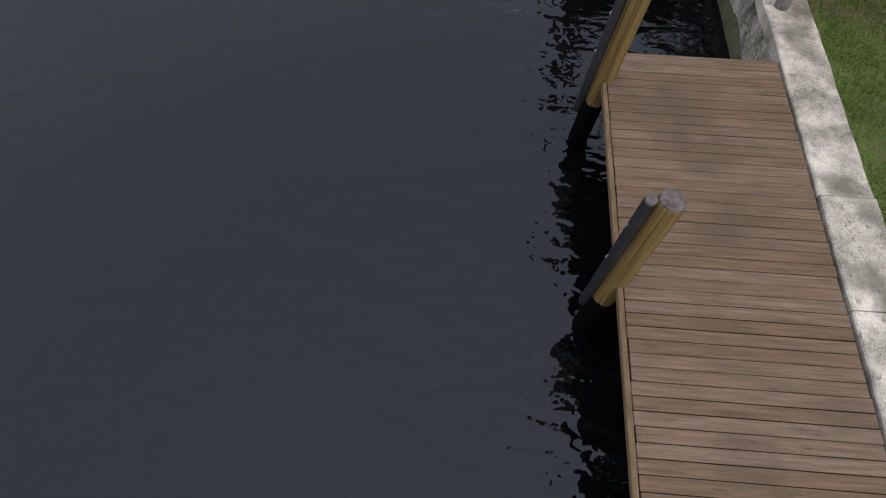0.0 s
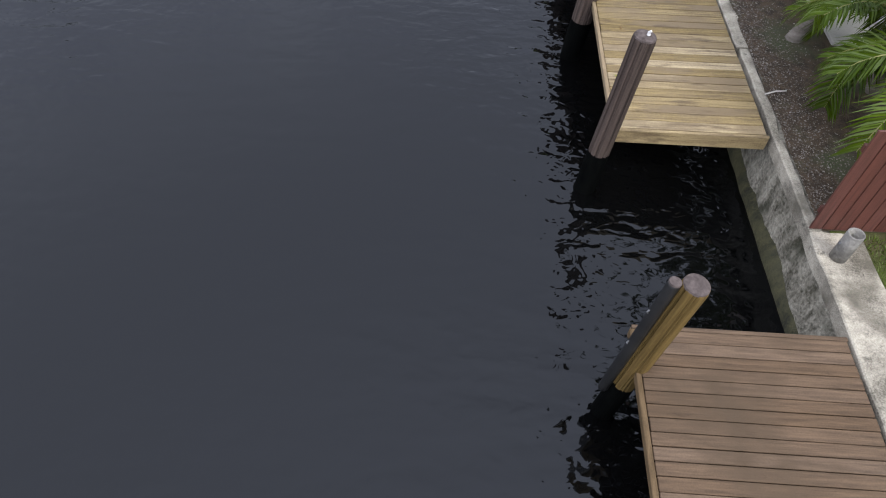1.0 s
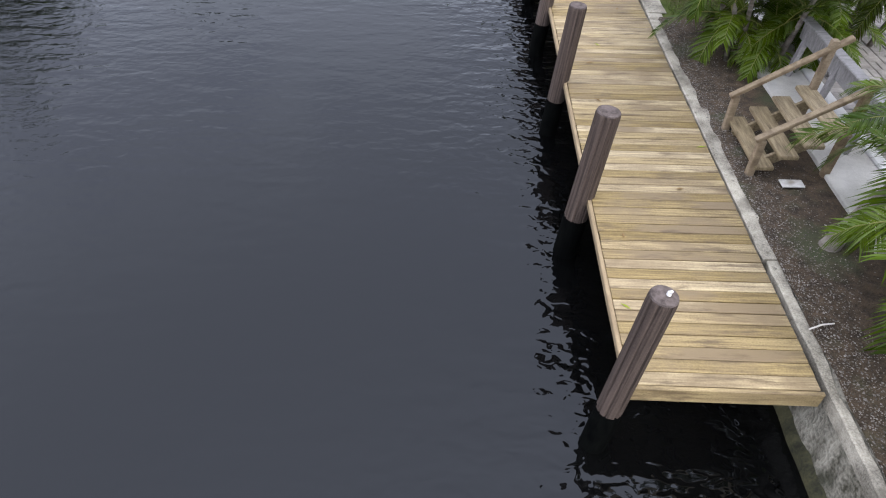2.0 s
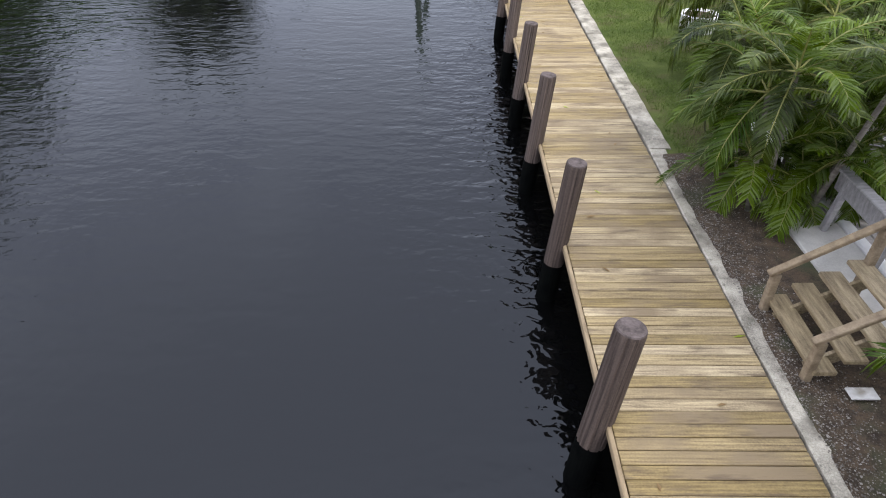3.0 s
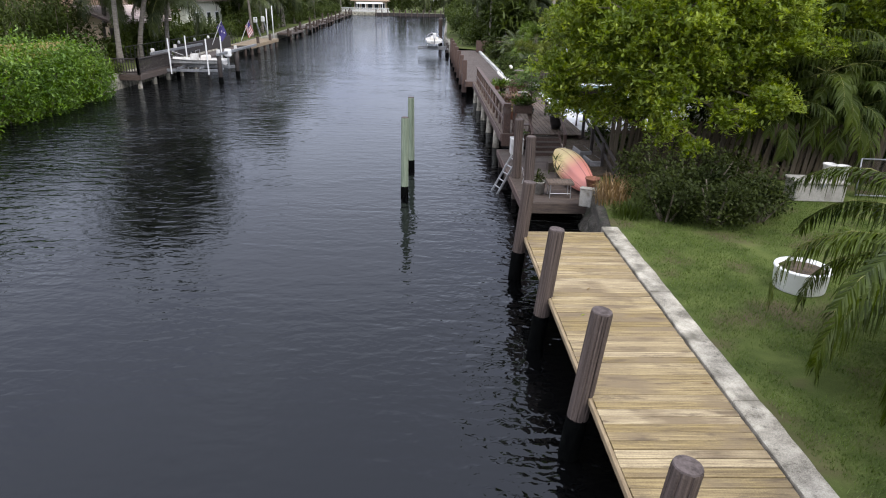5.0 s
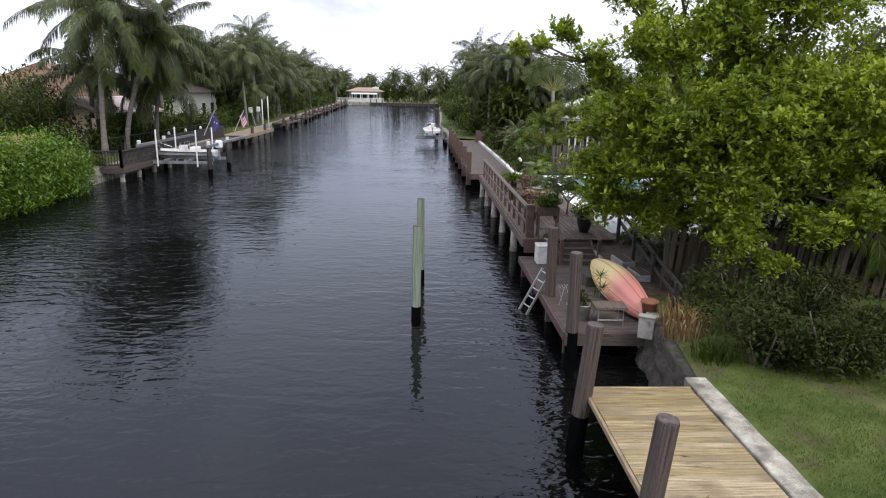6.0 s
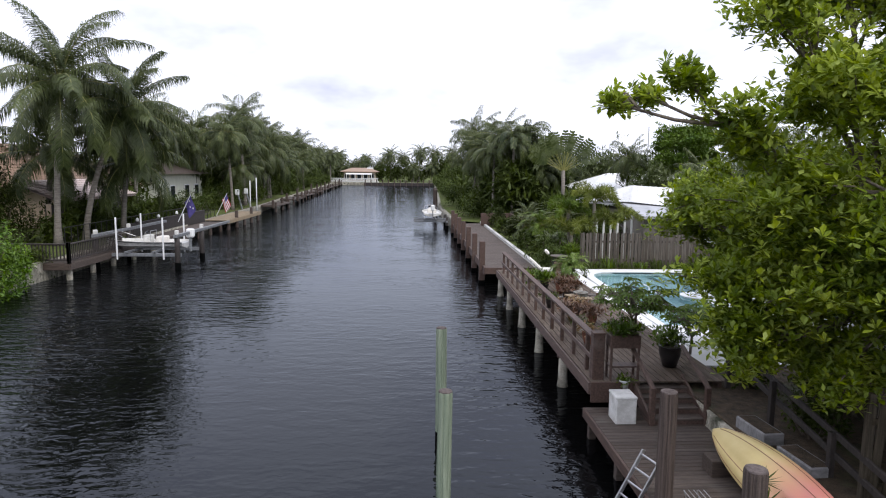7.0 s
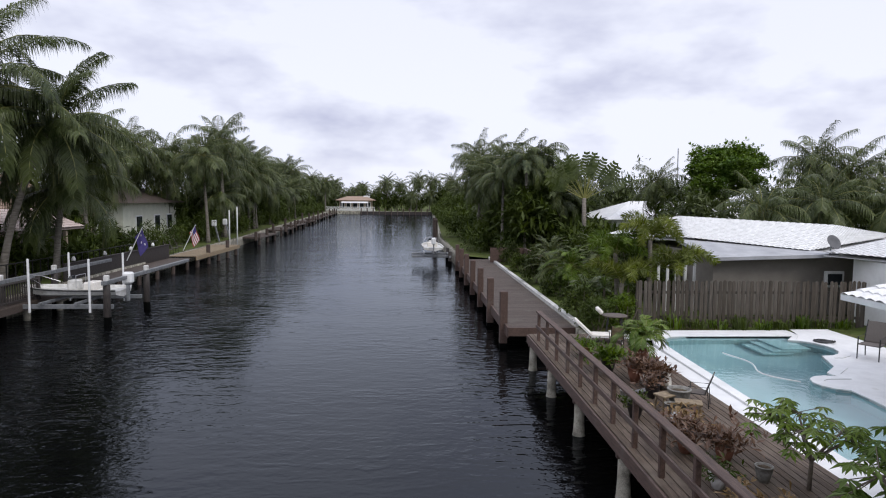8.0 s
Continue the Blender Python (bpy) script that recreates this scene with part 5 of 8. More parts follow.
ps = thing("plant_shelf", (3.98, 33.60, UD), "dark wooden planter stand with a shelf", "planter")
part("trough", Buf().box((0, 0, 0.82), (0.62, 0.34, 0.26), None, 0.012), M["deck_red"], ps)
part("shelf", Buf().box((0, 0, 0.30), (0.60, 0.30, 0.03), None, 0.006), M["deck_red"], ps)
part("soil", Buf().box((0, 0, 0.955), (0.56, 0.28, 0.02), None, 0.004), M["mulch"], ps)
for x in (-0.28, 0.28):
    for y in (-0.14, 0.14):
        part("leg", Buf().box((x, y, 0.42), (0.045, 0.045, 0.84), None, 0.005), M["deck_red"], ps)
hp = thing("flower_pot", (3.98, 33.42, 0.0), "small white plastic pot with a plant", "pot")
part("pot", Buf().lathe([(0.075, 0.0), (0.10, 0.18), (0.11, 0.185), (0.11, 0.21), (0.095, 0.21), (0.09, 0.17)], 20), M["white"], hp, smooth=True)
part("saucer", Buf().box((0, 0, -0.09), (0.24, 0.2, 0.18), None, 0.01), M["deck_red"], hp)

# ---------- pool ----------
PZ = 0.06
outline = [(6.85, 38.4), (7.1, 45.6), (7.16, 46.7), (7.34, 47.35), (7.75, 47.75), (8.3, 47.85), (11.75, 47.85)]
for k in range(9):
    a = math.radians(80 - k * 22)
    outline.append((11.1 + 0.85 * math.cos(a), 46.3 + 1.0 * math.sin(a)))
outline += [(10.6, 44.2), (10.0, 43.6)]
for k in range(8):
    a = math.radians(60 + k * 28)
    outline.append((9.75 + 0.62 * math.cos(a), 42.75 + 0.62 * math.sin(a)))
outline += [(9.6, 41.6), (9.3, 38.4)]


def inset(poly, d):
    """The outline moved outwards by d."""
    out = []
    n = len(poly)
    cx, cy = sum(p[0] for p in poly) / n, sum(p[1] for p in poly) / n
    for i in range(n):
        a, b, c = Vector(poly[i - 1]), Vector(poly[i]), Vector(poly[(i + 1) % n])
        e1, e2 = (b - a).normalized(), (c - b).normalized()
        nn = Vector((-(e1 + e2).y, (e1 + e2).x)).normalized()
        out.append((b.x + nn.x * d, b.y + nn.y * d))
    return out


rim_o = inset(outline, 0.30)
np_ = len(outline)
basin = Buf()
basin.add([(x, y, PZ + 0.02) for x, y in outline] + [(x, y, -0.86) for x, y in outline], [(i, (i + 1) % np_, np_ + (i + 1) % np_, np_ + i) for i in range(np_)] + [tuple(range(np_, 2 * np_))])
pool = thing("swimming_pool", (0, 0, 0), "freeform swimming pool with pale blue plaster and white coping", "pool")
part("basin", basin, M["pool_tile"], pool)
pw = part("pool_water", Buf().add([(x, y, PZ - 0.02) for x, y in outline], [tuple(range(np_))[::-1]]), M["pool_water"], pool, "clear turquoise water")
pw.visible_shadow = False
cop = Buf()
cop.add([(x, y, PZ + 0.05) for x, y in outline] + [(x, y, PZ + 0.05) for x, y in rim_o] + [(x, y, PZ - 0.05) for x, y in outline] + [(x, y, PZ - 0.1) for x, y in rim_o],
        [(i, (i + 1) % np_, np_ + (i + 1) % np_, np_ + i) for i in range(np_)] + [(i, 2 * np_ + i, 2 * np_ + (i + 1) % np_, (i + 1) % np_) for i in range(np_)] +
        [(np_ + i, np_ + (i + 1) % np_, 3 * np_ + (i + 1) % np_, 3 * np_ + i) for i in range(np_)])
part("coping", cop, M["white"], pool, "white pool coping")
for i in range(3):
    part("pool_step", Buf().box((11.0 - i * 0.32, 47.1 - i * 0.1, -0.14 - i * 0.2), (0.9, 1.3, 0.2), pose(0, 0, 0), 0.02), M["pool_tile"], pool)
hose = thing("pool_hose", (0, 0, 0), "thin white cleaner hose floating on the pool", "hose")
part("hose", Buf().tube([(8.5 + 0.28 * k / 10 + 0.5 * math.sin(k * 0.55) * (k / 14), 45.9 - k * 0.24, PZ - 0.01) for k in range(13)], [0.018] * 13, 6), M["white"], hose, smooth=True)

# pool surround of pale concrete, laid round the basin
sur = Buf()
sur.box((6.48, 43.4, -0.02), (0.62, 11.2, 0.16), None, 0.01)
sur.box((9.4, 48.55, -0.02), (5.6, 0.8, 0.16), None, 0.01)
p_out = [(13.6, 48.9), (12.3, 48.9), *rim_o[6:-1], (9.62, 36.0), (13.6, 36.0)]
sur.box((7.89, 36.4, 0.01), (3.44, 3.32, 0.16), None, 0.01)
sur2 = Buf().add([(x, y, PZ + 0.03) for x, y in p_out], [tuple(range(len(p_out)))[::-1]])
setting("pool_terrace", sur2, M["white"], "white painted pool terrace", "terrace")
setting("pool_edge", sur, M["white"], "white painted concrete strip along the pool", "terrace")

# ---------- planting bed, fence and house beyond the pool ----------
board_fence((7.4, 49.7), (15.3, 49.5), 1.62, 17, "tall grey-brown board fence beyond the pool", w=0.115, lean=0.006, step=0.024, slot=0.045)
hs = thing("house", (0, 0, 0), "low grey-brown house with white tile roof", "house")
part("wall", Buf().box((16.6, 56.2, 1.15), (11.0, 8.4, 2.3), None, 0.02), M["stucco_grey"], hs)
part("wing_wall", Buf().box((17.7, 48.3, 1.15), (4.0, 4.9, 2.3), None, 0.02), M["white"], hs, "white rendered wing wall")
part("flat_roof", Buf().add([(10.9, 51.6, 2.25), (15.6, 51.4, 2.42), (15.4, 52.7, 2.46), (10.9, 54.8, 2.74), (10.9, 51.6, 2.12), (15.6, 51.4, 2.29), (15.4, 52.7, 2.34), (10.9, 54.8, 2.6)],
                           [(0, 1, 2, 3), (4, 7, 6, 5), (0, 4, 5, 1), (1, 5, 6, 2), (2, 6, 7, 3), (3, 7, 4, 0)]), M["roof_grey"], hs, "grey flat roof extension")


def tiled_roof(name, p00, p10, p11, p01, material, parent, nx, ny, amp=0.05, label=""):
    """A pitched roof plane with rolled tile courses. p00 to p10 is the eave, p01 to p11 the ridge."""
    a, b, c, d = (Vector(p) for p in (p00, p10, p11, p01))
    nrm = (b - a).cross(d - a).normalized()
    if nrm.z < 0:
        nrm = -nrm
    sub = 4
    p, q = [], []
    for j in range(ny * 2):
        s = (j // 2 + (j % 2)) / ny
        for i in range(nx * sub + 1):
            t = i / (nx * sub)
            base_p = a.lerp(b, t).lerp(d.lerp(c, t), s)
            h = amp * abs(math.sin(math.pi * i / sub)) + (0.035 if j % 2 == 0 else 0.0)
            p.append(base_p + nrm * h)
    w = nx * sub + 1
    for j in range(ny * 2 - 1):
        for i in range(nx * sub):
            k = j * w + i
            q.append((k, k + 1, k + w + 1, k + w))
    o = len(p)
    p += [v - nrm * 0.12 for v in (a, b, c, d)]
    q.append((o + 3, o + 2, o + 1, o))
    ob = part(name, Buf().add(p, q), material, parent, label)
    return ob


tiled_roof("roof", (11.3, 54.7, 2.77), (15.2, 52.5, 2.42), (19.3, 57.0, 3.28), (13.2, 60.0, 3.57), M["roof_white"], hs, 22, 18, 0.028, label="white rolled tile roof")
tiled_roof("roof", (15.2, 52.5, 2.42), (19.8, 54.5, 2.84), (20.6, 55.5, 2.96), (19.3, 57.0, 3.28), M["roof_white"], hs, 20, 18, 0.028, label="white rolled tile roof")
tiled_roof("roof", (9.6, 60.6, 2.6), (11.3, 54.7, 2.77), (13.25, 60.0, 3.57), (13.2, 60.05, 3.57), M["roof_white"], hs, 22, 16, 0.028, label="white rolled tile hip")
tiled_roof("roof", (22.5, 61.0, 2.5), (9.6, 60.6, 2.6), (13.2, 60.0, 3.57), (19.3, 57.0, 3.28), M["roof_white"], hs, 40, 12, 0.028, label="white rolled tile roof")
tiled_roof("roof", (16.9, 45.6, 2.45), (14.9, 51.3, 2.47), (19.8, 54.4, 2.80), (21.5, 47.0, 2.80), M["roof_white"], hs, 22, 18, 0.03, label="white rolled tile roof")
wd = part("window", Buf().box((15.75, 51.82, 1.42), (0.75, 0.10, 0.62), None, 0.01), M["white"], hs, "small white framed window")
part("pane", Buf().box((15.75, 51.76, 1.42), (0.55, 0.05, 0.42), None, 0.004), M["glass"], wd)
part("white_post", Buf().box((11.8, 52.4, 0.9), (0.12, 0.12, 2.2), None, 0.01), M["white"], hs)
for i in range(7):
    part("white_post", Buf().box((9.0 + i * 0.36, 52.9, 1.05), (0.09, 0.09, 2.3), None, 0.008), M["white"], hs)
dish = thing("satellite_dish", (15.25, 51.3, 2.42), "grey satellite dish on the roof edge", "dish")
part("dish", Buf().lathe([(0.03, 0.0), (0.13, 0.015), (0.22, 0.05), (0.28, 0.085), (0.29, 0.09), (0.27, 0.094), (0.18, 0.055), (0.06, 0.02)], 24), M["dish_grey"], dish, smooth=True).matrix_basis = Matrix.Translation((0, 0, 0.42)) @ Euler((radians(62), 0, radians(12))).to_matrix().to_4x4()
part("mast", Buf().tube([(0, 0.1, -0.05), (0, 0.05, 0.5)], [0.03, 0.03], 8), M["galv"], dish)

# white pool house
ph = thing("pool_house", (0, 0, 0), "white pool house with tiled roof and sliding windows", "house")
part("wall", Buf().box((13.6, 39.1, 1.05), (5.8, 6.0, 2.1), None, 0.02), M["white"], ph)
tiled_roof("roof", (9.95, 34.5, 2.12), (9.95, 43.2, 2.12), (12.6, 43.2, 2.75), (12.6, 34.5, 2.75), M["roof_white"], ph, 30, 7, label="white rolled tile roof")
part("fascia", Buf().box((9.98, 38.85, 2.08), (0.06, 8.7, 0.14), None, 0.006), M["white"], ph)
tiled_roof("roof", (12.6, 34.5, 2.75), (12.6, 43.2, 2.75), (17.5, 43.2, 2.9), (17.5, 34.5, 2.9), M["roof_white"], ph, 30, 8, label="white rolled tile roof")
for y in (37.3, 39.1, 40.9):
    w = part("window", Buf().box((10.67, y, 1.2), (0.08, 1.7, 1.25), None, 0.008), M["white"], ph)
    part("pane", Buf().box((10.625, y - 0.42, 1.2), (0.03, 0.78, 1.1), None, 0.004), M["glass"], w)
    part("pane", Buf().box((10.625, y + 0.42, 1.2), (0.03, 0.78, 1.1), None, 0.004), M["glass"], w)


def patio_chair(x, y, z, rz, label, sling="chair_brown", size=1.0):
    c = thing("patio_chair", (x, y, z), label, "chair", "patio chairs", rz=rz)
    part("seat", Buf().box((0, 0, 0.40), (0.5, 0.5, 0.03), None, 0.01), M[sling], c)
    part("backrest", Buf().bar((-0.22, 0, 0.42), (-0.42, 0, 0.98), 0.5, 0.03, 0.008), M[sling], c)
    for s in (-0.26, 0.26):
        part("arm_frame", Buf().tube([(0.26, s, 0.0), (0.24, s, 0.6), (-0.28, s, 0.62), (-0.34, s, 0.0)], [0.016] * 4, 6), M["black"], c)
        part("back_frame", Buf().tube([(0.25, s, 0.40), (-0.22, s, 0.40), (-0.43, s, 1.0)], [0.016] * 3, 6), M["black"], c)
    c.scale = (size, size, size)
    return c


patio_chair(12.2, 45.0, PZ + 0.03, 215, "grey-brown sling patio chair on the white pool terrace", "sling_grey")
mat_ = thing("hose_coil", (12.2, 46.95, PZ + 0.05), "dark garden hose coiled on the terrace", "hose")
part("hose", Buf().tube([((0.32 - 0.004 * k) * math.cos(k * 0.42), (0.32 - 0.004 * k) * math.sin(k * 0.42), 0.004 * (k % 15)) for k in range(46)], [0.022] * 46, 6), M["black"], mat_, smooth=True)
patio_chair(5.5, 41.0, UD + 0.02, 150, "low brown sling patio chair beside the pool coping", size=0.68)
patio_chair(5.45, 46.0, UD + 0.02, 80, "low grey-brown sling chair beside the round table", "rail_wood", 0.66)

lg = thing("sun_lounger", (5.15, 46.75, UD + 0.02), "pale cushioned sun lounger with raised back", "lounger", rz=-8)
part("mattress", Buf().box((0.3, 0, 0.22), (1.0, 0.5, 0.06), None, 0.02), M["cloth"], lg)
part("backrest", Buf().bar((-0.2, 0, 0.22), (-0.68, 0, 0.66), 0.5, 0.07, 0.025), M["cloth"], lg)
part("head_cushion", Buf().box((-0.62, 0, 0.69), (0.2, 0.46, 0.12), Euler((0, 0.75, 0)).to_matrix(), 0.04), M["cloth"], lg)
for s in (-0.24, 0.24):
    part("side_rail", Buf().tube([(0.82, s, 0.18), (-0.2, s, 0.18), (-0.7, s, 0.64)], [0.016] * 3, 6), M["white"], lg)
    part("leg", Buf().tube([(0.6, s, 0.18), (0.66, s, 0.0)], [0.014, 0.014], 6), M["white"], lg)
    part("leg", Buf().tube([(-0.2, s, 0.18), (-0.3, s, 0.0)], [0.014, 0.014], 6), M["white"], lg)
rt = thing("round_table", (5.75, 47.1, UD + 0.02), "round brown patio table", "table")
part("tabletop", Buf().lathe([(0.36, 0.70), (0.37, 0.715), (0.36, 0.73), (0.1, 0.735)], 28), M["chair_brown"], rt, smooth=True)
for k in range(4):
    a = k * math.pi / 2 + 0.4
    part("leg", Buf().tube([(0.36 * math.cos(a), 0.36 * math.sin(a), 0), (0.26 * math.cos(a), 0.26 * math.sin(a), 0.7)], [0.016, 0.016], 6), M["black"], rt)
for i, (x, y, h, mat) in enumerate(((4.8, 42.65, 0.34, "terracotta"), (4.4, 43.4, 0.32, "pot_dark"), (5.62, 44.5, 0.36, "terracotta"), (4.5, 39.3, 0.3, "pot_dark"), (4.65, 38.2, 0.28, "terracotta"), (4.1, 41.2, 0.26, "stone"), (4.9, 37.5, 0.24, "stone"), (3.95, 40.3, 0.3, "pot_dark"), (4.0, 36.2, 0.3, "terracotta"), (4.75, 41.5, 0.3, "pot_dark"), (5.0, 40.75, 0.42, "stone"), (4.7, 40.4, 0.24, "stone"), (5.1, 42.1, 0.34, "pot_dark"),
                                    (4.2, 38.6, 0.3, "terracotta"), (5.3, 34.4, 0.46, "pot_dark"), (4.1, 37.3, 0.25, "white"), (4.3, 44.9, 0.3, "terracotta"))):
    pt = thing("flower_pot", (x, y, UD + 0.018), {"terracotta": "terracotta plant pot on the pool deck", "pot_dark": "dark glazed plant pot on the pool deck", "stone": "grey stone bowl on the pool deck", "white": "white plant pot on the pool deck"}[mat], "pot", "deck pots")
    r0 = h * 0.52
    part("pot", Buf().lathe([(r0 * 0.6, 0.0), (r0 * 0.95, h * 0.6), (r0, h * 0.94), (r0 * 1.08, h * 0.95), (r0 * 1.08, h), (r0 * 0.9, h), (r0 * 0.85, h * 0.85)], 22), M[mat], pt, smooth=True)
    part("soil", Buf().lathe([(r0 * 0.86, h * 0.84), (r0 * 0.8, h * 0.88), (0.01, h * 0.9)], 18), M["mulch"], pt)

for x, y, rz_ in ((4.75, 40.7, 25), (4.95, 40.2, -20)):
    stl = thing("wooden_stool", (x, y, UD + 0.018), "low weathered wooden stool on the pool deck", "stool", "deck stools", rz=rz_)
    part("seat", Buf().box((0, 0, 0.32), (0.5, 0.3, 0.04), None, 0.01), M["rail_wood"], stl)
    for sx in (-0.2, 0.2):
        for sy in (-0.1, 0.1):
            part("leg", Buf().bar((sx * 1.15, sy * 1.2, 0), (sx, sy, 0.31), 0.04, 0.04, 0.004), M["rail_wood"], stl)
for x, y, ln, rz_, tip in ((4.5, 39.75, 0.7, 62, 0.16), (4.72, 39.9, 0.62, 38, 0.1), (4.35, 38.95, 0.8, 75, 0.2), (4.78, 41.9, 0.5, 20, 0.05)):
    gb = thing("timber_offcut", (x, y, UD + 0.02), "weathered grey-brown board lying among the deck pots", "board", "timber offcuts", rz=rz_)
    part("board", Buf().bar((-ln / 2, 0, 0.02), (ln / 2, 0, 0.02 + tip), 0.17, 0.03, 0.004), M["grey_wood"], gb)
    part("support_block", Buf().box((ln * 0.4, 0, tip * 0.42), (0.09, 0.15, max(0.03, tip * 0.84)), None, 0.004), M["grey_wood"], gb)
cn = thing("garden_urn", (5.1, 42.25, UD + 0.018), "pale concrete urn lying on the deck", "urn")
part("bowl", Buf().lathe([(0.08, -0.3), (0.12, -0.2), (0.2, 0.1), (0.24, 0.3), (0.22, 0.31), (0.15, 0.1)], 20), M["cloth"], cn, smooth=True).matrix_basis = Matrix.Translation((0, 0, 0.2)) @ Euler((radians(78), 0, radians(60))).to_matrix().to_4x4()

# ---------- brown dock beyond the pool, right bank ----------
fd = thing("dock", (2.98, 49.9, -0.05), "long red-brown plank dock with square piles", "dock")
FL_, FW = 24.5, 2.35
part("rim_board", Buf().box((0, FL_ / 2, -0.16), (0.06, FL_, 0.36), None, 0.006), M["deck_red"], fd)
part("end_board", Buf().box((FW / 2, -0.03, -0.13), (FW, 0.06, 0.3), None, 0.006), M["deck_red"], fd)
fpl = [Buf().box((0, 0, 0), (FW, 0.142 - g, 0.035), None, 0.004).mesh("plank", M["deck_old"]) for g in (0.006, 0.01)]
for i in range(172):
    ob = new("plank", fpl[i % 2])
    ob.parent = fd
    ob.location = (FW / 2, 0.07 + i * 0.1425, 0)
for i in range(7):
    sp = thing("square_pile", (2.93, 50.75 + 3.78 * i, 0), "reddish brown square timber dock pile", "piling", "square dock piles")
    part("post", Buf().box((0, 0, -0.55), (0.27, 0.27, 3.3), None, 0.015), M["deck_red"], sp)
    part("waterline_growth", Buf().box((0, 0, -1.3), (0.285, 0.285, 1.1), None, 0.01), M["wet_dark"], sp, "black wet growth at the waterline, darkened by painted shade")
setting("dock_kerb", Buf().box((5.45, 62.5, 0.03), (0.2, 25, 0.16), None, 0.01), M["white_dirty"], "pale kerb between dock and garden", "kerb")
gd = thing("garden_wall", (6.0, 72.0, 0.0), "brown board planter wall at the dock end", "wall")
part("panel", Buf().box((0.3, 0, 0.5), (2.4, 0.12, 1.0), None, 0.01), M["deck_red"], gd)
part("panel", Buf().box((1.5, -3, 0.5), (0.12, 6, 1.0), None, 0.01), M["deck_red"], gd)


# ---------- boats and lifts ----------
def skiff(name, x, y, z, rz, length, label):
    """A small open white motor boat with console and outboard."""
    b = thing(name, (x, y, z), label, "boat", rz=rz)
    segs, beam = 16, length * 0.19
    vs, fs = [], []
    for i in range(segs + 1):
        t = i / segs
        xx = (t - 0.5) * length
        w = beam * (1 if t < 0.55 else max(0.02, math.cos((t - 0.55) / 0.45 * math.pi / 2) ** 0.75))
        sheer = 0.40 + 0.22 * max(0, t - 0.4) ** 1.5
        keel = 0.0 + 0.32 * max(0, t - 0.72) ** 1.6 * 3
        vs += [(xx, -w, sheer), (xx, -w * 0.86, 0.16 + keel * 0.8), (xx, 0, keel), (xx, w * 0.86, 0.16 + keel * 0.8), (xx, w, sheer), (xx, w - 0.07 if w > 0.1 else w * 0.4, sheer - 0.01), (xx, (w - 0.1 if w > 0.12 else w * 0.3), 0.30 + keel), (xx, -(w - 0.1 if w > 0.12 else w * 0.3), 0.30 + keel), (xx, -(w - 0.07 if w > 0.1 else w * 0.4), sheer - 0.01)]
    for i in range(segs):
        for k in range(9):
            a = i * 9
            fs.append((a + k, a + (k + 1) % 9, a + 9 + (k + 1) % 9, a + 9 + k))
    fs.append(tuple(range(9)))
    part("hull", Buf().add(vs, fs), M["white_dirty"], b, smooth=False)
    part("rub_rail", Buf().tube([(vs[i * 9][0], vs[i * 9][1] - 0.01, vs[i * 9][2] - 0.05) for i in range(segs + 1)], [0.025] * (segs + 1), 5), M["black"], b)
    part("rub_rail", Buf().tube([(vs[i * 9 + 4][0], vs[i * 9 + 4][1] + 0.01, vs[i * 9 + 4][2] - 0.05) for i in range(segs + 1)], [0.025] * (segs + 1), 5), M["black"], b)
    part("console", Buf().box((-0.1, 0, 0.5), (0.42, 0.5, 0.46), None, 0.04), M["white_dirty"], b)
    part("windscreen", Buf().bar((0.1, 0, 0.7), (0.0, 0, 0.9), 0.5, 0.02, 0.004), M["glass"], b)
    part("seat", Buf().box((-0.85, 0, 0.45), (0.45, 0.8, 0.4), None, 0.04), M["cloth"], b)
    part("outboard", Buf().box((-length / 2 - 0.2, 0, 0.82), (0.42, 0.34, 0.5), None, 0.07), M["white"], b, "white outboard motor cowl")
    part("motor_leg", Buf().box((-length / 2 - 0.18, 0, 0.25), (0.14, 0.1, 0.9), None, 0.02), M["galv"], b)
    part("grab_rail", Buf().tube([(-0.35, -0.4, 0.4), (-0.35, -0.4, 0.95), (-0.35, 0.4, 0.95), (-0.35, 0.4, 0.4)], [0.014] * 4, 5), M["metal"], b)
    part("grab_rail", Buf().tube([(length * 0.2, -beam * 0.8, 0.56), (length * 0.36, -beam * 0.5, 0.85), (length * 0.47, 0, 0.9), (length * 0.36, beam * 0.5, 0.85), (length * 0.2, beam * 0.8, 0.56)], [0.013] * 5, 5), M["metal"], b)
    return b


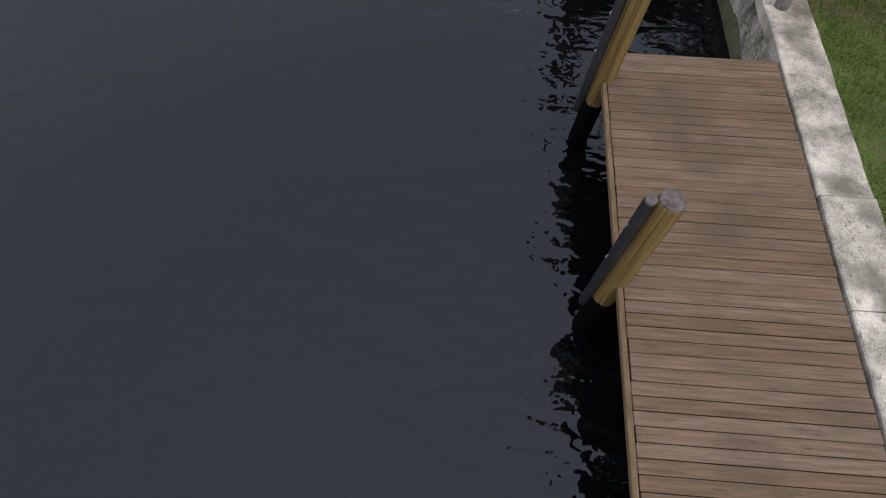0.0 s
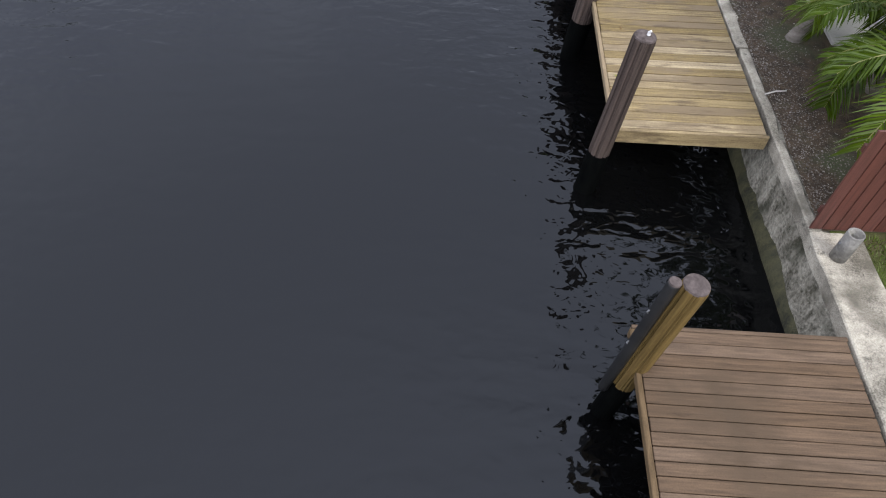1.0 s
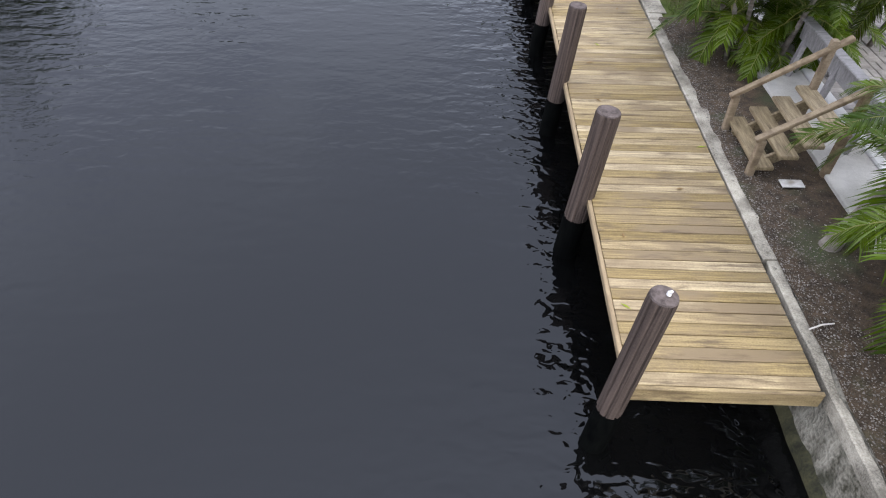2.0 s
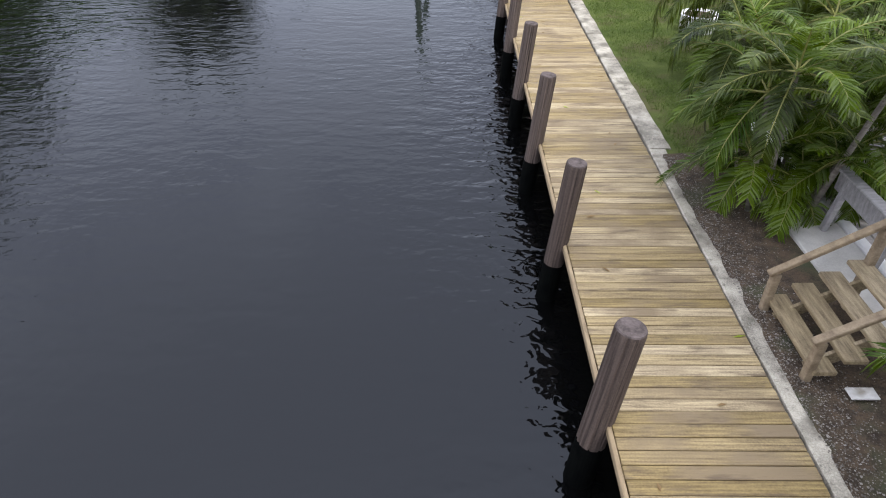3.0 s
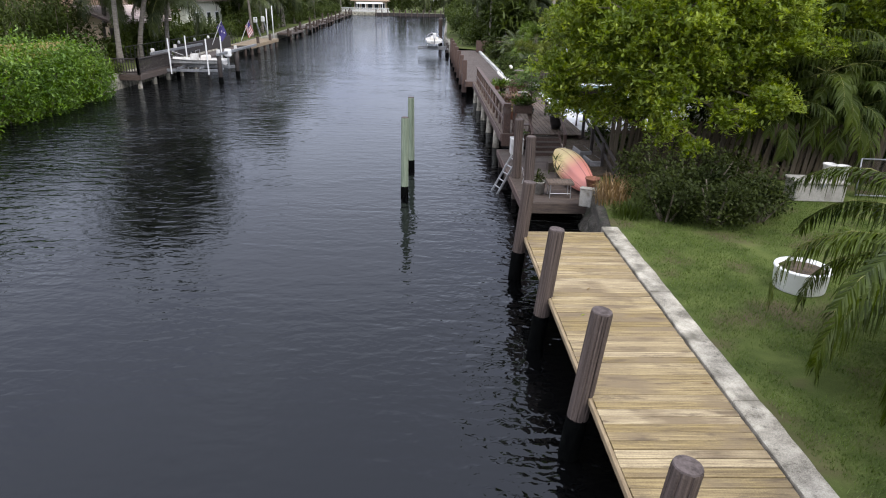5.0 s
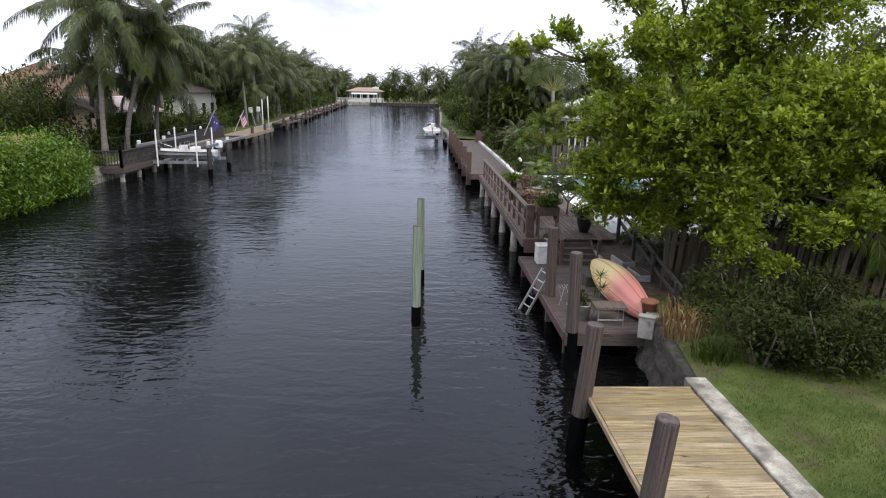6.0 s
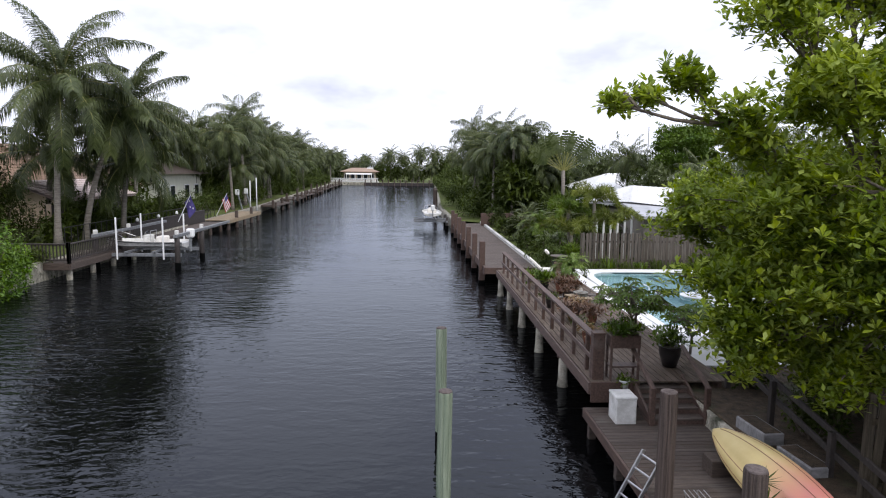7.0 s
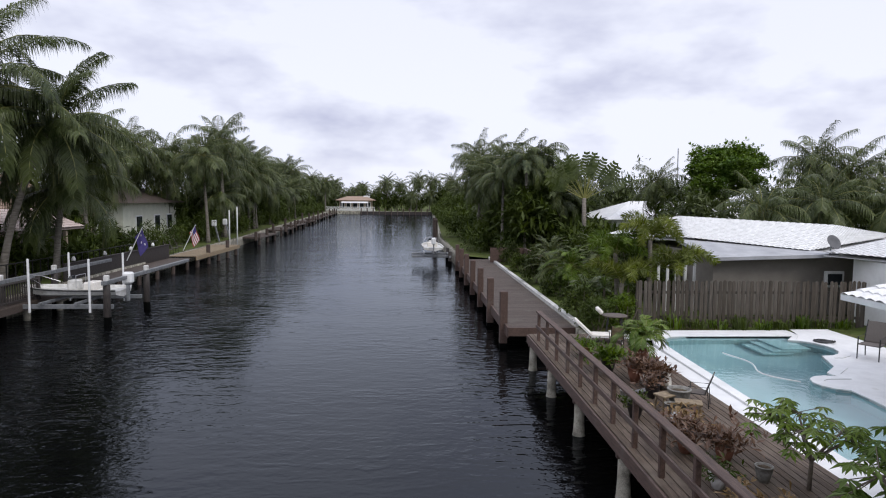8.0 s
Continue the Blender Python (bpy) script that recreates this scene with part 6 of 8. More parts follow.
def lift(cx, cy, w, l, top, label, run=0.0, rz=0.0, guides=True, sides=(-1, 1)):
    """A boat lift: four piles, two long beams, cradle bars and pale guide poles."""
    b = thing("boat_lift", (cx, cy, 0), label, "boat lift", "boat lifts", rz=rz)
    for sx in sides:
        for sy in (-1, 1):
            part("lift_post", Buf().lathe([(0.15, -2.3), (0.14, 0.2), (0.135, top), (0.05, top + 0.02)], 14, (sx * w / 2, sy * l / 2, 0)), M["deck_dark"], b, smooth=True)
            part("pile_foot", Buf().lathe([(0.155, -2.3), (0.15, -0.55)], 14, (sx * w / 2, sy * l / 2, 0)), M["wet_dark"], b)
            part("motor_box", Buf().box((sx * w / 2, sy * l / 2, top + 0.28), (0.19, 0.2, 0.24), None, 0.03), M["white_dirty"], b, "white lift motor cover")
            if guides:
                part("guide_pole", Buf().lathe([(0.045, -0.45), (0.045, 1.75), (0.02, 1.77)], 10, (sx * w * 0.29, sy * l * 0.40, 0)), M["white"], b, "white plastic guide pole")
        part("top_beam", Buf().box((sx * w / 2, run / 2, top + 0.1), (0.16, l + 0.6 + run, 0.16), None, 0.01), M["galv"], b)
    for sy in (-1, 1):
        part("cradle_beam", Buf().box((0, sy * l * 0.36, -0.22), (w, 0.12, 0.18), None, 0.01), M["galv"], b)
    for sx in (-1, 1):
        part("bunk", Buf().box((sx * w * 0.17, 0, -0.07), (0.1, l * 0.9, 0.12), None, 0.01), M["galv"], b)
    return b


lift(-14.72, 56.55, 4.15, 3.85, 0.75, "grey galvanised boat lift on timber piles", 5.2)
skiff("motor_boat", -14.95, 56.5, 0.0, 180, 4.3, "small white open motor boat hoisted on a lift")
lift(1.2, 80.0, 3.0, 3.6, -0.3, "low grey boat lift close to the seawall", guides=False, sides=(1,))
skiff("motor_boat", 1.3, 79.8, 0.25, 92, 4.3, "white motor boat on a low lift, stern to the canal")
for x, y in ((2.3, 97.0), (2.35, 99.2), (2.4, 101.5), (2.4, 104.0)):
    piling(x, y, 2.1, "grey", 0.22, int(y))

# ---------- left bank ----------
lk = thing("waterside_deck", (-20.2, 57.0, -0.15), "dark brown wooden deck with slatted railing", "deck")
part("deck_top", Buf().box((0.6, -0.9, 0.0), (6.6, 10.0, 0.12), None, 0.01), M["deck_old"], lk)
part("rim_board", Buf().box((3.92, -0.9, -0.12), (0.06, 10.0, 0.3), None, 0.01), M["deck_old"], lk)
part("rim_board", Buf().box((0.6, -5.92, -0.12), (6.6, 0.06, 0.3), None, 0.01), M["deck_old"], lk)
for y in (-5.6, -3.4, -1.2, 1.3, 4.0):
    part("deck_post", Buf().lathe([(0.14, -2.2), (0.13, -0.1)], 12, (3.7, y, 0)), M["concrete"], lk)
for a, b_ in (((3.85, -5.85), (3.85, -0.6)), ((-2.6, -5.85), (3.85, -5.85))):
    a, b_ = Vector((*a, 0)), Vector((*b_, 0))
    L = (b_ - a).length
    part("top_rail", Buf().bar(a + Vector((0, 0, 0.95)), b_ + Vector((0, 0, 0.95)), 0.12, 0.06, 0.006), M["deck_dark"], lk)
    part("bottom_rail", Buf().bar(a + Vector((0, 0, 0.2)), b_ + Vector((0, 0, 0.2)), 0.06, 0.08, 0.006), M["deck_dark"], lk)
    for i in range(int(L / 0.16) + 1):
        p = a.lerp(b_, i * 0.16 / L)
        part("baluster", Buf().box((p.x, p.y, 0.55), (0.045, 0.045, 0.75)), M["deck_dark"], lk)
    for p in (a, b_):
        part("rail_post", Buf().box((p.x, p.y, 0.52), (0.14, 0.14, 1.05), None, 0.01), M["deck_dark"], lk)
# long dock with dark panelled railing
l2 = thing("dock", (-17.6, 68.2, -0.2), "dark panelled waterside dock on the opposite bank", "dock")
part("deck_top", Buf().box((0.2, 0, 0.0), (2.0, 14.5, 0.14), None, 0.01), M["deck_old"], l2)
part("rail_panel", Buf().box((-0.4, 0.3, 0.55), (0.08, 14.0, 0.95), None, 0.01), M["deck_dark"], l2)
part("top_rail", Buf().box((-0.4, 0.3, 1.05), (0.16, 14.0, 0.06), None, 0.008), M["deck_dark"], l2)
for i in range(6):
    part("dock_post", Buf().lathe([(0.14, -2.2), (0.13, -0.05)], 12, (1.1, -6.8 + i * 2.7, 0)), M["pile_grey"], l2)
for i in range(4):
    lt = thing("dock_lantern", (-18.0, 62.5 + i * 3.4, 0.82), "small white post lantern on the railing", "lantern", "dock lanterns")
    part("base", Buf().lathe([(0.06, 0.0), (0.05, 0.12)], 10), M["black"], lt)
    part("lamp", Buf().lathe([(0.09, 0.12), (0.11, 0.2), (0.07, 0.32), (0.02, 0.36)], 12), M["white"], lt, smooth=True)
# tan dock
l3 = thing("dock", (-18.0, 84.0, -0.1), "pale tan plank dock with low piles", "dock")
for i in range(42):
    part("plank", Buf().box((0.0, -8.0 + i * 0.28, 0.05), (3.6, 0.265, 0.05)), M["rail_wood"], l3)
part("rim_board", Buf().box((1.82, -2.2, -0.1), (0.06, 11.8, 0.3), None, 0.006), M["fascia"], l3)
for i in range(5):
    part("dock_post", Buf().lathe([(0.16, -2.2), (0.15, 0.7 if i % 2 else 0.0)], 12, (1.7, -7.5 + i * 2.6, 0)), M["pile_grey"], l3)
for x, y in ((-18.6, 78.3), (-18.8, 80.0), (-18.5, 77.0)):
    patio_chair(x, y, -0.02, 20, "pale patio chair on the tan dock")
for i, (x, y) in enumerate(((-18.9, 91.0), (-18.9, 94.6))):
    bd = thing("davit", (x, y, 0), "white boat davit arm on the opposite bank", "davit", "davits")
    part("mast", Buf().bar((0, 0, -0.3), (-0.5, 0, 1.7), 0.14, 0.14, 0.02), M["galv"], bd)
    part("head", Buf().box((-0.55, 0, 1.8), (0.42, 0.34, 0.6), pose(0, 0, 0), 0.06), M["white"], bd)
for i, (x, y, h) in enumerate(((-18.7, 93.5, 3.0), (-18.6, 96.0, 3.3))):
    gp = thing("guide_pole", (x, y, 0), "tall white plastic guide pole in the canal", "pole", "tall guide poles")
    part("pole", Buf().lathe([(0.065, -1.5), (0.065, h), (0.03, h + 0.02)], 10), M["white"], gp, smooth=True)
rngp = random.Random(4)
for i in range(23):
    y = 98 + i * 6.1
    x = -19.0 - max(0, y - 95) * 0.052 + 2.2
    piling(x + rngp.uniform(-0.4, 0.4), y, rngp.uniform(0.5, 1.7), "grey", 0.16, 200 + i)
for i in range(7):
    y = 104 + i * 16
    x = -18.4 - max(0, y - 95) * 0.052
    dk = thing("dock", (x, y, -0.15), "low grey dock on piles", "dock", "far docks")
    part("deck_top", Buf().box((0.5, 0, 0), (2.6, 9.0, 0.2), None, 0.02), M["deck_old"], dk)
    for k in (-4, 0, 4):
        part("dock_post", Buf().lathe([(0.15, -2), (0.14, 0.4)], 10, (1.6, k, 0)), M["pile_grey"], dk)


def flag(x, y, z, rz, kind):
    f = thing("flag", (x, y, z), "blue-purple flag on a slanting staff" if kind == "blue" else "red and white striped flag on a slanting staff", "flag", rz=rz)
    f.scale = (1.1, 1.1, 1.0)
    part("staff", Buf().tube([(0, 0, -1.0), (0.9, 0, 0.9)], [0.025, 0.02], 8), M["white"], f)

    def cloth(u0, u1, v0, v1, mat, name, off):
        n = 10
        p, q = [], []
        for i in range(n + 1):
            for j in range(n + 1):
                u, v = u0 + (u1 - u0) * i / n, v0 + (v1 - v0) * j / n
                p.append((0.88 - 0.42 * (1 - v) * 1.0 + 0.30 * u, off + 0.05 * math.sin(6 * u + 3 * v), 0.86 - 1.05 * u - 0.55 * (1 - v)))
        for i in range(n):
            for j in range(n):
                k = i * (n + 1) + j
                q.append((k, k + 1, k + n + 2, k + n + 1))
        ob = part(name, Buf().add(p, q), mat, f)
        return ob

    if kind == "blue":
        cloth(0, 1, 0, 1, M["flag_blue"], "cloth", 0)
        for u, v in ((0.2, 0.75), (0.5, 0.6), (0.7, 0.8)):
            cloth(u, u + 0.1, v - 0.1, v, M["white"], "emblem", -0.012)
    else:
        for k in range(9):
            cloth(0, 1, k / 9, (k + 1) / 9, M["flag_red"] if k % 2 == 0 else M["white"], "stripe", 0)
        cloth(0, 0.4, 0.45, 1.0, M["flag_blue"], "canton", -0.012)
    return f


flag(-16.2, 64.6, 1.75, -10, "blue")
flag(-17.0, 75.6, 1.4, -10, "stripes")

# houses on the left bank
lh = thing("house", (0.4, 6.0, 0), "house with terracotta tile roof and pale lower roof", "house")
part("wall", Buf().box((-31, 67, 1.4), (12, 11, 2.8), None, 0.02), M["stucco_tan"], lh)
tiled_roof("roof", (-24.0, 60.5, 2.9), (-24.0, 73.5, 2.9), (-31, 70.5, 6.0), (-31, 63.5, 6.0), M["roof_orange"], lh, 44, 16, 0.04, label="terracotta tile roof")
tiled_roof("roof", (-38, 60.5, 2.9), (-24.0, 60.5, 2.9), (-31, 63.5, 6.0), (-31, 63.5, 6.0), M["roof_orange"], lh, 44, 16, 0.04, label="terracotta tile roof")
tiled_roof("roof", (-21.5, 53.5, 2.4), (-21.5, 64.0, 2.4), (-24.3, 64.0, 3.5), (-24.3, 53.5, 3.5), M["roof_pink"], lh, 30, 9, 0.04, label="pale pink porch roof")
# dark sheet added for the shadow that lies under the porch roof
part("porch_screen", Buf().box((-21.9, 57.5, 1.05), (0.06, 9.6, 2.1), None, 0.01), M["deck_dark"], lh, "dark panel in place of the shade under the porch roof")
for y in (52.8, 55, 57.5, 60, 62.2):
    part("porch_post", Buf().box((-21.8, y, 1.1), (0.2, 0.2, 2.2), None, 0.01), M["stucco_tan"], lh)
ch_ = thing("house", (0, 0, 0), "cream stuccoed house with dark windows", "house")
part("wall", Buf().box((-29, 89, 1.9), (9, 12, 3.8), None, 0.02), M["stucco_cream"], ch_)
part("roof", Buf().add([(-34.4, 82.2, 3.75), (-23.6, 82.2, 3.75), (-23.6, 95.8, 3.75), (-34.4, 95.8, 3.75), (-29, 87, 5.9), (-29, 91, 5.9)], [(0, 1, 4), (1, 2, 5, 4), (2, 3, 5), (3, 0, 4, 5), (3, 2, 1, 0)]), M["deck_old"], ch_, "brown tile hip roof")
for y in (86.0, 90.0, 93.0):
    w = part("window", Buf().box((-24.48, y, 1.9), (0.1, 1.3, 1.5), None, 0.01), M["white"], ch_)
    part("pane", Buf().box((-24.42, y, 1.9), (0.05, 1.1, 1.3), None, 0.004), M["glass"], w)
# low roof terrace fence on left garden
mf = thing("metal_fence", (-19.2, 60.2, 0), "thin dark metal garden fence", "fence")
part("top_rail", Buf().box((0, 6, 1.1), (0.05, 20, 0.05)), M["black"], mf)
for i in range(30):
    part("picket", Buf().box((0, -4 + i * 0.68, 0.55), (0.04, 0.04, 1.1)), M["black"], mf)

# house and docks at the end of the canal
eh = thing("house", (-20.2, 252.0, 0), "low house with orange roof and white balustraded terrace", "house")
part("wall", Buf().box((0.6, 0, 1.9), (11.0, 8.0, 3.8), None, 0.05), M["stucco_tan"], eh)
part("roof", Buf().add([(-6.0, -5.6, 3.7), (7.2, -5.6, 3.7), (7.2, 5.2, 3.7), (-6.0, 5.2, 3.7), (-2.5, 0, 5.0), (3.8, 0, 5.0), (-6.0, -5.6, 3.5), (7.2, -5.6, 3.5), (7.2, 5.2, 3.5), (-6.0, 5.2, 3.5)],
                       [(0, 1, 5, 4), (1, 2, 5), (2, 3, 4, 5), (3, 0, 4), (9, 8, 7, 6), (0, 6, 7, 1), (1, 7, 8, 2), (2, 8, 9, 3), (3, 9, 6, 0)]), M["roof_orange"], eh, "orange tile hip roof")
part("chimney", Buf().box((4.2, -0.6, 4.7), (2.2, 1.2, 0.9), None, 0.04), M["white"], eh)
part("awning", Buf().bar((0.6, -5.0, 3.2), (0.6, -7.2, 2.7), 9.0, 0.12, 0.02), M["white"], eh, "white awning over the terrace")
for i in range(5):
    w = part("window", Buf().box((-3.8 + i * 2.2, -4.05, 1.9), (1.7, 0.2, 2.2), None, 0.02), M["white"], eh)
    part("pane", Buf().box((-3.8 + i * 2.2, -4.17, 1.9), (1.4, 0.1, 1.9), None, 0.01), M["glass"], w)
part("terrace", Buf().box((-0.9, -8.2, 0.15), (17.0, 5.0, 0.3), None, 0.03), M["patio"], eh)
for y_, z_ in ((-10.6, 0.3),):
    part("balustrade_rail", Buf().box((-0.9, y_, z_ + 1.05), (17.0, 0.22, 0.16), None, 0.02), M["white"], eh)
    part("balustrade_foot", Buf().box((-0.9, y_, z_ + 0.12), (17.0, 0.22, 0.24), None, 0.02), M["white"], eh)
    for i in range(48):
        part("baluster", Buf().lathe([(0.07, 0.2), (0.11, 0.45), (0.06, 0.75), (0.09, 1.0)], 8, (-9.2 + i * 0.354, y_, z_)), M["white"], eh)
for i in range(4):
    part("porch_post", Buf().box((-3.6 + i * 2.9, -7.0, 1.6), (0.2, 0.2, 2.7), None, 0.02), M["white"], eh)
ed = thing("dock", (-4.0, 237.0, -0.25), "long low dark dock across the canal end", "dock")
part("deck_top", Buf().box((-1.0, 0, 0.1), (24, 2.6, 0.35), None, 0.02), M["deck_dark"], ed)
# dark board down to the water stands for the shade below the dock
part("apron", Buf().box((-1.0, -1.25, -0.35), (24, 0.12, 0.8), None, 0.02), M["deck_dark"], ed)
for i in range(13):
    part("dock_post", Buf().lathe([(0.2, -2), (0.18, 1.35), (0.05, 1.4)], 10, (-12.6 + i * 1.95, -1.5, 0)), M["pile_grey"], ed)
# pale houses among trees on the right bank
for x, y, w, d, h, rot in ((22, 84, 12, 9, 2.8, 0), (16, 110, 12, 9, 2.8, 0), (36, 74, 14, 10, 2.8, 0), (18, 135, 12, 9, 2.8, 0), (40, 96, 14, 10, 2.8, 0)):
    bh = thing("house", (x, y, 0), "low white house among garden trees", "house", "garden houses", rz=rot)
    part("wall", Buf().box((0, 0, h / 2), (w, d, h), None, 0.03), M["white"], bh)
    part("roof", Buf().add([(-w / 2 - .6, -d / 2 - .6, h), (w / 2 + .6, -d / 2 - .6, h), (w / 2 + .6, d / 2 + .6, h), (-w / 2 - .6, d / 2 + .6, h), (-w / 4, 0, h + 1.5), (w / 4, 0, h + 1.5)],
                           [(0, 1, 5, 4), (1, 2, 5), (2, 3, 4, 5), (3, 0, 4), (3, 2, 1, 0)]), M["roof_white"], bh, "white tile roof")
    for k in (-0.25, 0.25):
        wn_ = part("window", Buf().box((w * k, -d / 2 - 0.03, h * 0.55), (1.6, 0.1, 1.1), None, 0.01), M["white"], bh)
        part("pane", Buf().box((w * k, -d / 2 - 0.08, h * 0.55), (1.4, 0.05, 0.9), None, 0.004), M["glass"], wn_)
mast = thing("radio_mast", (21.5, 80, 0), "thin pale pole above the garden trees", "pole")
part("pole", Buf().lathe([(0.07, 0), (0.05, 8.6), (0.01, 8.7)], 8), M["metal"], mast)

# ---------- palms ----------
def palm(name, x, y, height, lean, n, length, leaf, width, nl, mat, seed, label, group, trunk=0.16, droop=(0.9, 1.9), elev=(-0.35, 1.35), hang=0.5, stem=0.022, z0=0.0, bark="bark_palm", shaft=False, fwd=0.55, lift=(0.08, 0.42), plume=False):
    """A feather palm: ringed tapering trunk and a crown of arching fronds."""
    rng = random.Random(seed)
    p = thing(name, (x, y, z0), label, "palm", group)
    az = rng.uniform(0, 6.28) if lean is None else lean[0]
    amt = 0.06 if lean is None else lean[1]
    pts, rad = [], []
    for i in range(15):
        t = i / 14
        off = amt * height * t ** 1.6
        pts.append((off * math.cos(az), off * math.sin(az), height * t - 0.1))
        rad.append(trunk * (1.35 - 0.55 * min(1, t * 5) ** 0.5 if t < 0.2 else 0.85 - 0.25 * t) * (1 + 0.04 * (i % 2)))
    part("trunk", Buf().tube(pts, rad, 12), M[bark], p, smooth=True)
    top = Vector(pts[-1])
    bl, bs = Buf(), Buf()
    single = name in ("garden_palm", "tall_coconut_palm")
    for i in range(n):
        a = i * 2.39996 + rng.uniform(-0.2, 0.2)
        s = (i + 0.5) / n
        e = elev[1] + (elev[0] - elev[1]) * s + rng.uniform(-0.1, 0.1)
        frond(bl, bs, top + Vector((0.05 * math.cos(a), 0.05 * math.sin(a), rng.uniform(-0.1, 0.1))), a, e, length * rng.uniform(0.85, 1.1), rng.uniform(*droop), nl, leaf, width, rng, hang, rng.uniform(-0.3, 0.3), stem, fwd, lift, plume)
        if single:
            fr = part("frond", bl, mat, p)
            part("midrib", bs, M["frond_stem"], fr)
            bl, bs = Buf(), Buf()
    if not single:
        part("crown", bl, mat, p, "green feather leaves")
        part("midrib_tuft", bs, M["frond_stem"], p)
    if shaft:
        part("crown_shaft", Buf().tube([top - Vector((0, 0, 0.7)), top - Vector((0, 0, 0.3)), top + Vector((0, 0, 0.1))], [trunk * 0.55, trunk * 0.62, trunk * 0.35], 12), M["frond_stem"], p, smooth=True)
    return p


def areca(x, y, stems, length, leaf, width, nl, seed, label, height=(0.6, 1.6), spread=0.35, z0=0.0, per=7, elev=(0.15, 1.25), droop=(1.2, 2.1), group="clump palms", single=False, hang=0.4, rolls=(0.0,), mat="leaf_palm", plume=False, fwd=0.75):
    """A clump palm: several thin canes, each with its own arching fronds."""
    rng = random.Random(seed)
    p = thing("clump_palm", (x, y, z0), label, "palm", group)
    bl, bs = Buf(), Buf()
    for i in range(stems):
        a = i * 2.4 + rng.uniform(-0.3, 0.3)
        r = spread * math.sqrt((i + 0.5) / stems)
        h = rng.uniform(*height)
        b0 = Vector((r * math.cos(a), r * math.sin(a), -0.05))
        b1 = b0 + Vector((0.22 * h * math.cos(a), 0.22 * h * math.sin(a), h))
        part("cane", Buf().tube([b0, b0.lerp(b1, 0.5) + Vector((0, 0, 0.02)), b1], [0.045, 0.035, 0.03], 8), M["bark_palm"], p, smooth=True)
        for k in range(per):
            aa = a + k * 2.4 + rng.uniform(-0.4, 0.4)
            e = elev[1] + (elev[0] - elev[1]) * (k + 0.5) / per
            fl, fd_ = length * rng.uniform(0.8, 1.12), rng.uniform(*droop)
            for ro in rolls:
                frond(bl, bs, b1, aa, e, fl, fd_, nl, leaf, width, rng, hang, ro + rng.uniform(-0.2, 0.2), 0.014, fwd, plume=plume)
            if single:
                fr = part("frond", bl, M[mat] if (k + i) % 3 or h < 1.0 else M["leaf_glossy"], p)
                part("midrib", bs, M["frond_stem"], fr)
                bl, bs = Buf(), Buf()
    if not single:
        part("crown", bl, M[mat], p, "glossy green feather leaves")
        part("midrib_tuft", bs, M["frond_stem"], p)
    return p


# clump palms beside the pale dock
areca(5.75, 14.15, 15, 1.15, 0.36, 0.021, 44, 31, "large bushy green clump palm beside the dock", (0.45, 2.3), 0.62, per=9, elev=(-0.6, 1.25), droop=(0.7, 1.5), single=True, hang=0.4, fwd=0.6)
areca(7.3, 14.6, 9, 1.4, 0.4, 0.023, 44, 34, "bushy green clump palm behind the patio", (0.7, 1.9), 0.5, per=8, single=True, hang=0.6, fwd=0.6)
palm("garden_palm", 7.6, 18.9, 1.6, (3.9, 0.3), 20, 2.75, 0.46, 0.027, 110, M["leaf_glossy"], 37, "slender palm with drooping fronds on the lawn", "garden palms", 0.10, (1.5, 2.3), (-0.15, 0.95), 1.4, 0.012, shaft=True, fwd=0.3, lift=(-0.3, 0.35))
palm("garden_palm", 7.6, 16.9, 2.4, (3.4, 0.25), 18, 1.9, 0.5, 0.026, 80, M["leaf_glossy"], 39, "slender palm with drooping fronds on the lawn", "garden palms", 0.10, (1.8, 2.6), (-0.1, 1.2), 1.4, 0.012, shaft=True, fwd=0.35, lift=(-0.3, 0.35))
for i, (x, y, h, az) in enumerate(((5.75, 7.5, 1.15, 2.6), (5.75, 8.6, 1.1, 3.4))):
    palm("garden_palm", x, y, h, (az, 0.16), 15, 1.2, 0.46, 0.021, 46, M["leaf_palm"], 135 + i, "young grey-stemmed palm leaning over the soil bed", "garden palms", 0.105, (0.9, 1.7), (-0.25, 1.1), 0.5, 0.016)


palm("garden_palm", 5.14, 9.62, 1.2, (0.25, 0.62), 17, 1.25, 0.46, 0.021, 50, M["leaf_palm"], 139, "young grey-stemmed palm leaning away from the soil bed", "garden palms", 0.115, (0.9, 1.8), (-0.35, 1.1), 0.5, 0.016)
# unseen palms, added so that their reflection darkens the water between the docks
for i, (x, y, h, az) in enumerate(((6.9, 9.3, 5.0, 3.4), (7.1, 7.6, 5.4, 3.0), (8.3, 8.6, 6.0, 3.2))):
    palm("garden_palm", x, y, h, (az, 0.08), 22, 2.5, 0.65, 0.034, 50, M["leaf_palm"], 150 + i, "tall garden palm added out of view behind the soil bed", "garden palms", 0.13, (1.0, 1.9), (-0.35, 1.2), 0.6, 0.018)


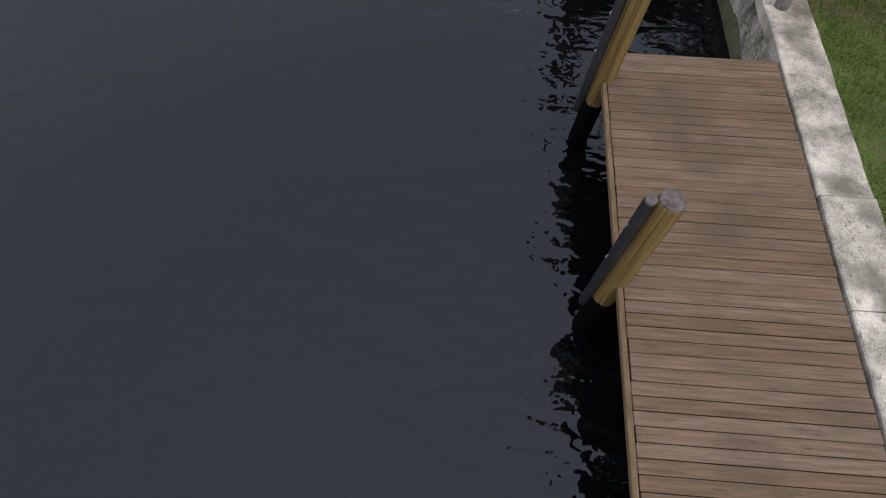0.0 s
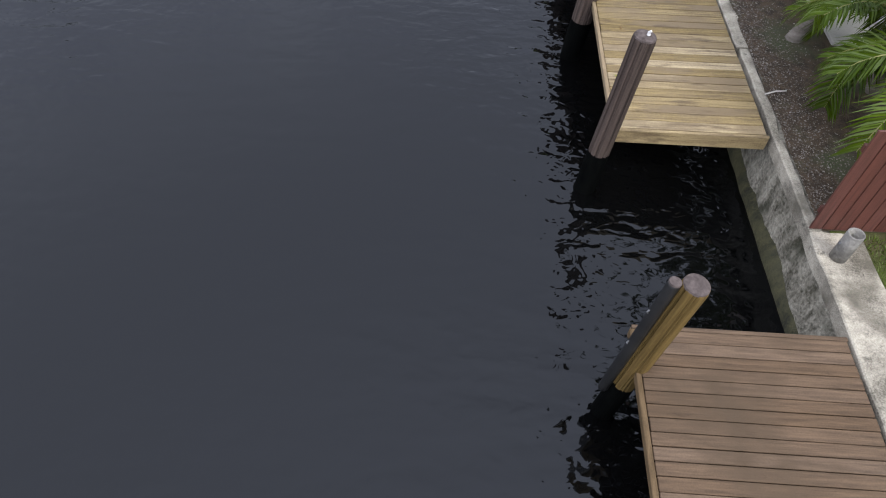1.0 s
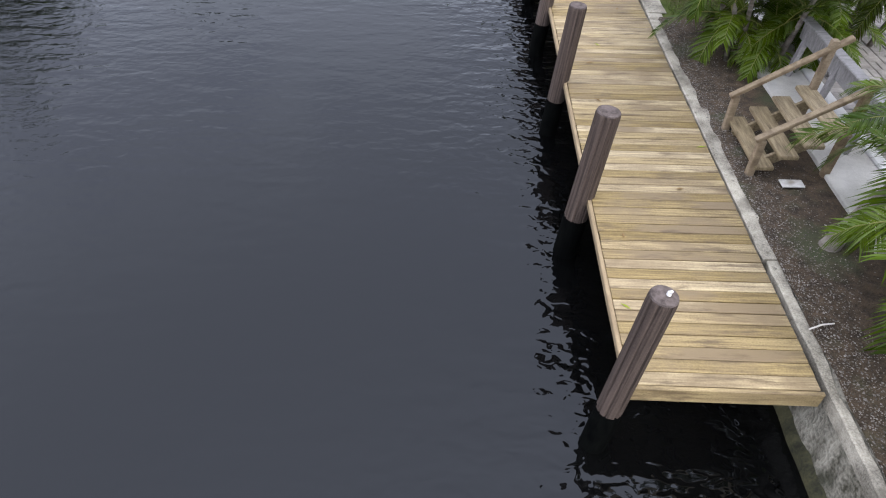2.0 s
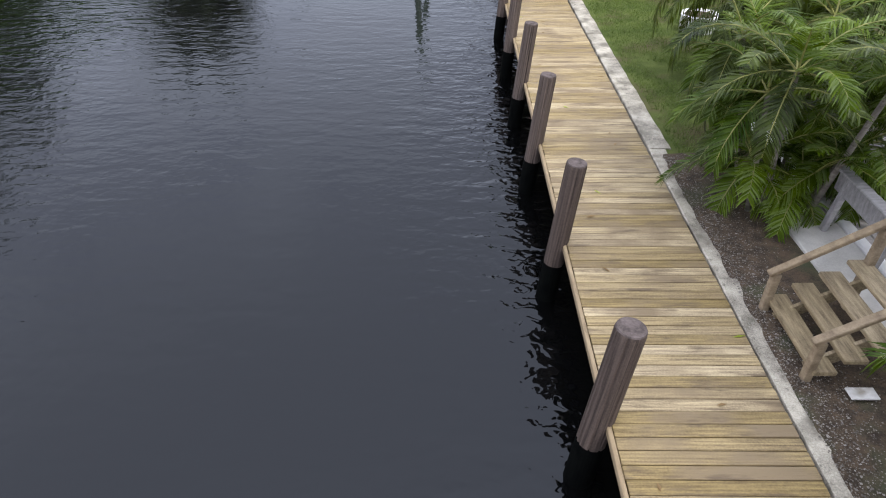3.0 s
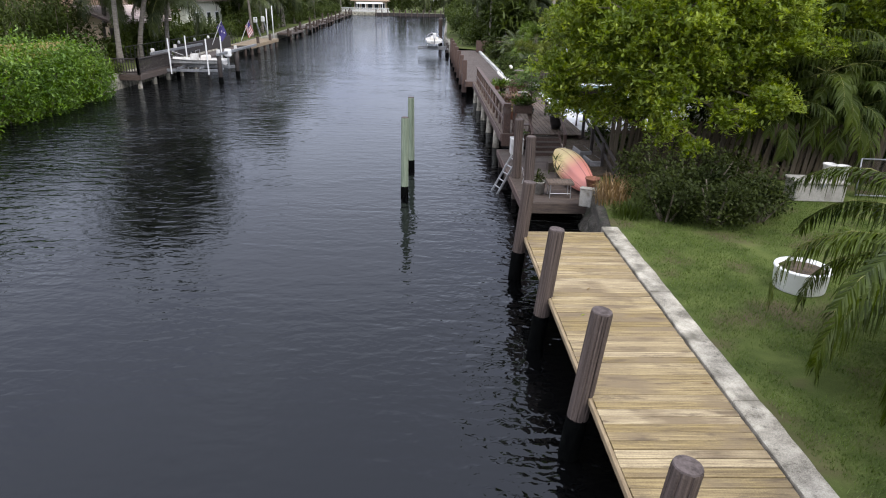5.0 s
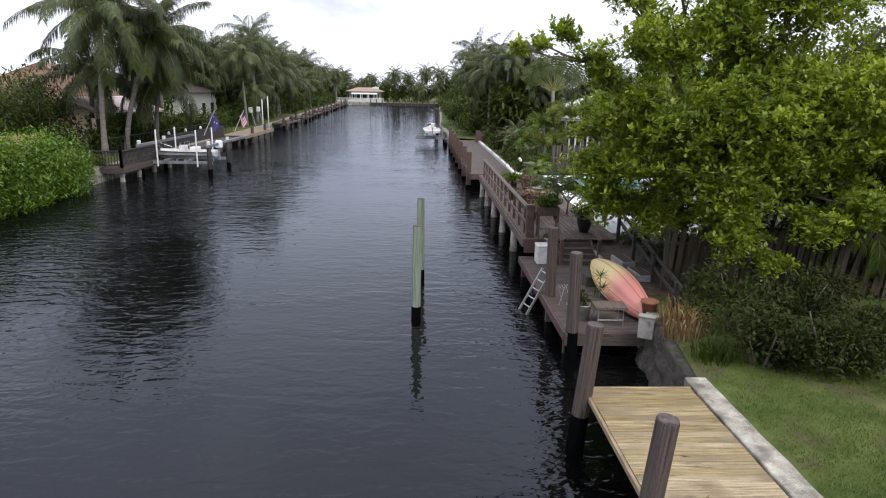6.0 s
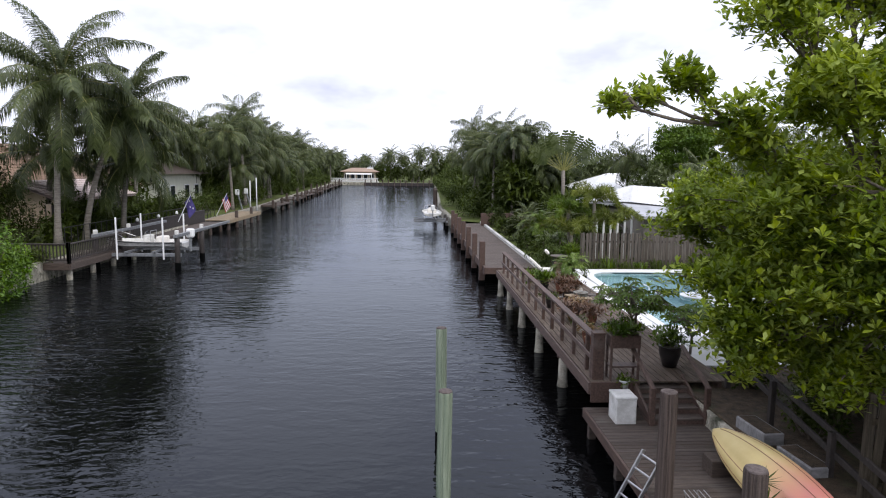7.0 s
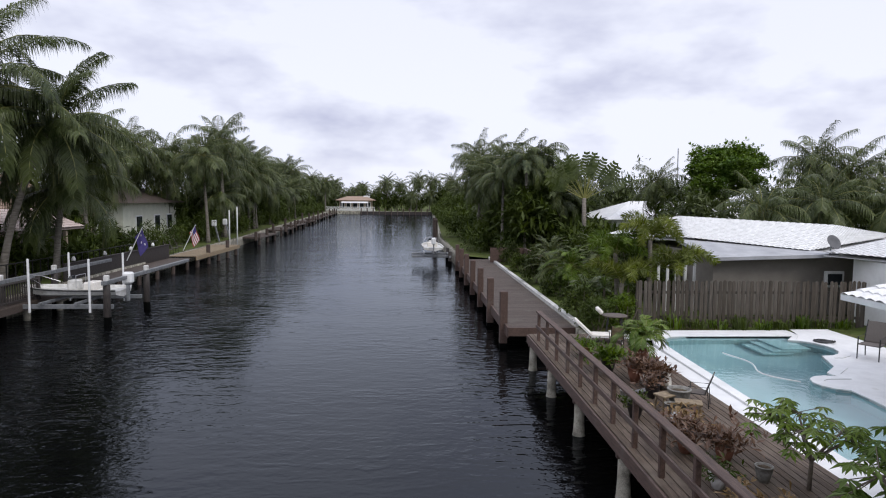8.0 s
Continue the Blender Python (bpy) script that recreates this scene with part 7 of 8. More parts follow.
# ---------- broadleaf trees ----------
def limb_tree(name, x, y, trunk_h, seed, label, leaf, mat, lobes, per_lobe, z0=0.0, trunk=0.16, tuft=7, bark="bark"):
    """A broadleaf tree: trunk, limbs to each lobe of the crown with twigs, and tufts of leaves in the lobes."""
    rng = random.Random(seed)
    nrg = np.random.default_rng(seed)
    t = thing(name, (x, y, z0), label, "tree")
    fork = Vector((0.1, 0.05, trunk_h))
    part("trunk", Buf().tube([(0, 0, -0.2), (0.04, 0.02, trunk_h * 0.5), fork], [trunk * 1.25, trunk, trunk * 0.85], 12), M[bark], t, smooth=True)
    wood, lv = Buf(), Buf()
    young = Buf()
    for c, r in lobes:
        c, r = Vector(c), Vector(r)
        mid = fork.lerp(c, 0.5) + Vector((rng.uniform(-0.2, 0.2), rng.uniform(-0.2, 0.2), 0.25))
        if r.x < 0.4:
            # a slender branch that leaves the nearest large limb
            root = min((Vector(c2) for c2, r2 in lobes if r2[0] >= 0.4), key=lambda v: (v - c).length)
            mid = root.lerp(c, 0.5) + Vector((0, 0, -0.06))
            wood.tube([root, mid, c], [trunk * 0.16, trunk * 0.12, trunk * 0.07], 6)
        else:
            wood.tube([fork, mid, c], [trunk * 0.4, trunk * 0.22, trunk * 0.1], 7)
        sub_n = 14
        for k in range(sub_n):
            d = Vector((rng.gauss(0, 1), rng.gauss(0, 1), rng.gauss(0.05, 0.8))).normalized()
            s = mid.lerp(c, rng.uniform(0.4, 1.0))
            e = c + Vector((d.x * r.x, d.y * r.y, d.z * r.z)) * rng.uniform(0.45, 1.12)
            wood.tube([s, s.lerp(e, 0.55) + Vector((0, 0, 0.08)), e], [trunk * 0.12, trunk * 0.075, 0.008], 5, False)
            # one spray of foliage along the twig: an uneven, flattened, slightly hanging lump
            n = int(per_lobe / sub_n * min(1.3, (r.x / 1.3) ** 1.5) * rng.uniform(0.55, 1.35))
            q = nrg.normal(0, 1, (n, 3)) * np.array([0.22, 0.22, 0.14]) * r.x * rng.uniform(0.7, 1.25)
            q[:, 2] -= 0.35 * (q[:, 0] ** 2 + q[:, 1] ** 2) / r.x
            along = nrg.uniform(0.55, 1.04, n)[:, None]
            pts = np.array(s) * (1 - along) + np.array(e) * along + q
            # high lobes get extra pale tufts for the light shining through the crown
            fresh_or_lit = nrg.uniform(0, 1, n) < (0.6 if rng.random() < 0.5 else 0.15) + (0.15 if c.z > 4.3 else 0.0)
            lv.arrays(*rosettes(pts[~fresh_or_lit], leaf, nrg, tuft, 0.55, 0.42))
            young.arrays(*rosettes(pts[fresh_or_lit], leaf * 0.95, nrg, tuft, 0.55, 0.42))
    if mat is M["leaf_tree"]:
        part("young_foliage", young, M["leaf_young"], t, "yellow-green tufts of young leaves and of the backlit crown top")
    else:
        part("young_foliage", young, mat, t)
    part("limb_tangle", wood, M[bark], t, smooth=True)
    part("crown", lv, mat, t, "dense tufts of green leaves")
    return t


# crown of the shade tree: x, y, z and reach of each limb's foliage, by part of the crown
WATERSIDE = [(4.0, 29.6, 5.0, 0.6), (4.6, 29.8, 6.7, 0.75), (4.5, 29.8, 4.0, 0.85), (4.4, 30.3, 2.6, 0.8), (4.9, 30.0, 1.8, 0.7), (5.2, 29.3, 2.9, 1.0),
             (5.4, 29.6, 5.6, 1.15), (5.7, 29.0, 4.2, 1.3), (5.9, 30.6, 7.4, 1.1), (5.5, 31.4, 3.6, 1.4), (5.6, 29.2, 1.5, 0.45),
             (2.3, 29.6, 5.3, 0.2), (2.75, 29.7, 5.42, 0.24), (3.3, 29.7, 5.65, 0.3), (5.6, 31.5, 1.7, 0.6), (6.3, 31.5, 1.5, 0.6), (5.4, 32.6, 2.5, 0.55)]
SKIRT = [(6.2, 28.7, 2.7, 1.1), (6.6, 28.3, 2.0, 0.8), (7.5, 28.3, 2.8, 1.2), (8.7, 28.3, 2.7, 1.2), 
         (8.1, 27.6, 1.8, 0.6), (6.7, 27.7, 1.45, 0.5), (9.3, 27.7, 2.1, 0.7), (7.4, 27.5, 1.0, 0.4), (7.0, 31.4, 1.3, 0.6)]
CANOPY = [(7.1, 28.8, 4.5, 1.5), (6.6, 29.6, 6.3, 1.5), (9.2, 28.6, 4.5, 1.6), (8.4, 29.4, 6.7, 1.6), (10.0, 28.6, 3.5, 1.2), (11.0, 29.4, 5.4, 1.7), (9.8, 29.8, 7.5, 1.6),
          (13.2, 29.4, 5.6, 1.9), (12.4, 30.0, 7.6, 1.7), (7.0, 30.4, 7.9, 1.6), (11.5, 30.6, 4.0, 1.8), (13.6, 30.6, 4.2, 1.8), (8.0, 30.2, 5.4, 1.5),
          (9.5, 31.6, 3.4, 2.1), (11.5, 31.8, 4.4, 2.1), (7.6, 31.2, 4.0, 1.8)]
BEYOND = [(6.1, 33.2, 4.1, 0.85), (6.3, 33.6, 2.9, 0.75), (6.8, 34.4, 3.5, 0.85), (7.6, 34.0, 2.5, 1.0), (6.9, 33.0, 2.0, 0.8), (8.5, 34.0, 3.0, 1.1), (8.0, 33.2, 4.2, 1.1),
          (9.6, 33.0, 4.2, 1.3), (8.6, 32.4, 2.4, 1.2), (9.9, 32.8, 2.6, 1.3), (5.6, 35.0, 3.5, 0.45), (5.2, 34.0, 3.4, 0.55), (5.4, 34.0, 4.0, 0.55), (5.0, 32.8, 3.9, 0.5)]
limb_tree("shade_tree", 7.4, 30.6, 2.2, 50, "large spreading green shade tree over the fence", 0.16, M["leaf_tree"],
          [((x - 7.4, y - 30.6, z), (r, r, r * 0.75)) for x, y, z, r in WATERSIDE + SKIRT + CANOPY + BEYOND], 980, trunk=0.2, tuft=8)


def shrub(x, y, radii, n, size, mat, seed, label, z0=0.0, category="shrub", group="", aspect=0.42, tuft=0, bumps=12):
    nrg = np.random.default_rng(seed)
    pts = clump_points(nrg, (0, 0, radii[2] * 0.45), radii, n, 0.5, bumps)
    pts = pts[pts[:, 2] > 0.02]
    s = thing("shrub", (x, y, z0), label, category, group)
    b = Buf()
    b.arrays(*(rosettes(pts, size, nrg, tuft, 0.6, aspect) if tuft else leaves(pts, size, nrg, 0.6, aspect)))
    part("foliage", b, mat, s)
    w = Buf()
    rng = random.Random(seed)
    for k in range(7):
        a = k * 0.9
        w.tube([(0.1 * math.cos(a), 0.1 * math.sin(a), -0.05), (radii[0] * 0.5 * math.cos(a), radii[1] * 0.5 * math.sin(a), radii[2] * rng.uniform(0.5, 0.9))], [0.03, 0.012], 5, False)
    part("stem_tangle", w, M["bark"], s)
    return s


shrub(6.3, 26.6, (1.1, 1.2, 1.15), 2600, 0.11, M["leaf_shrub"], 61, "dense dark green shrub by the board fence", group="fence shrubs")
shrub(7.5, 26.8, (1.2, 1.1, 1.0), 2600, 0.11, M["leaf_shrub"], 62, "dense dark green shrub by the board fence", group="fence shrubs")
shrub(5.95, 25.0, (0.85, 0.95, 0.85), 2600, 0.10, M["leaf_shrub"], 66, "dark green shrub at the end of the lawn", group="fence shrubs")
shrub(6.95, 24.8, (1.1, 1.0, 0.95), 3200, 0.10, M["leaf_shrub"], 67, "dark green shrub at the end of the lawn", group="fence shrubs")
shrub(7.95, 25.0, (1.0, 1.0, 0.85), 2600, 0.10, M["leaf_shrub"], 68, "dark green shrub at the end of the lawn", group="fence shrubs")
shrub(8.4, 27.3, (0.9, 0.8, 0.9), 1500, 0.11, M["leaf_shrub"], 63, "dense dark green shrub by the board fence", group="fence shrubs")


for i, (x, y, r) in enumerate(((6.4, 31.0, 0.7), (7.4, 32.4, 0.8), (6.6, 33.6, 0.6), (8.4, 30.6, 0.8))):
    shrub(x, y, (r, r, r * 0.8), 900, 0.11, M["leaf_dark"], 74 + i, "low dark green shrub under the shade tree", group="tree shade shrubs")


def tuft_grass(x, y, z, n, h, spread, mat, seed, label, name="grass_tuft", category="grass", w=0.012, out=0.6):
    rng = random.Random(seed)
    b = Buf()
    for i in range(n):
        a = rng.uniform(0, 6.28)
        r = spread * math.sqrt(rng.uniform(0, 1))
        p = Vector((r * math.cos(a), r * math.sin(a), 0))
        hh = h * rng.uniform(0.5, 1.1)
        o = out * hh * rng.uniform(0.2, 1.0)
        aa = a + rng.uniform(-0.8, 0.8)
        d = Vector((math.cos(aa), math.sin(aa), 0))
        s = Vector((-d.y, d.x, 0)) * w
        m = p + d * o * 0.35 + Vector((0, 0, hh * 0.7))
        e = p + d * o + Vector((0, 0, hh * rng.uniform(0.5, 1.0)))
        b.add([p - s * 0.7, p + s * 0.7, m + s, m - s, e], [(0, 1, 2, 3), (3, 2, 4)])
    t = thing(name, (x, y, z), label, category)
    part("foliage", b, mat, t)
    return t


tuft_grass(5.12, 26.3, -0.05, 150, 0.62, 0.4, M["dry"], 71, "dry straw-coloured grass tuft at the bank")
tuft_grass(5.3, 26.85, -0.02, 120, 0.62, 0.36, M["dry"], 72, "dry straw-coloured grass tuft at the bank")
tuft_grass(5.2, 25.2, 0.0, 160, 0.4, 0.35, M["leaf_dark"], 73, "green grass tuft at the bank")

# lawn blades near the camera
nrg = np.random.default_rng(5)


def lawn(x0, x1, y0, y1, n, seed):
    g = np.random.default_rng(seed)
    px, py = g.uniform(x0, x1, n), g.uniform(y0, y1, n)
    # the turf is thin in patches
    thin = np.array([noise.noise(Vector((u * 0.8, v * 0.8, 3.0))) + 0.5 * noise.noise(Vector((u * 2.6, v * 2.6, 8.0))) for u, v in zip(px, py)])
    keep = thin < g.uniform(0.15, 0.65, n)
    px, py = px[keep], py[keep]
    n = len(px)
    a = g.uniform(0, 2 * np.pi, n)
    h = g.uniform(0.02, 0.05, n)
    d = np.stack([np.cos(a), np.sin(a), np.zeros(n)], 1)
    s = np.stack([-np.sin(a), np.cos(a), np.zeros(n)], 1) * 0.005
    p = np.stack([px, py, np.zeros(n)], 1)
    e = p + d * (h * g.uniform(0.2, 1.0, n))[:, None] + np.array([0, 0, 1.0]) * h[:, None]
    v = np.stack([p - s, p + s, e], 1).reshape(-1, 3)
    b = Buf().arrays(v, np.arange(n)[:, None] * 3 + np.array([[0, 1, 2]]))
    tagged(part("lawn_grass", b, M["blade"]), "short green lawn grass blades", "grass", "", "stuff")


lawn(4.9, 7.0, -0.5, 6.4, 42000, 3)
lawn(4.83, 10.5, 15.5, 26.5, 90000, 4)

# ---------- planting on the pool deck and round the pool ----------
for i, (x, y, z, r, mt, sz, nn) in enumerate(((4.8, 42.65, 0.56, 0.42, "leaf_red", 0.17, 70), (4.4, 43.4, 0.54, 0.35, "leaf_palm", 0.22, 80), (4.75, 41.5, 0.5, 0.3, "leaf_red", 0.14, 50), (4.2, 38.6, 0.52, 0.42, "leaf_red", 0.17, 70),
                                              (4.3, 44.9, 0.46, 0.34, "leaf_palm", 0.16, 70), (3.98, 33.6, 1.2, 0.38, "leaf_palm", 0.15, 130), (4.5, 39.3, 0.5, 0.36, "dry", 0.15, 40), (4.65, 38.2, 0.5, 0.4, "leaf_red", 0.17, 70), (3.95, 40.3, 0.48, 0.3, "leaf_dark", 0.13, 50),
                                              (3.98, 33.42, 0.2, 0.14, "leaf_palm", 0.1, 30), (5.3, 34.4, 0.75, 0.36, "leaf_palm", 0.18, 90), (5.1, 42.1, 0.55, 0.32, "leaf_red", 0.2, 60), (4.0, 36.2, 0.48, 0.34, "dry", 0.15, 36), (4.1, 37.3, 0.42, 0.3, "leaf_dark", 0.13, 40))):
    g = np.random.default_rng(300 + i)
    pts = g.normal(0, 1, (nn, 3)) * np.array([r * 0.5, r * 0.5, r * 0.3])
    pts[:, 2] = np.abs(pts[:, 2]) - 0.04
    pl = thing("potted_plant", (x, y, z), {"dry": "dried brown plant in a pot", "leaf_red": "reddish bromeliad plant in a pot", "leaf_palm": "green leafy potted plant", "leaf_bright": "bright green potted plant", "leaf_dark": "dark green potted plant"}[mt], "plant", "deck plants")
    part("foliage", Buf().arrays(*rosettes(pts, sz, g, 5, 0.5, 0.32)), M[mt], pl)
    part("plant_stem", Buf().tube([(0, 0, -0.2), (0.01, 0, 0.05)], [0.015, 0.01], 6), M["bark"], pl)


def umbrella_plant(x, y, z, h, seed, label):
    """A slender schefflera: bare forked stems with whorls of drooping leaflets."""
    rng = random.Random(seed)
    u = thing("umbrella_tree", (x, y, z), label, "plant", "umbrella trees")
    w, lv = Buf(), Buf()
    for k in range(5):
        a = k * 1.3 + rng.uniform(-0.3, 0.3)
        e = Vector((0.45 * h * math.cos(a), 0.45 * h * math.sin(a), h * rng.uniform(0.78, 0.95)))
        w.tube([(0, 0, -0.1), (0.02, 0, h * 0.4), Vector((0.02, 0, h * 0.4)).lerp(e, 0.6), e], [0.035, 0.028, 0.02, 0.012], 7)
        for q in range(20):
            b = rng.uniform(0, 6.28)
            c = e + Vector((rng.uniform(0.05, 0.42) * math.cos(b), rng.uniform(0.05, 0.42) * math.sin(b), rng.uniform(-0.25, 0.2)))
            w.tube([e, c], [0.007, 0.005], 4, False)
            for m in range(7):
                an = m * 0.9 + rng.uniform(-0.1, 0.1)
                d = Vector((math.cos(an), math.sin(an), -0.25)).normalized()
                s = Vector((-d.y, d.x, 0)) * 0.027
                L = rng.uniform(0.11, 0.2)
                lv.add([c, c + d * L * 0.55 + s, c + d * L + Vector((0, 0, -0.04)), c + d * L * 0.55 - s], [(0, 1, 2, 3)])
    part("trunk", w, M["bark"], u, smooth=True)
    part("crown", lv, M["leaf_umbrella"], u)
    return u


umbrella_plant(4.25, 33.75, UD + 0.9, 1.0, 41, "slender umbrella tree growing from a deck planter")
umbrella_plant(5.4, 37.2, UD, 1.15, 42, "slender umbrella tree beside the pool deck")
umbrella_plant(6.3, 35.6, 0.1, 1.05, 43, "slender umbrella tree beside the pool")
umbrella_plant(7.3, 36.6, 0.1, 0.95, 45, "slender umbrella tree beside the pool")
areca(5.62, 44.5, 5, 0.8, 0.3, 0.03, 22, 46, "yellow-green potted clump palm on the deck", (0.25, 0.5), 0.1, UD + 0.33, 7, mat="leaf_umbrella", droop=(1.4, 2.2))

# dark palms in the shade behind the lawn fence
for i, (x, y, lo, hi) in enumerate(((10.9, 29.7, 1.6, 3.0), (12.2, 29.5, 1.8, 3.4), (13.5, 29.9, 1.6, 3.4), (14.9, 29.6, 1.5, 3.2), (11.7, 31.0, 2.0, 3.8), (13.4, 31.6, 2.0, 4.0))):
    areca(x, y, 9, 1.8, 0.6, 0.035, 34, 160 + i, "dark drooping clump palm in the shade behind the board fence", (lo, hi), 0.6, per=9, elev=(-0.5, 1.2), hang=1.0, mat="leaf_dark", group="fence palms")
# added leaf masses that close gaps and darken the right of the crown
for i, (x, y, rx, rz) in enumerate(((10.6, 33.4, 2.0, 3.8), (12.8, 33.0, 2.4, 5.0), (15.2, 32.4, 2.6, 6.0), (14.6, 35.0, 2.6, 5.2))):
    shrub(x, y, (rx, 1.6, rz), 3600, 0.26, M["leaf_dark"], 770 + i, "tall dark green tree mass added to darken the crown gaps", group="fence trees", aspect=0.34, bumps=22)
# bed beyond the pool deck and along its fence
for i, (x, y, r, lo, hi) in enumerate(((6.5, 56.8, 1.6, 1.3, 1.5), (6.5, 60.4, 1.5, 0.9, 1.2), (6.6, 53.6, 1.1, 0.6, 0.9), (8.3, 58.6, 1.6, 1.4, 1.9), (7.2, 64.0, 1.6, 1.0, 1.6))):
    areca(x, y, 1, r, 0.34, 0.022, 46, 47 + 100 * i, "dark green feathery date palm beside the dock", (lo, hi), 0.1, per=34, elev=(-0.7, 1.4), droop=(0.9, 1.6), hang=0.3, mat="leaf_palm" if i == 0 else "leaf_coco", group="date palms", fwd=0.5)
for i, (x, y, h, n, m_) in enumerate(((8.35, 51.1, 3.0, 9, "leaf_fox"), (9.35, 50.9, 1.95, 8, "leaf_fox"), (7.3, 51.5, 2.5, 8, "leaf_palm"), (7.1, 50.7, 1.5, 7, "leaf_fox"))):
    palm("foxtail_palm", x, y, h, None, n, 1.55, 0.40, 0.024, 130, M[m_], 51 + 7 * i, "foxtail palm with bushy plumes above the board fence", "foxtail palms", 0.12, (1.9, 2.7), (0.85, 1.45), 0.12, 0.018, fwd=0.4, plume=True)
shrub(5.9, 49.3, (0.7, 1.0, 0.95), 1500, 0.13, M["leaf_dark"], 64, "dark green shrub at the deck end", group="deck end shrubs")
shrub(7.0, 49.7, (0.9, 0.8, 1.1), 1500, 0.14, M["leaf_palm"], 65, "green shrub at the deck end", group="deck end shrubs")
shrub(6.0, 51.6, (0.9, 1.2, 1.2), 1500, 0.15, M["leaf_dark"], 92, "dark green shrub beside the dock", group="deck end shrubs")
shrub(7.6, 54.4, (1.2, 1.3, 1.5), 1500, 0.17, M["leaf_dark"], 93, "dark green shrub beside the dock", group="deck end shrubs")


def yucca(x, y, z, h, r, n, seed, label, mat):
    """A stiff rosette of sword leaves on a short stem."""
    rng = random.Random(seed)
    u = thing("spiky_plant", (x, y, z), label, "plant", "spiky plants")
    part("plant_stem", Buf().tube([(0, 0, -0.05), (0.02, 0, h * 0.6), (0, 0.02, h)], [0.05, 0.045, 0.04], 7), M["bark"], u)
    b = Buf()
    for k in range(n):
        a = k * 2.39996
        e = 1.35 - 1.9 * (k + 0.5) / n + rng.uniform(-0.1, 0.1)
        d = Vector((math.cos(a) * math.cos(e), math.sin(a) * math.cos(e), math.sin(e)))
        sd = Vector((-math.sin(a), math.cos(a), 0)) * 0.022
        L = r * rng.uniform(0.8, 1.1)
        c = Vector((0, 0, h))
        mid, tip = c + d * L * 0.5, c + d * L - Vector((0, 0, 0.12 * L))
        b.add([c - sd * 0.7, c + sd * 0.7, mid + sd, mid - sd, tip], [(0, 1, 2, 3), (3, 2, 4)])
    part("leaf_rosette", b, M[mat], u)
    return u


for i, (x, y, h, r, m_) in enumerate(((7.1, 50.6, 0.75, 0.6, "leaf_umbrella"), (6.6, 50.2, 0.5, 0.55, "leaf_palm"), (7.5, 51.0, 1.3, 0.55, "leaf_umbrella"), (6.2, 50.6, 0.6, 0.5, "leaf_dark"), (6.9, 51.9, 1.1, 0.6, "leaf_palm"), (6.4, 52.6, 0.8, 0.6, "leaf_umbrella"))):
    yucca(x, y, 0.0, h, r, 46, 820 + i, "spiky green sword-leaved plant at the deck end", m_)
for i in range(10):
    x = 7.9 + i * 0.72
    tuft_grass(x, 49.25 + 0.1 * math.sin(i), 0.05, 60, 0.34 + 0.22 * (i % 3 == 1), 0.3, M["leaf_palm"] if i % 2 else M["leaf_dark"], 400 + i, "green strappy plant along the fence", "strap_plant", "plant", 0.022, 0.8)
for i in range(12):
    shrub(6.3 + (i % 3) * 1.3, 56.5 + i * 1.6, (1.0, 1.2, 0.9 + 0.3 * (i % 2)), 320, 0.17, M["leaf_shrub"] if i % 2 else M["leaf_dark"], 500 + i, "green garden shrub beside the dock", group="garden shrubs", aspect=0.45, tuft=6)

for i in range(14):
    shrub(9.2 + (i % 4) * 1.7 + 0.3 * math.sin(i * 2.3), 55.5 + (i // 4) * 4.2 + 0.6 * math.cos(i * 1.7), (1.5, 1.6, 1.5 + 0.35 * (i % 3)), 420, 0.22, M["leaf_dark"] if i % 3 else M["leaf_shrub"], 540 + i, "dark green garden shrub by the neighbouring house", group="garden shrubs", aspect=0.45, tuft=6)

# ---------- mangrove and left bank trees ----------
for i, (x, y, rx, ry, rz) in enumerate(((-18.0, 35.0, 2.6, 3.6, 3.2), (-17.9, 39.5, 2.5, 3.2, 3.2), (-18.0, 43.4, 2.3, 3.0, 3.1), (-17.9, 47.0, 2.2, 2.8, 2.9), (-18.7, 49.2, 1.7, 1.6, 2.0))):
    shrub(x, y, (rx, ry, rz), 6500, 0.2, M["leaf_mangrove"], 600 + i, "bright green mangrove hedge over the water", -1.05, group="mangrove hedge", bumps=30)
for i in range(7):
    shrub(-17.0 - 0.25 * (i % 2), 33.6 + i * 2.15, (1.1, 1.9, 1.5), 2200, 0.18, M["leaf_mangrove"], 660 + i, "low mangrove branches hanging over the water", -1.25, group="mangrove hedge", bumps=20)
shrub(-18.1, 51.3, (1.2, 1.3, 1.5), 1500, 0.16, M["leaf_dark"], 671, "dark bank growth beside the waterside deck", -1.0, group="bank shrubs")
board_fence((-24.5, 40.0), (-20.8, 52.0), 1.7, 27, "yellow-tan board fence behind the mangrove", "fence_tan", 0.16, 0.0, group="left bank fences")

for i, (x, y, r) in enumerate(((-20.5, 77.5, 1.6), (-20.8, 82.0, 1.8), (-21.5, 86.5, 1.4), (-20.6, 91.5, 2.0), (-20.8, 95.5, 2.2), (-20.9, 72.0, 1.5), (-21.5, 67.0, 1.3), (-22.6, 53.8, 1.7), (-24.3, 56.0, 2.4), (-23.2, 59.5, 1.9), (-26.0, 53.0, 2.8), (-22.2, 64.0, 1.6))):
    shrub(x, y, (r, r * 1.2, r * 1.2), 900, 0.3, M["leaf_dark"], 640 + i, "dark green garden shrub on the canal bank", group="bank shrubs", aspect=0.3)
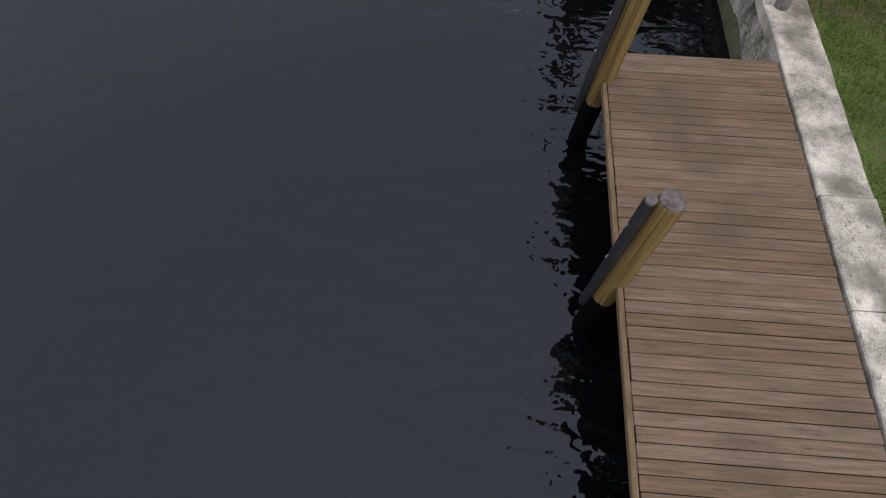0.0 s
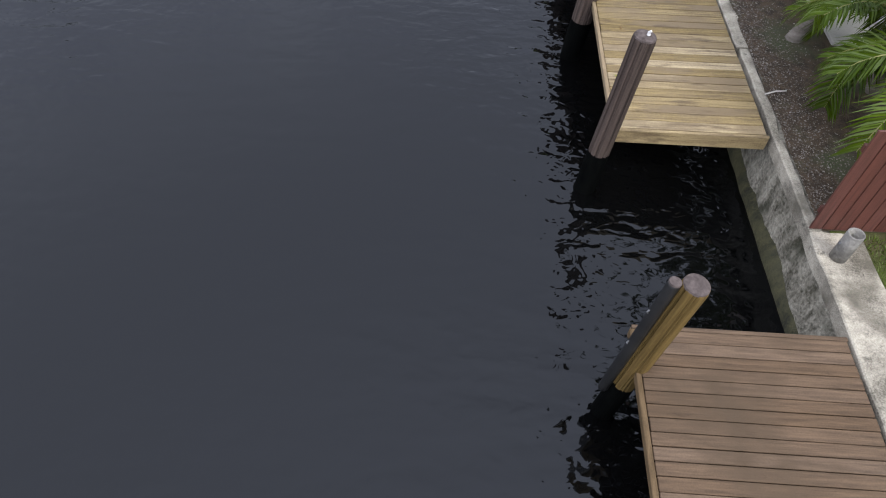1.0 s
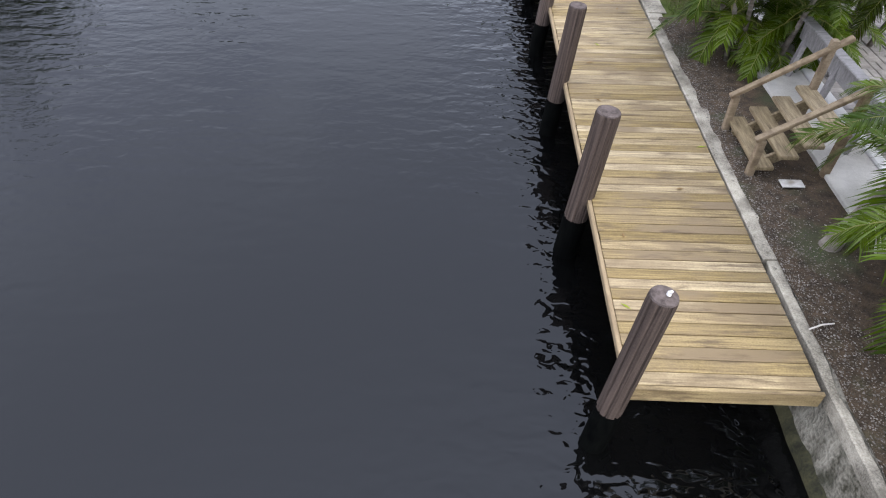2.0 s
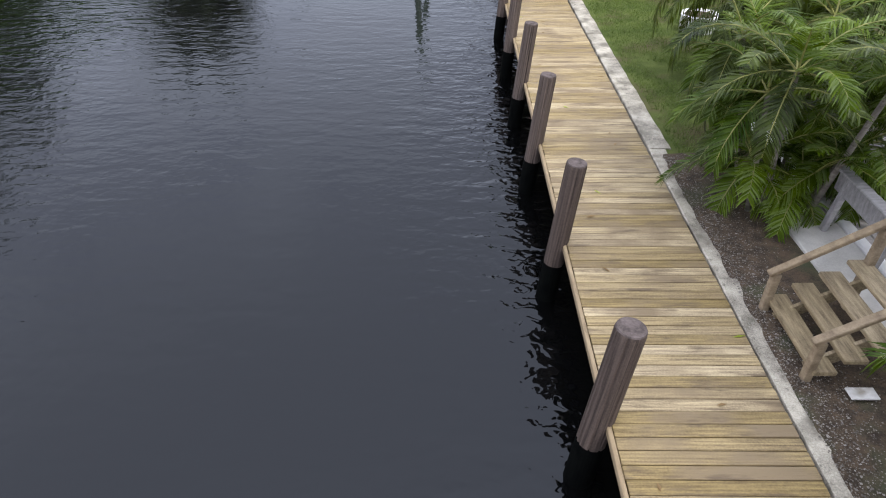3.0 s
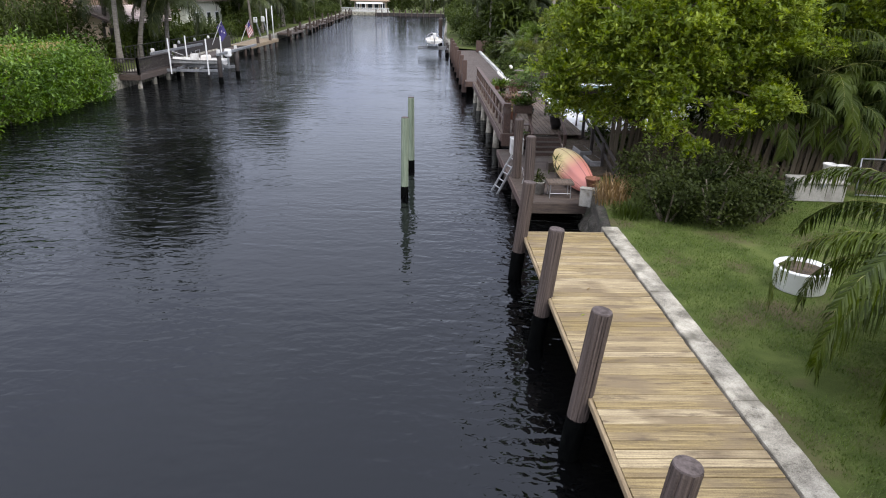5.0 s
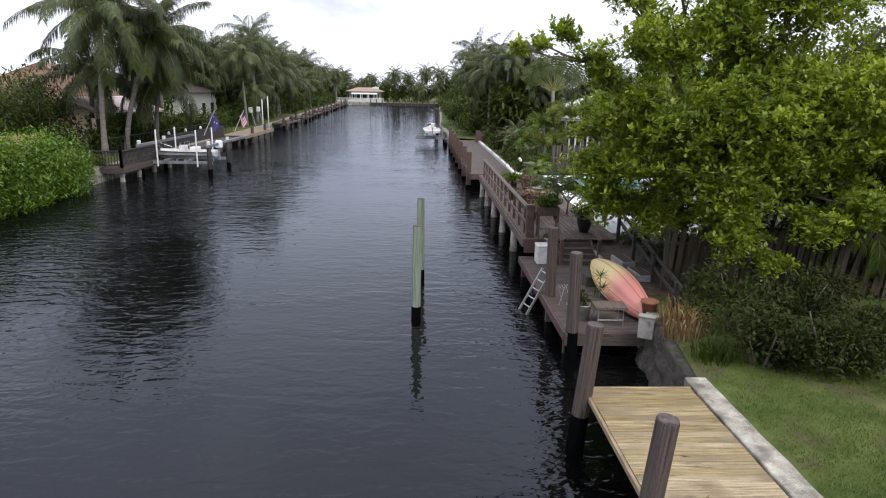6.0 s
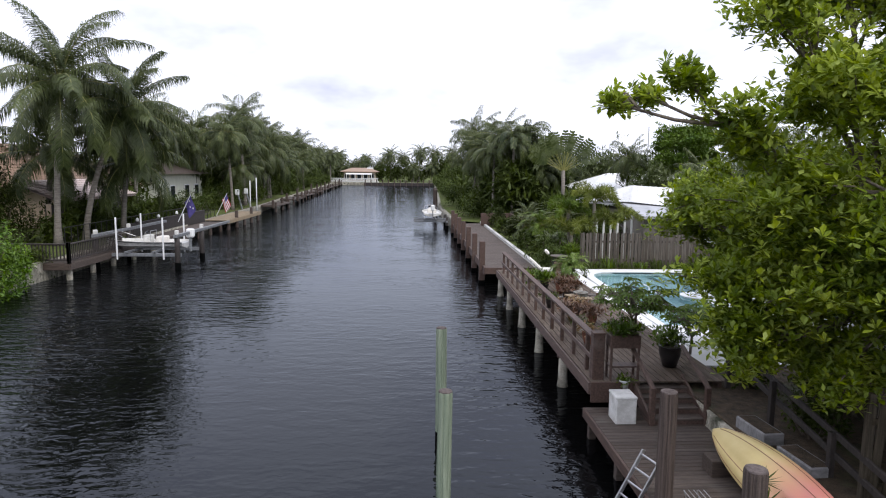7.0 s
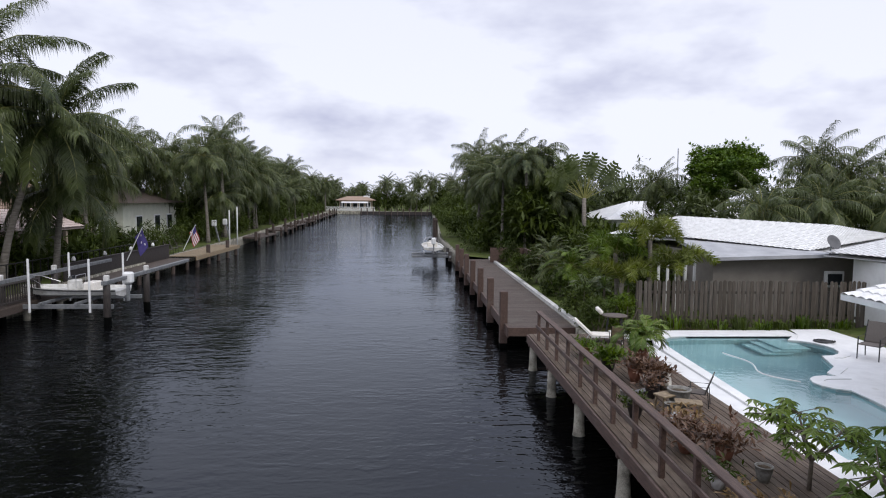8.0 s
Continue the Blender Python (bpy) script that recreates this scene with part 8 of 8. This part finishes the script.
for i, (x, y, rx, rz) in enumerate(((-22.4, 54.3, 1.5, 4.0), (-24.6, 55.8, 2.2, 4.8), (-27.8, 57.5, 3.0, 4.6), (-30.0, 54.0, 3.2, 5.0))):
    shrub(x, y, (rx, rx, rz), 3000, 0.3, M["leaf_dark"], 690 + i, "tall dark green garden tree mass behind the hedge", group="garden trees", aspect=0.25)
for i, (x, y, rz) in enumerate(((-22.5, 27.0, 7.8), (-22.0, 33.0, 8.4), (-22.6, 38.5, 8.2), (-24.5, 43.0, 7.6))):
    shrub(x, y, (3.6, 3.8, rz), 4200, 0.4, M["leaf_dark"], 760 + i, "tall dark tree standing behind the mangrove hedge", group="hedge trees", aspect=0.3, bumps=26)
shrub(-23.2, 57.0, (2.0, 1.8, 5.0), 3400, 0.28, M["leaf_shrub"], 768, "dark brownish-green tree beside the tiled house", group="garden trees", aspect=0.3, bumps=20)
for i, (x, y, h, ln, n, L) in enumerate(((-20.1, 57.2, 9.1, (0.35, 0.06), 34, 5.2), (-19.6, 59.2, 8.0, (0.35, 0.29), 28, 4.3), (-22.5, 60.5, 5.4, (0.8, 0.1), 20, 4.2), (-18.9, 62.5, 5.0, (0.2, 0.1), 18, 3.8))):
    palm("tall_coconut_palm", x, y, h, ln, n, L, 1.15, 0.042, 130, M["leaf_coco"], 700 + i, "tall coconut palm with arching feather crown", "coconut palms", 0.2, (0.7, 1.6), (-0.75, 1.4), 1.1, 0.045, fwd=0.3, lift=(-0.25, 0.2))
forms = []
for i, (h, n, L) in enumerate(((8.0, 36, 3.5), (6.2, 36, 3.4), (10.5, 32, 3.3), (4.6, 32, 3.4))):
    forms.append(palm("coconut_palm", (-22.0, -24.5, -19.4, -21.0)[i], (72.0, 78.0, 89.0, 99.0)[i], h if i != 2 else 8.2, None, n, L, 1.05, 0.046, 44, M["leaf_coco"], 720 + i, "coconut palm with arching fronds on the canal bank", "bank palms", 0.17, (0.6, 1.7), (-1.15, 1.35), 1.15, 0.035, fwd=0.3, lift=(-0.25, 0.2)))
rng = random.Random(77)
for i in range(44):
    y = 84 + i * 4.7
    x = -20.3 - max(0, y - 95) * 0.052 - rng.uniform(0, 7)
    f = forms[rng.randrange(4)]
    copy_thing(f, pose(x, y, 0, 0, 0, rng.uniform(0, 360)) @ Matrix.Scale(rng.uniform(0.9, 1.3), 4))
for x, y, s, k in ((-27.0, 92.0, 1.0, 0), (-29.5, 88.5, 1.0, 0), (-33.0, 94.0, 1.1, 0), (-26.0, 97.0, 1.1, 0), (-24.4, 103.0, 1.25, 1), (-23.0, 107.0, 1.05, 0), (-22.2, 110.5, 1.1, 0), (-23.6, 114.0, 1.15, 0), (-21.6, 112.5, 1.2, 1), (-22.6, 104.0, 1.2, 3), (-21.9, 118.0, 1.1, 0), (-23.4, 122.0, 1.15, 0)):
    copy_thing(forms[k], pose(x, y, 0, 0, 0, x * 53 % 360) @ Matrix.Scale(s, 4))
for i in range(30):
    y = 84 + i * 6.6
    x = 9.0 + max(0, y - 130) * 0.02 + rng.uniform(0, 10)
    copy_thing(forms[rng.randrange(4)], pose(x, y, 0, 0, 0, rng.uniform(0, 360)) @ Matrix.Scale(rng.uniform(0.75, 1.1), 4))
for i, (x, y, h) in enumerate(((8.3, 76.5, 7.3), (7.0, 79.5, 6.3), (9.9, 78.5, 7.6), (7.6, 83.5, 5.4), (11.3, 77.5, 4.6))):
    palm("queen_palm", x, y, h, None, 26, 2.8, 0.72, 0.04, 64, M["leaf_coco"], 780 + i, "queen palm with hanging plumes above the garden", "queen palms", 0.15, (1.3, 2.3), (-0.5, 1.3), 1.2, 0.03, fwd=0.35)
for x, y, s, k in ((9.0, 88.0, 1.0, 0), (12.4, 85.5, 0.85, 0), (7.6, 92.0, 1.1, 1), (6.9, 97.0, 1.15, 1), (8.0, 103.0, 1.15, 0), (14.2, 86.0, 0.75, 0), (19.0, 78.0, 0.72, 0), (27.5, 71.0, 0.9, 0), (19.9, 64.0, 0.85, 3), (24.0, 65.5, 0.95, 3), (29.0, 70.0, 1.0, 1), (31.5, 68.0, 0.9, 1), (28.0, 64.0, 0.9, 3), (33.0, 64.0, 0.8, 1)):
    copy_thing(forms[k], pose(x, y, 0, 0, 0, x * 37 % 360) @ Matrix.Scale(s, 4))
for i in range(34):
    x = -50 + i * 2.9 + rng.uniform(-1, 1)
    y = (246 if not -31 < x < -10 else 264) + rng.uniform(0, 15)
    copy_thing(forms[rng.randrange(4)], pose(x, y, 0, 0, 0, rng.uniform(0, 360)) @ Matrix.Scale(rng.uniform(0.9, 1.4), 4))


def thicket(name, boxes, size, mat, seed, label):
    """Joined far undergrowth: lumps of leaves along the banks."""
    g = np.random.default_rng(seed)
    b = Buf()
    for (x, y, z), r, n in boxes:
        b.arrays(*leaves(clump_points(g, (x, y, z), r, n, 0.5, 12), size, g, 0.7, 0.28))
    return tagged(part(name, b, mat), label, "trees", "", "stuff")


bl_ = [((-23.5 - max(0, y - 95) * 0.052 - rng.uniform(0, 6), y, rng.uniform(1.8, 3.2)), (3.4, 4.4, rng.uniform(3.6, 5.8)), 1900) for y in range(72, 246, 5) if not 76 < y < 90]
thicket("bank_thicket", bl_, 0.8, M["leaf_dark"], 81, "dark green trees and undergrowth behind the docks")
bl_ = [((-20.9 - max(0, y - 95) * 0.052 - rng.uniform(0, 1.5), y, rng.uniform(0.8, 1.4)), (1.6, 2.6, rng.uniform(1.6, 2.8)), 700) for y in range(62, 240, 4) if not 73 < y < 88]
thicket("bank_hedge", bl_, 0.45, M["leaf_dark"], 86, "dark green hedge growth along the bank edge")
bl_ = [((6.3 + max(0, y - 130) * 0.02 + rng.uniform(0, 1.5) - (1.6 if y > 80 else 0), y, rng.uniform(0.8, 1.3)), (1.5, 2.6, rng.uniform(1.4, 2.4)), 700) for y in range(77, 240, 4)]
thicket("bank_hedge", bl_, 0.45, M["leaf_dark"], 87, "dark green hedge growth along the bank edge")
bl_ = [((-27 - rng.uniform(0, 8), y, rng.uniform(2.0, 3.0)), (3.5, 4.0, 4.6), 1500) for y in range(30, 80, 4)]
bl_ += [((-20.6 - rng.uniform(0, 0.8), y, 0.7), (1.1, 1.9, rng.uniform(1.5, 2.4)), 700) for y in range(59, 78, 3)]
thicket("garden_thicket", bl_, 0.5, M["leaf_dark"], 85, "dark green garden trees behind the mangrove")
br_ = [((9.5 + max(0, y - 130) * 0.02 + rng.uniform(-1, 7), y, rng.uniform(1.0, 1.8) if y < 112 else rng.uniform(1.4, 2.8)), (3.4, 4.2, rng.uniform(1.8, 3.2) if y < 112 else rng.uniform(3.0, 5.0)), 1900) for y in range(76, 246, 5)]
br_ += [((8.6 + (k % 3) * 1.9, 76.5 + k * 1.5, 2.7 + 0.5 * (k % 3)), (2.0, 2.4, 3.3 + 0.4 * (k % 2)), 1700) for k in range(12)]
thicket("bank_thicket", br_, 0.8, M["leaf_dark"], 82, "dark green trees and undergrowth behind the seawall")
br_ = [((18 + rng.uniform(0, 40), 62 + k * 3.0, rng.uniform(1.5, 2.6)), (4.5, 4.5, rng.uniform(4.6, 6.4)), 1900) for k in range(34)]
thicket("garden_thicket", br_, 0.8, M["leaf_dark"], 83, "dark green garden trees behind the white roofs")
be_ = [((-56 + k * 4.1, 252 + rng.uniform(0, 16) + (16 if -33 < -56 + k * 4.1 < -9 else 0), rng.uniform(2.4, 4)), (4.2, 4.2, rng.uniform(6, 9.5)), 1700) for k in range(30)]
thicket("canal_end_thicket", be_, 0.9, M["leaf_dark"], 84, "dark green trees across the canal end")
fan = thing("fan_tree", (12.4, 75.0, 0), "traveller's tree with a flat fan of paddle leaves", "tree")
part("trunk", Buf().tube([(0, 0, -0.1), (0.05, 0, 2.4), (0, 0, 4.5)], [0.2, 0.17, 0.15], 10), M["bark_palm"], fan, smooth=True)
for k in range(15):
    a_ = math.radians(26 + k * 9.2)
    d_ = Vector((math.cos(a_), 0.25 * math.sin(k * 1.7), math.sin(a_))).normalized()
    e_ = Vector((0, 0, 4.4))
    stalk = part("stalk", Buf().tube([e_, e_ + d_ * 1.7], [0.05, 0.03], 6), M["frond_stem"], fan)
    sd_ = Vector((-d_.z, 0.15, d_.x)).normalized()
    bl2 = Buf()
    for j in range(9):
        for sg in (-1, 1):
            p0 = e_ + d_ * (1.5 + j * 0.22)
            w_ = 0.36 * math.sin(math.pi * (j + 1) / 10.5) + 0.06
            p1 = p0 + sd_ * sg * w_ + d_ * 0.16 - Vector((0, 0, 0.12 * w_ * (1 + j * 0.2)))
            bl2.add([p0, p0 + d_ * 0.19, p1 + d_ * 0.17, p1], [(0, 1, 2, 3)])
    part("paddle_blade", bl2, M["leaf_coco"], stalk)
limb_tree("ficus_tree", 22.6, 74.5, 4.0, 88, "broad flat-topped green tree behind the white roof", 0.3, M["leaf_bright"],
          [((-1.6, 0, 6.9), (1.2, 1.4, 0.8)), ((-0.6, 0.5, 7.6), (1.3, 1.5, 0.8)), ((0.8, 0.6, 8.0), (1.5, 1.5, 0.8)), ((2.0, 0.2, 7.2), (1.3, 1.4, 0.9)), ((0.4, -0.9, 6.6), (1.6, 1.4, 0.9)), ((-1.4, -0.6, 5.6), (1.3, 1.3, 0.9)), ((1.8, 0.2, 5.8), (1.3, 1.3, 0.9))], 760, trunk=0.3, tuft=7)
br_ = [((15.5 + k * 1.75, 92 + 5 * math.sin(k * 1.9), 3.6), (2.6, 3.0, 4.6 + 0.8 * math.sin(k * 2.7)), 1700) for k in range(9)]
br_ += [((19.0 + k * 2.0, 71.5 + 2.0 * math.sin(k * 2.3), 2.2), (2.4, 2.2, 4.2 + 0.7 * math.sin(k * 1.3)), 1900) for k in range(10)]
thicket("roof_thicket", br_, 0.5, M["leaf_coco"], 89, "dull green garden trees behind the white tile roof")

# planks of the two near docks
lay_planks(dock_brown)
lay_planks(dock_pale)
